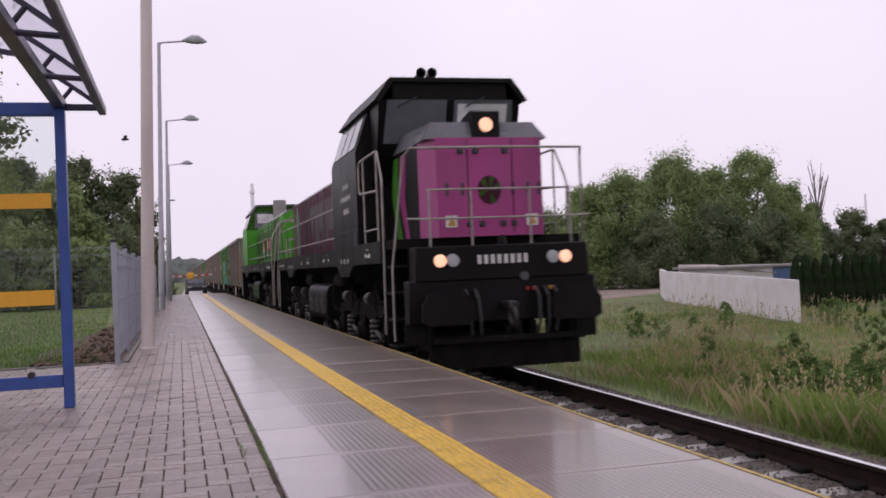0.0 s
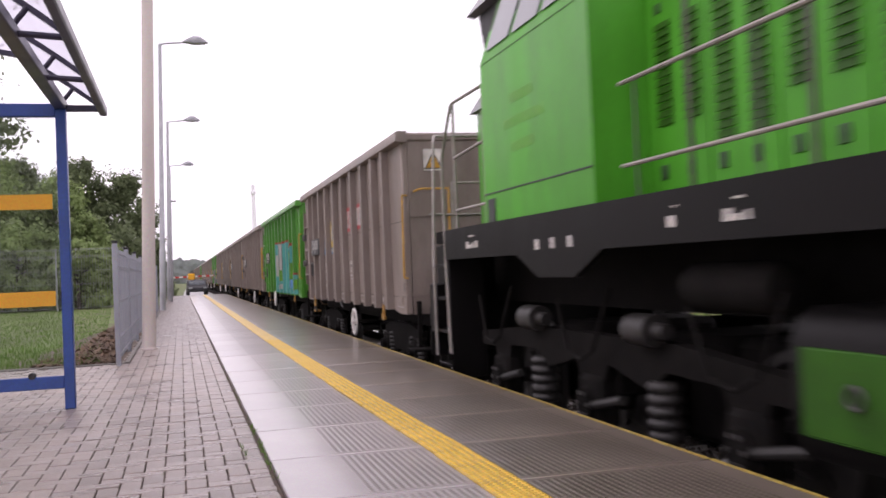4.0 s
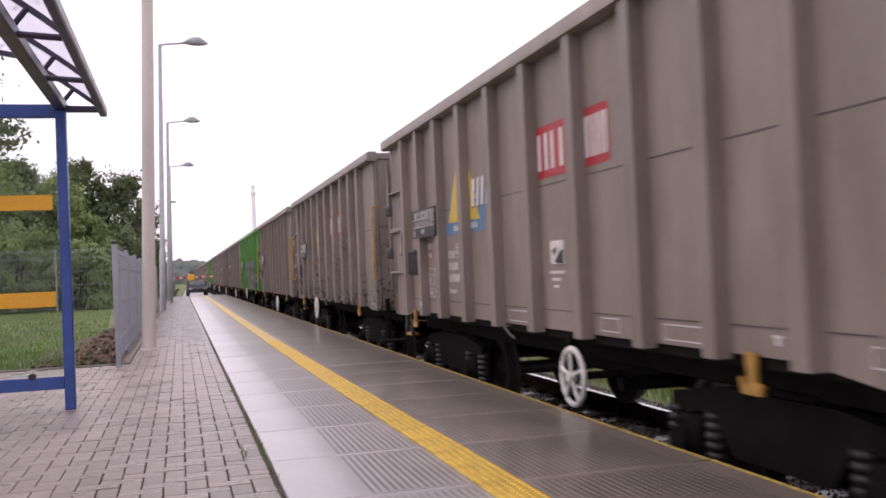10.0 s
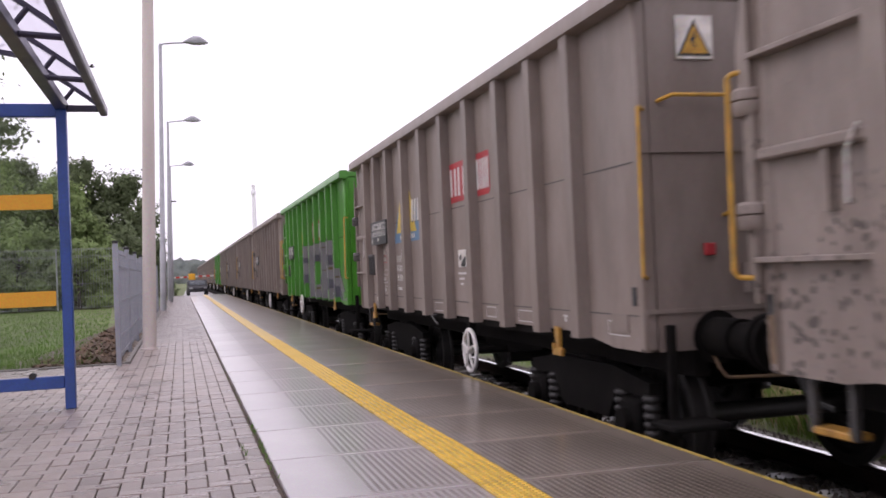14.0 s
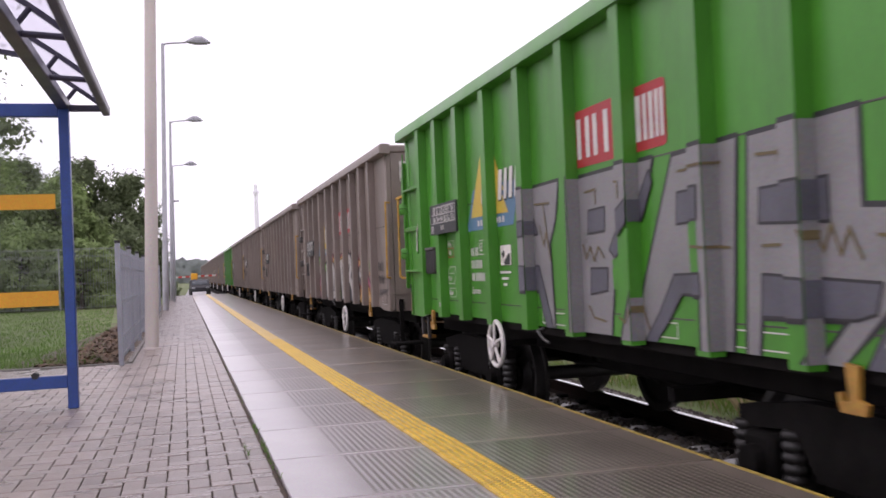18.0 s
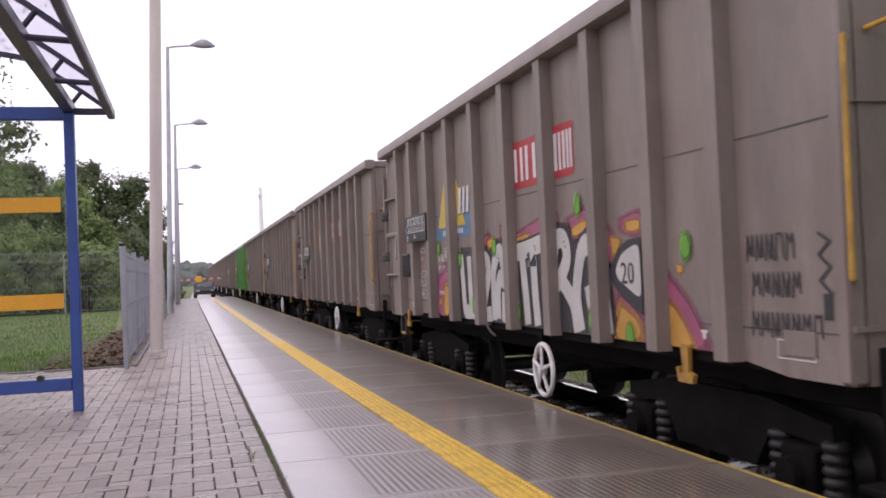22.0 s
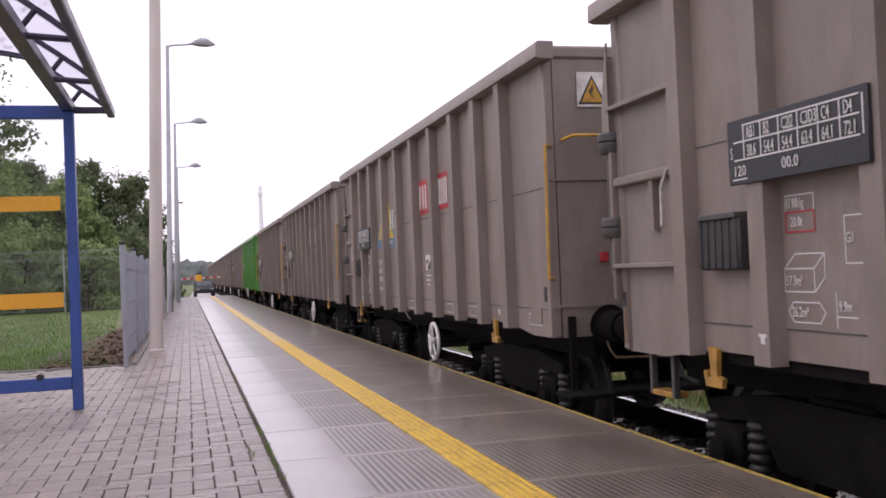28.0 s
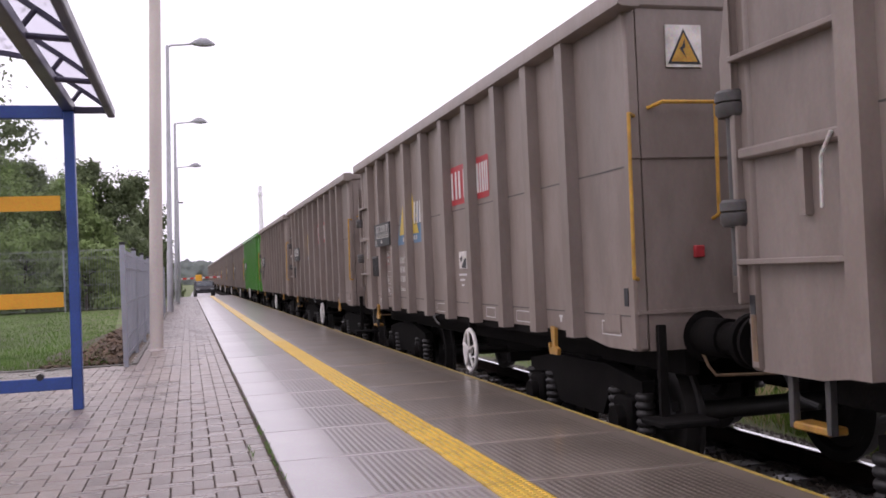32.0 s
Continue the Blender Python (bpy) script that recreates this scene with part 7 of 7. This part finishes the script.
    if lit:
        g = Geo().prism([(0.17 * math.cos(radians(a)), 2.62 + 0.20 * math.sin(radians(a))) for a in range(0, 360, 30)], "y", nf - 0.006, nf - 0.001)
        mk = part("company_mark", g, M["maroon"], lo, "dark round company mark with green wedges")
        for a0 in (20, 75, 130, 200, 290):
            part("mark_wedge", Geo().prism([(0.03 * math.cos(radians(a0)), 2.62 + 0.03 * math.sin(radians(a0))), (0.16 * math.cos(radians(a0 - 14)), 2.62 + 0.19 * math.sin(radians(a0 - 14))), (0.16 * math.cos(radians(a0 + 14)), 2.62 + 0.19 * math.sin(radians(a0 + 14)))], "y", nf - 0.009, nf - 0.0065), M["dark_green"], mk)
        g = Geo()
        for x in (-0.58, -0.36, 0.36, 0.58, 0.74):
            g.box(x - 0.045, x + 0.0, nf - 0.005, nf - 0.001, 2.55, 2.72)
        part("company_bars", g, M["g_black"], lo, "dark bars beside the company mark")
        for sx in (-1, 1):
            part("side_flash", Geo().prism([(1.95, 2.0), (2.18, 2.0), (2.60, 2.68), (2.42, 3.28), (2.04, 3.28), (2.21, 2.62)], "x", *sorted((sx * (hw + 0.001), sx * (hw + 0.006)))), B, lo)
            part("side_flash", Geo().prism([(2.46, 2.0), (2.74, 2.0), (3.07, 2.71), (2.88, 3.28), (2.56, 3.28), (2.71, 2.65)], "x", *sorted((sx * (hw + 0.001), sx * (hw + 0.006)))), M["wagon_green"], lo)
    # cab
    y0, y1, cw = cy, cy + 2.45, 1.385
    shape = [(-cw, 1.98), (-cw, 3.46), (-1.14, 4.16), (-0.92, 4.44), (0.92, 4.44), (1.14, 4.16), (cw, 3.46), (cw, 1.98)]
    part("cab", Geo().prism(shape, "y", y0, y1), CB, lo)
    part("cab_roof", Geo().prism([(-1.22, 4.14), (-0.97, 4.485), (0.97, 4.485), (1.22, 4.14), (1.13, 4.12), (0.92, 4.42), (-0.92, 4.42), (-1.13, 4.12)], "y", y0 - 0.90, y1 + 0.10), M["loco_black" if lit else "loco_grey"], lo)
    part("cab_front", Geo().prism([(y0 + 0.01, 2.9), (y0 - 0.50, 3.42), (y0 - 0.78, 4.16), (y0 + 0.01, 4.16)], "x", -1.13, 1.13).prism([(y0 - 0.78, 4.15), (y0 - 0.80, 4.42), (y0 + 0.01, 4.42), (y0 + 0.01, 4.15)], "x", -0.91, 0.91), M["loco_black"], lo)
    for sx in (-1, 1):
        def slant(ya, yb, f0, f1, off):
            px = lambda f: sx * (cw + (1.12 - cw) * f + off)
            pz = lambda f: 3.46 + 0.74 * f
            return [(px(f0), ya, pz(f0)), (px(f0), yb, pz(f0)), (px(f1), yb, pz(f1)), (px(f1), ya, pz(f1))]
        for ya, yb in ((cy + 0.15, cy + 0.75), (cy + 0.85, cy + 1.45), (cy + 1.55, cy + 2.3)):
            q = slant(ya, yb, 0.12, 0.85, 0.008) + slant(ya, yb, 0.12, 0.85, 0.018)
            part("side_window", Geo().add(q, [(0, 1, 2, 3), (4, 7, 6, 5), (0, 4, 5, 1), (1, 5, 6, 2), (2, 6, 7, 3), (3, 7, 4, 0)]), M["cab_glass"], lo, "slanted cab side window")
        for z, n in ((2.96, 7), (2.76, 12), (2.55, 7)):
            for k in range(n):
                y = cy + 1.5 - 0.080 * k - (0.22 if n == 7 else 0)
                part("cab_inscription", Geo().box(*sorted((sx * (cw + 0.001), sx * (cw + 0.003))), y, y + 0.034, z, z + 0.085), M["lettering"] if lit else M["g_lime"], lo, "small pale number bar on the cab side")
        part("cab_vent", Geo().box(*sorted((sx * cw, sx * (cw + 0.012))), cy + 0.10, cy + 0.30, 1.98, 2.20, 0.004), M["sign_black"], lo)
        part("cab_seam", Geo().box(*sorted((sx * cw, sx * (cw + 0.006))), y0 + 0.02, y1 - 0.02, 2.244, 2.256), M["sign_black"], lo)
    def leaning(pts, y, s, lo_off, hi_off, lean):
        """A plate in a cab front plane that leans forward with height."""
        ring = [(x, y - lean * (4.16 - z) * s, z) for x, z in pts]
        k = len(ring)
        return Geo().add([(x, yy + s * lo_off, z) for x, yy, z in ring] + [(x, yy + s * hi_off, z) for x, yy, z in ring], [tuple(range(k))[::-1], tuple(range(k, 2 * k))] + [(i, (i + 1) % k, k + (i + 1) % k, k + i) for i in range(k)])
    for y, s, lean in ((y0 - 0.78, -1, 0.378), (y1 + 0.004, 1, 0.0)):
        for xa, xb in ((-1.02, -0.06), (0.06, 1.02)):
            wd2 = part("cab_window", leaning([(xa * 1.02 if xa < -0.5 else xa, 3.52), (xb * 1.02 if xb > 0.5 else xb, 3.52), (xb * (0.98 if xb > 0.5 else 1), 4.16), (xa * (0.98 if xa < -0.5 else 1), 4.16)], y, s, 0.002, 0.018, lean), M["cab_glass"], lo, "large cab window")
            if (xa > 0) == lit or not lit:
                part("blind", leaning([(xa + 0.06, 3.72), (xb - 0.10, 3.72), (xb - 0.10, 4.10), (xa + 0.06, 4.10)], y, s, 0.019, 0.022, lean), M["blind"], wd2, "white blind behind the cab window")
            part("wiper", Geo().pipe([((xa + xb) / 2, y + s * 0.04, 4.20), ((xa + xb) / 2 - 0.30, y + s * (0.05 - lean * 0.14), 4.06)], 0.010), M["sign_black"], lo)
    if not lit:
        part("cab_upper", Geo().prism([(-cw - 0.003, 3.44), (-1.143, 4.165), (-0.922, 4.442), (0.922, 4.442), (1.143, 4.165), (cw + 0.003, 3.44)], "y", y0 - 0.003, y1 + 0.003), M["dark_green"], lo, "dark green window band of the cab")
    for x in (-0.30, -0.12):
        part("horn", Geo().lathe([(-0.10, 0.085), (-0.02, 0.05), (0.22, 0.03), (0.24, 0.0)], "y", (x, cy - 0.1, 4.70), 14).lathe([(0.10, 0.07), (0.0, 0.04), (0.12, 0.03)], "y", (x - 0.09, cy - 0.05, 4.60), 12), M["sign_black"], lo, "black roof horn")
    part("roof_unit", Geo().box(-0.1, 0.55, cy - 0.5, cy + 1.4, 4.48, 4.57, 0.03), M["loco_grey"], lo)
    # long hood
    ya, yb, hw = y1, L - 1.48, 0.95
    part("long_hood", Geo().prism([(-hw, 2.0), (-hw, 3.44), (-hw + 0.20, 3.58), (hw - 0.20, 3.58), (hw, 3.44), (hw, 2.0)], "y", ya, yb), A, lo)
    part("hood_roof", Geo().prism([(-hw - 0.012, 3.44), (-hw + 0.19, 3.60), (hw - 0.19, 3.60), (hw + 0.012, 3.44), (hw - 0.1, 3.42), (-hw + 0.1, 3.42)], "y", ya, yb + 0.02), M["loco_grey"], lo)
    part("hood_end", Geo().prism([(-hw + 0.02, 2.02), (-hw + 0.02, 3.42), (-hw + 0.2, 3.55), (hw - 0.2, 3.55), (hw - 0.02, 3.42), (hw - 0.02, 2.02)], "y", yb, yb + 0.05), A, lo)
    up = 0.45 if lit else 1.0
    part("exhaust_stack", Geo().lathe([(0, 0.27), (up, 0.27), (up + 0.02, 0.255), (up + 0.02, 0.22), (up - 0.2, 0.21)], "z", (0.1, cy + 3.7, 3.55), 10), M["roof_grey"], lo, "sooty steel exhaust stack")
    part("top_headlight", Geo().box(-0.22, 0.22, yb - 0.4, yb, 3.56, 3.86, 0.03).lathe([(0.03, 0.0), (0.025, 0.085), (0.0, 0.10)], "y", (0, yb, 3.72), 18), M["lamp_off"], lo, "round top headlight")
    for sx in (-1, 1):
        x = sx * hw
        o = lambda a, b: sorted((sx * (hw + a), sx * (hw + b)))
        slot = "sign_black" if lit else "dark_green"
        for k in range(9):
            y = 5.42 + 0.735 * k
            if y < y1 + 0.01:
                continue
            dr = part("hood_door", Geo().box(*o(0.001, 0.016), y + 0.010, y + 0.725, 2.05, 3.36, 0.004), A, lo)
            for e in (0.10, 0.46):
                hood_louvre(dr, sx * (hw + 0.016), y + e, y + e + 0.20, 2.30 if k % 2 else 2.48, 3.18, 16 if k % 2 else 13, slot)
                part("door_latch", Geo().box(*o(0.016, 0.030), y + e + 0.02, y + e + 0.09, 2.12, 2.22, 0.005), M["sign_black"], dr)
                part("door_latch", Geo().box(*o(0.016, 0.030), y + e + 0.02, y + e + 0.08, 3.24, 3.31, 0.005), M["sign_black"], dr)
        for y, wd4 in ((12.04, 0.78), (12.83, 0.78)) if lit else ((12.48, 0.87), (13.36, 0.85)):
            part("hood_door", Geo().box(*o(0.001, 0.016), y + 0.010, y + wd4, 2.05, 3.40, 0.004), H2, lo)
        if not lit:
            dr = part("hood_door", Geo().box(*o(0.001, 0.016), 12.05, 12.46, 2.05, 3.36, 0.004), A, lo)
            hood_louvre(dr, sx * (hw + 0.016), 12.20, 12.40, 2.30, 3.18, 16, slot)
        for ya2, yb2, za2, zb2, n2 in ((14.80, 15.22, 2.15, 3.20, 20), (14.12, 14.44, 2.15, 3.20, 20)) if lit else ((15.24, 15.62, 2.22, 3.25, 20), (14.38, 14.76, 2.62, 3.10, 10)):
            dr = part("hood_door", Geo().box(*o(0.001, 0.014), ya2 - 0.10, yb2 + 0.10, 2.05, 3.38, 0.004), A, lo)
            hood_louvre(dr, sx * (hw + 0.014), ya2, yb2, za2, zb2, n2, slot)
            part("door_latch", Geo().box(*o(0.014, 0.03), ya2 - 0.06, ya2 + 0.0, 2.20, 2.34, 0.005), M["sign_black"], dr)
        for k in range(9):
            y = 14.62 - 1.24 * k
            if y > y1 + 0.1:
                part("hood_strap", Geo().box(*o(0.0, 0.034), y - 0.024, y + 0.024, 2.0, 3.44, 0.006), M["strap"], lo, "grey-brown upright strap on the hood")
        if lit:
            part("side_mark", Geo().prism([(8.0, 2.2), (8.35, 2.55), (8.25, 3.2), (7.95, 3.3), (7.8, 2.7)], "x", *o(0.034, 0.037)), M["wagon_green"], lo, "green flash on the hood")
            part("side_mark", Geo().prism([(14.50, 2.05), (14.74, 2.05), (14.62, 2.7), (14.78, 3.36), (14.52, 3.36), (14.42, 2.7)], "x", *o(0.034, 0.037)), M["wagon_green"], lo, "green flash on the hood")
        else:
            part("name_panel", Geo().box(*o(0.034, 0.037), 10.32, 11.56, 2.45, 2.85), M["sign_red"], lo, "red name panel on the hood")
            g = Geo()
            for k in range(6):
                g.box(*o(0.0375, 0.040), 10.42 + 0.185 * k, 10.50 + 0.185 * k, 2.53, 2.77)
            part("name_bars", g, M["lettering"], lo, "white letter-like bars on the red panel")
            part("logo_panel", Geo().prism([(8.15, 2.32), (9.25, 2.32), (9.42, 2.60), (8.35, 2.60)], "x", *o(0.034, 0.036)), M["logo_blue"], lo)
            part("logo_triangle", Geo().prism([(8.35, 2.40), (9.15, 2.40), (8.80, 2.92)], "x", *o(0.0365, 0.039)), M["logo_yellow"], lo)
        xr = sx * 1.36
        for k in range(8):
            y = 5.95 + 1.32 * k
            part("rail_post", Geo().rod((xr, y, 1.98), (xr, y, 2.73), 0.010), M["collar"], lo)
        part("hand_rail", Geo().pipe([(xr, 5.75, 2.73), (xr, 15.2, 2.73), (xr, 16.1, 2.70)], 0.016), M["steel"], lo)
        part("hand_rail", Geo().pipe([(xr, 5.75, 2.20), (xr, 16.1, 2.20)], 0.014), M["steel"], lo)
        # tank and gear below
        part("fuel_tank", Geo().prism([(sx * 0.4, 0.62), (sx * 1.26, 0.62), (sx * 1.33, 0.70), (sx * 1.33, 1.18), (sx * 1.28, 1.29), (sx * 1.18, 1.34), (sx * 0.4, 1.34)], "y", 7.4, 10.15), M["loco_black"], lo)
        for k in range(3):
            bx = part("battery_box", Geo().box(*sorted((sx * 1.33, sx * 1.345)), 7.48 + 0.89 * k, 8.28 + 0.89 * k, 0.74, 1.16, 0.01), M["loco_black" if lit or k == 1 else "dark_green"], lo)
            part("box_handle", Geo().ring("x", (sx * 1.36, 7.88 + 0.89 * k, 0.96), 0.05, 0.012, 12, 5), M["collar"], bx)
        part("air_reservoir", Geo().lathe([(-0.5, 0.0), (-0.47, 0.12), (-0.4, 0.15), (0.4, 0.15), (0.47, 0.12), (0.5, 0.0)], "y", (sx * 1.1, 10.9, 1.42), 16), U, lo)
        part("air_reservoir", Geo().lathe([(-0.5, 0.0), (-0.47, 0.12), (-0.4, 0.15), (0.4, 0.15), (0.47, 0.12), (0.5, 0.0)], "y", (sx * 1.1, 6.6, 1.42), 16), U, lo)
    if not lit:
        part("end_panel", Geo().box(-0.45, 0.25, yb + 0.05, yb + 0.054, 2.35, 2.55), M["sign_red"], lo, "red name panel on the hood end")
        part("end_panel", Geo().prism([(-0.4, 2.75), (0.3, 2.75), (0.2, 2.95), (-0.3, 2.95)], "y", yb + 0.05, yb + 0.053), M["logo_blue"], lo)
        part("end_panel", Geo().prism([(-0.3, 2.78), (0.1, 2.78), (-0.1, 3.08)], "y", yb + 0.053, yb + 0.056), M["logo_yellow"], lo)
    # bogies
    for yc in (4.6, 13.0):
        g = Geo()
        for sx in (-1, 1):
            lower = [(yc - 2.75, 0.80), (yc - 2.32, 0.80), (yc - 2.26, 0.66), (yc - 1.94, 0.66), (yc - 1.86, 0.84), (yc - 1.2, 0.86), (yc - 0.9, 0.72), (yc - 0.3, 0.84), (yc - 0.18, 0.66), (yc + 0.18, 0.66), (yc + 0.3, 0.84), (yc + 0.9, 0.72), (yc + 1.2, 0.86), (yc + 1.86, 0.84), (yc + 1.94, 0.66), (yc + 2.26, 0.66), (yc + 2.32, 0.80), (yc + 2.75, 0.80)]
            g.prism(lower + [(yc + 2.75, 0.93), (yc + 1.3, 1.05), (yc - 1.3, 1.05), (yc - 2.75, 0.93)], "x", *sorted((sx * 1.02, sx * 1.14)))
        g.box(-1.05, 1.05, yc - 0.3, yc + 0.3, 0.6, 1.0, 0.02)
        b = part("bogie", g, U, lo, "dark six-wheel bogie frame")
        # added dark blocks close the view through the bogie, standing in for shade
        for dy in (-1.5, 0.6, 1.55):
            part("traction_motor", Geo().box(-0.60, 0.60, yc + dy - 0.42, yc + dy + 0.42, 0.28, 1.05, 0.06), U, b)
        for dy in (-2.1, 0.0, 2.1):
            for sx in (-1, 1):
                part("axle_box", Geo().box(*sorted((sx * 1.0, sx * 1.18)), yc + dy - 0.20, yc + dy + 0.20, 0.34, 0.74, 0.04).lathe([(0, 0.13), (sx * 0.05, 0.12), (sx * 0.05, 0.0)], "x", (sx * 1.18, yc + dy, 0.525), 16), U, b)
                for k in range(6):
                    a = radians(60 * k)
                    part("cover_bolt", Geo().rod((sx * 1.225, yc + dy + 0.09 * math.cos(a), 0.525 + 0.09 * math.sin(a)), (sx * 1.245, yc + dy + 0.09 * math.cos(a), 0.525 + 0.09 * math.sin(a)), 0.016, seg=6), M["collar"], b)
                part("guide_link", Geo().rod((sx * 1.19, yc + dy, 0.50), (sx * 1.19, yc + dy + 0.62, 0.62), 0.035, seg=8), M["wheel"], b)
                if dy != 0:
                    s2 = Geo()
                    coil(s2, sx * 1.10, yc + dy * 0.52, 0.40, 0.80, 0.105, 0.026, 5, 40)
                    part("spring", s2, M["wheel"], b)
                if dy != 0:
                    part("brake_cylinder", Geo().lathe([(-0.22, 0.0), (-0.22, 0.11), (0.10, 0.11), (0.10, 0.06), (0.24, 0.05), (0.24, 0)], "y", (sx * 1.18, yc + dy * 0.5, 1.13), 14), M["wheel"], b)
                part("brake_hose", Geo().pipe([(sx * 1.2, yc + dy + 0.5, 1.4), (sx * 1.26, yc + dy + 0.3, 0.95), (sx * 1.25, yc + dy + 0.05, 0.86), (sx * 1.24, yc + dy - 0.2, 0.90), (sx * 1.2, yc + dy - 0.5, 1.3)], 0.016, 6), M["under"], b)
            w = wheelset(lo, yc + dy, 0.525)
            WHEELS.append((w, 0.525))
    return lo


def place(k):
    """Where wagon k's front end stands along the track at the start."""
    return 35.687 + 11.238 * k


TRAIN = []          # (vehicle, start y, turned round)
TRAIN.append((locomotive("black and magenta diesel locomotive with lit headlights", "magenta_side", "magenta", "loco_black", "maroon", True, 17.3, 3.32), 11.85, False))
TRAIN.append((locomotive("bright green diesel locomotive coupled cab last", "loco_green", "loco_green", "loco_green", "dark_green", False, 17.35, 2.9), 46.5, True))
GREY = "taupe grey open box wagon with red name panel"
proto_a = wagon(GREY, "wagon_grey", "A")
proto_g = wagon("bright green open box wagon with side ribs", "wagon_green", "B", sign=False)
proto_b = wagon("taupe grey open box wagon with dark splash stains", "wagon_spot", "B", sign=False)
used = {}
for k in range(1, 21):
    src = proto_g if k in (2, 7, 12) else proto_b if k == 5 else proto_a
    if src not in used.values():
        w = src
    else:
        w = copy_thing(src, Matrix())
    used[k] = w
    TRAIN.append((w, place(k), False))
tagged(used[2], "bright green open box wagon with turquoise bubble-letter graffiti")
tagged(used[7], "bright green open box wagon with silver block graffiti")
tagged(used[8], "taupe grey open box wagon with white bubble graffiti")
tagged(used[6], "taupe grey open box wagon with faint splash stains")
for c in used[8].children:
    if c.name.startswith("warning_sign"):
        c.location.x, c.location.z = -0.085, -0.018
graffiti_teal(used[2])
graffiti_silver(used[7])
graffiti_white(used[8])

# birds over the line
def make_bird():
    bird = thing("bird", "small dark bird gliding over the platform", "bird")
    part("body", Geo().lathe([(-0.10, 0.0), (-0.06, 0.025), (0.02, 0.035), (0.08, 0.02), (0.11, 0.0)], "y", (0, 0, 0), 10), M["sign_black"], bird)
    for sx in (-1, 1):
        part("wing", Geo().add([(sx * 0.02, -0.04, 0.01), (sx * 0.14, -0.05, 0.05), (sx * 0.24, 0.02, 0.02), (sx * 0.13, 0.03, 0.04), (sx * 0.02, 0.05, 0.01), (sx * 0.02, 0.0, -0.004), (sx * 0.13, -0.01, 0.035)], [(0, 1, 3, 4), (1, 2, 3), (0, 5, 6, 1), (5, 4, 3, 6), (1, 6, 2), (6, 3, 2)]), M["sign_black"], bird)
    return bird


BIRDS = [make_bird(), make_bird()]
# time, place, roll and turn of each bird
FLIGHTS = [
    [(0, -1.18, 25.0, 4.45, -12, -75), (0.5, 0.4, 25.0, 4.51, 14, -75), (1, 1.69, 25.0, 4.57, -12, -75), (1.5, 3.04, 25.0, 4.77, 14, -75), (2.2, 5.59, 27.0, 5.64, -12, -75), (3.2, 12.0, 32.0, 9.11, 14, -75), (4.2, 22.7, 40.0, 16.02, -12, -75), (32, 160, 200, 90, 14, -75)],
    [(0, 40.0, 40.0, 39.64, -12, 100), (9.8, 16.94, 32.0, 11.71, 14, 100), (11, 9.47, 30.0, 8.78, -12, 100), (11.5, 6.86, 30.0, 8.36, 14, 100), (12, 4.68, 30.0, 8.14, -12, 100), (12.5, 2.65, 30.0, 7.86, 14, 100), (13, 0.93, 30.0, 7.62, -12, 100), (13.5, -0.71, 30.0, 7.41, 14, 100), (14.5, -3.87, 30.0, 7.29, -12, 100), (16, -8.37, 30.0, 7.54, 14, 100), (32, -72.61, 60.0, 29.35, -12, 100)],
]

# ---- motion of the train ----
SPEEDS = [(0, 8.93), (1, 8.95), (2, 8.90), (3.5, 8.431), (5.5, 7.757), (7, 7.211), (8.5, 6.607), (10, 5.883), (11.5, 5.12), (13, 4.512), (14.5, 4.09), (16.5, 3.529), (18.5, 2.874), (20.5, 2.251), (22.5, 1.814), (25, 1.259), (27.5, 0.744), (29.5, 0.396), (32, 0.178)]
GONE = [0.0]          # way gone by the train at each frame
for f in range(1, 32 * FPS + 1):
    v = [np.interp(t / FPS, [a for a, _ in SPEEDS], [b for _, b in SPEEDS]) for t in (f - 1, f)]
    GONE.append(GONE[-1] + float(v[0] + v[1]) / 2 / FPS)


def motions():
    for ob, y, turned in TRAIN:
        walk(ob, [(k / 2, pose(XC, y - GONE[k * FPS // 2], ZR, 0, 0, 180 if turned else 0)) for k in range(65)])
    by_root = {ob: turned for ob, _, turned in TRAIN}
    near = [ob for ob, _, _ in TRAIN[:11]]
    for ob in near:
        for w in [c for c in ob.children if c.name.split(".")[0] == "wheelset"]:
            r, sgn = w.location.z, -1 if by_root[ob] else 1
            rows, last = [], None
            for f in range(len(GONE)):
                a = GONE[f] / r
                nxt = GONE[min(f + 1, len(GONE) - 1)] / r
                if last is None or nxt - last > 1.45 or f == len(GONE) - 1:
                    rows.append((f / FPS, pose(*w.location, math.degrees(a) * sgn, 0, 0)))
                    last = a
            walk(w, rows)
    for bird, rows in zip(BIRDS, FLIGHTS):
        walk(bird, [(t, pose(x, y, z, 0, roll, turn)) for t, x, y, z, roll, turn in rows])


motions()
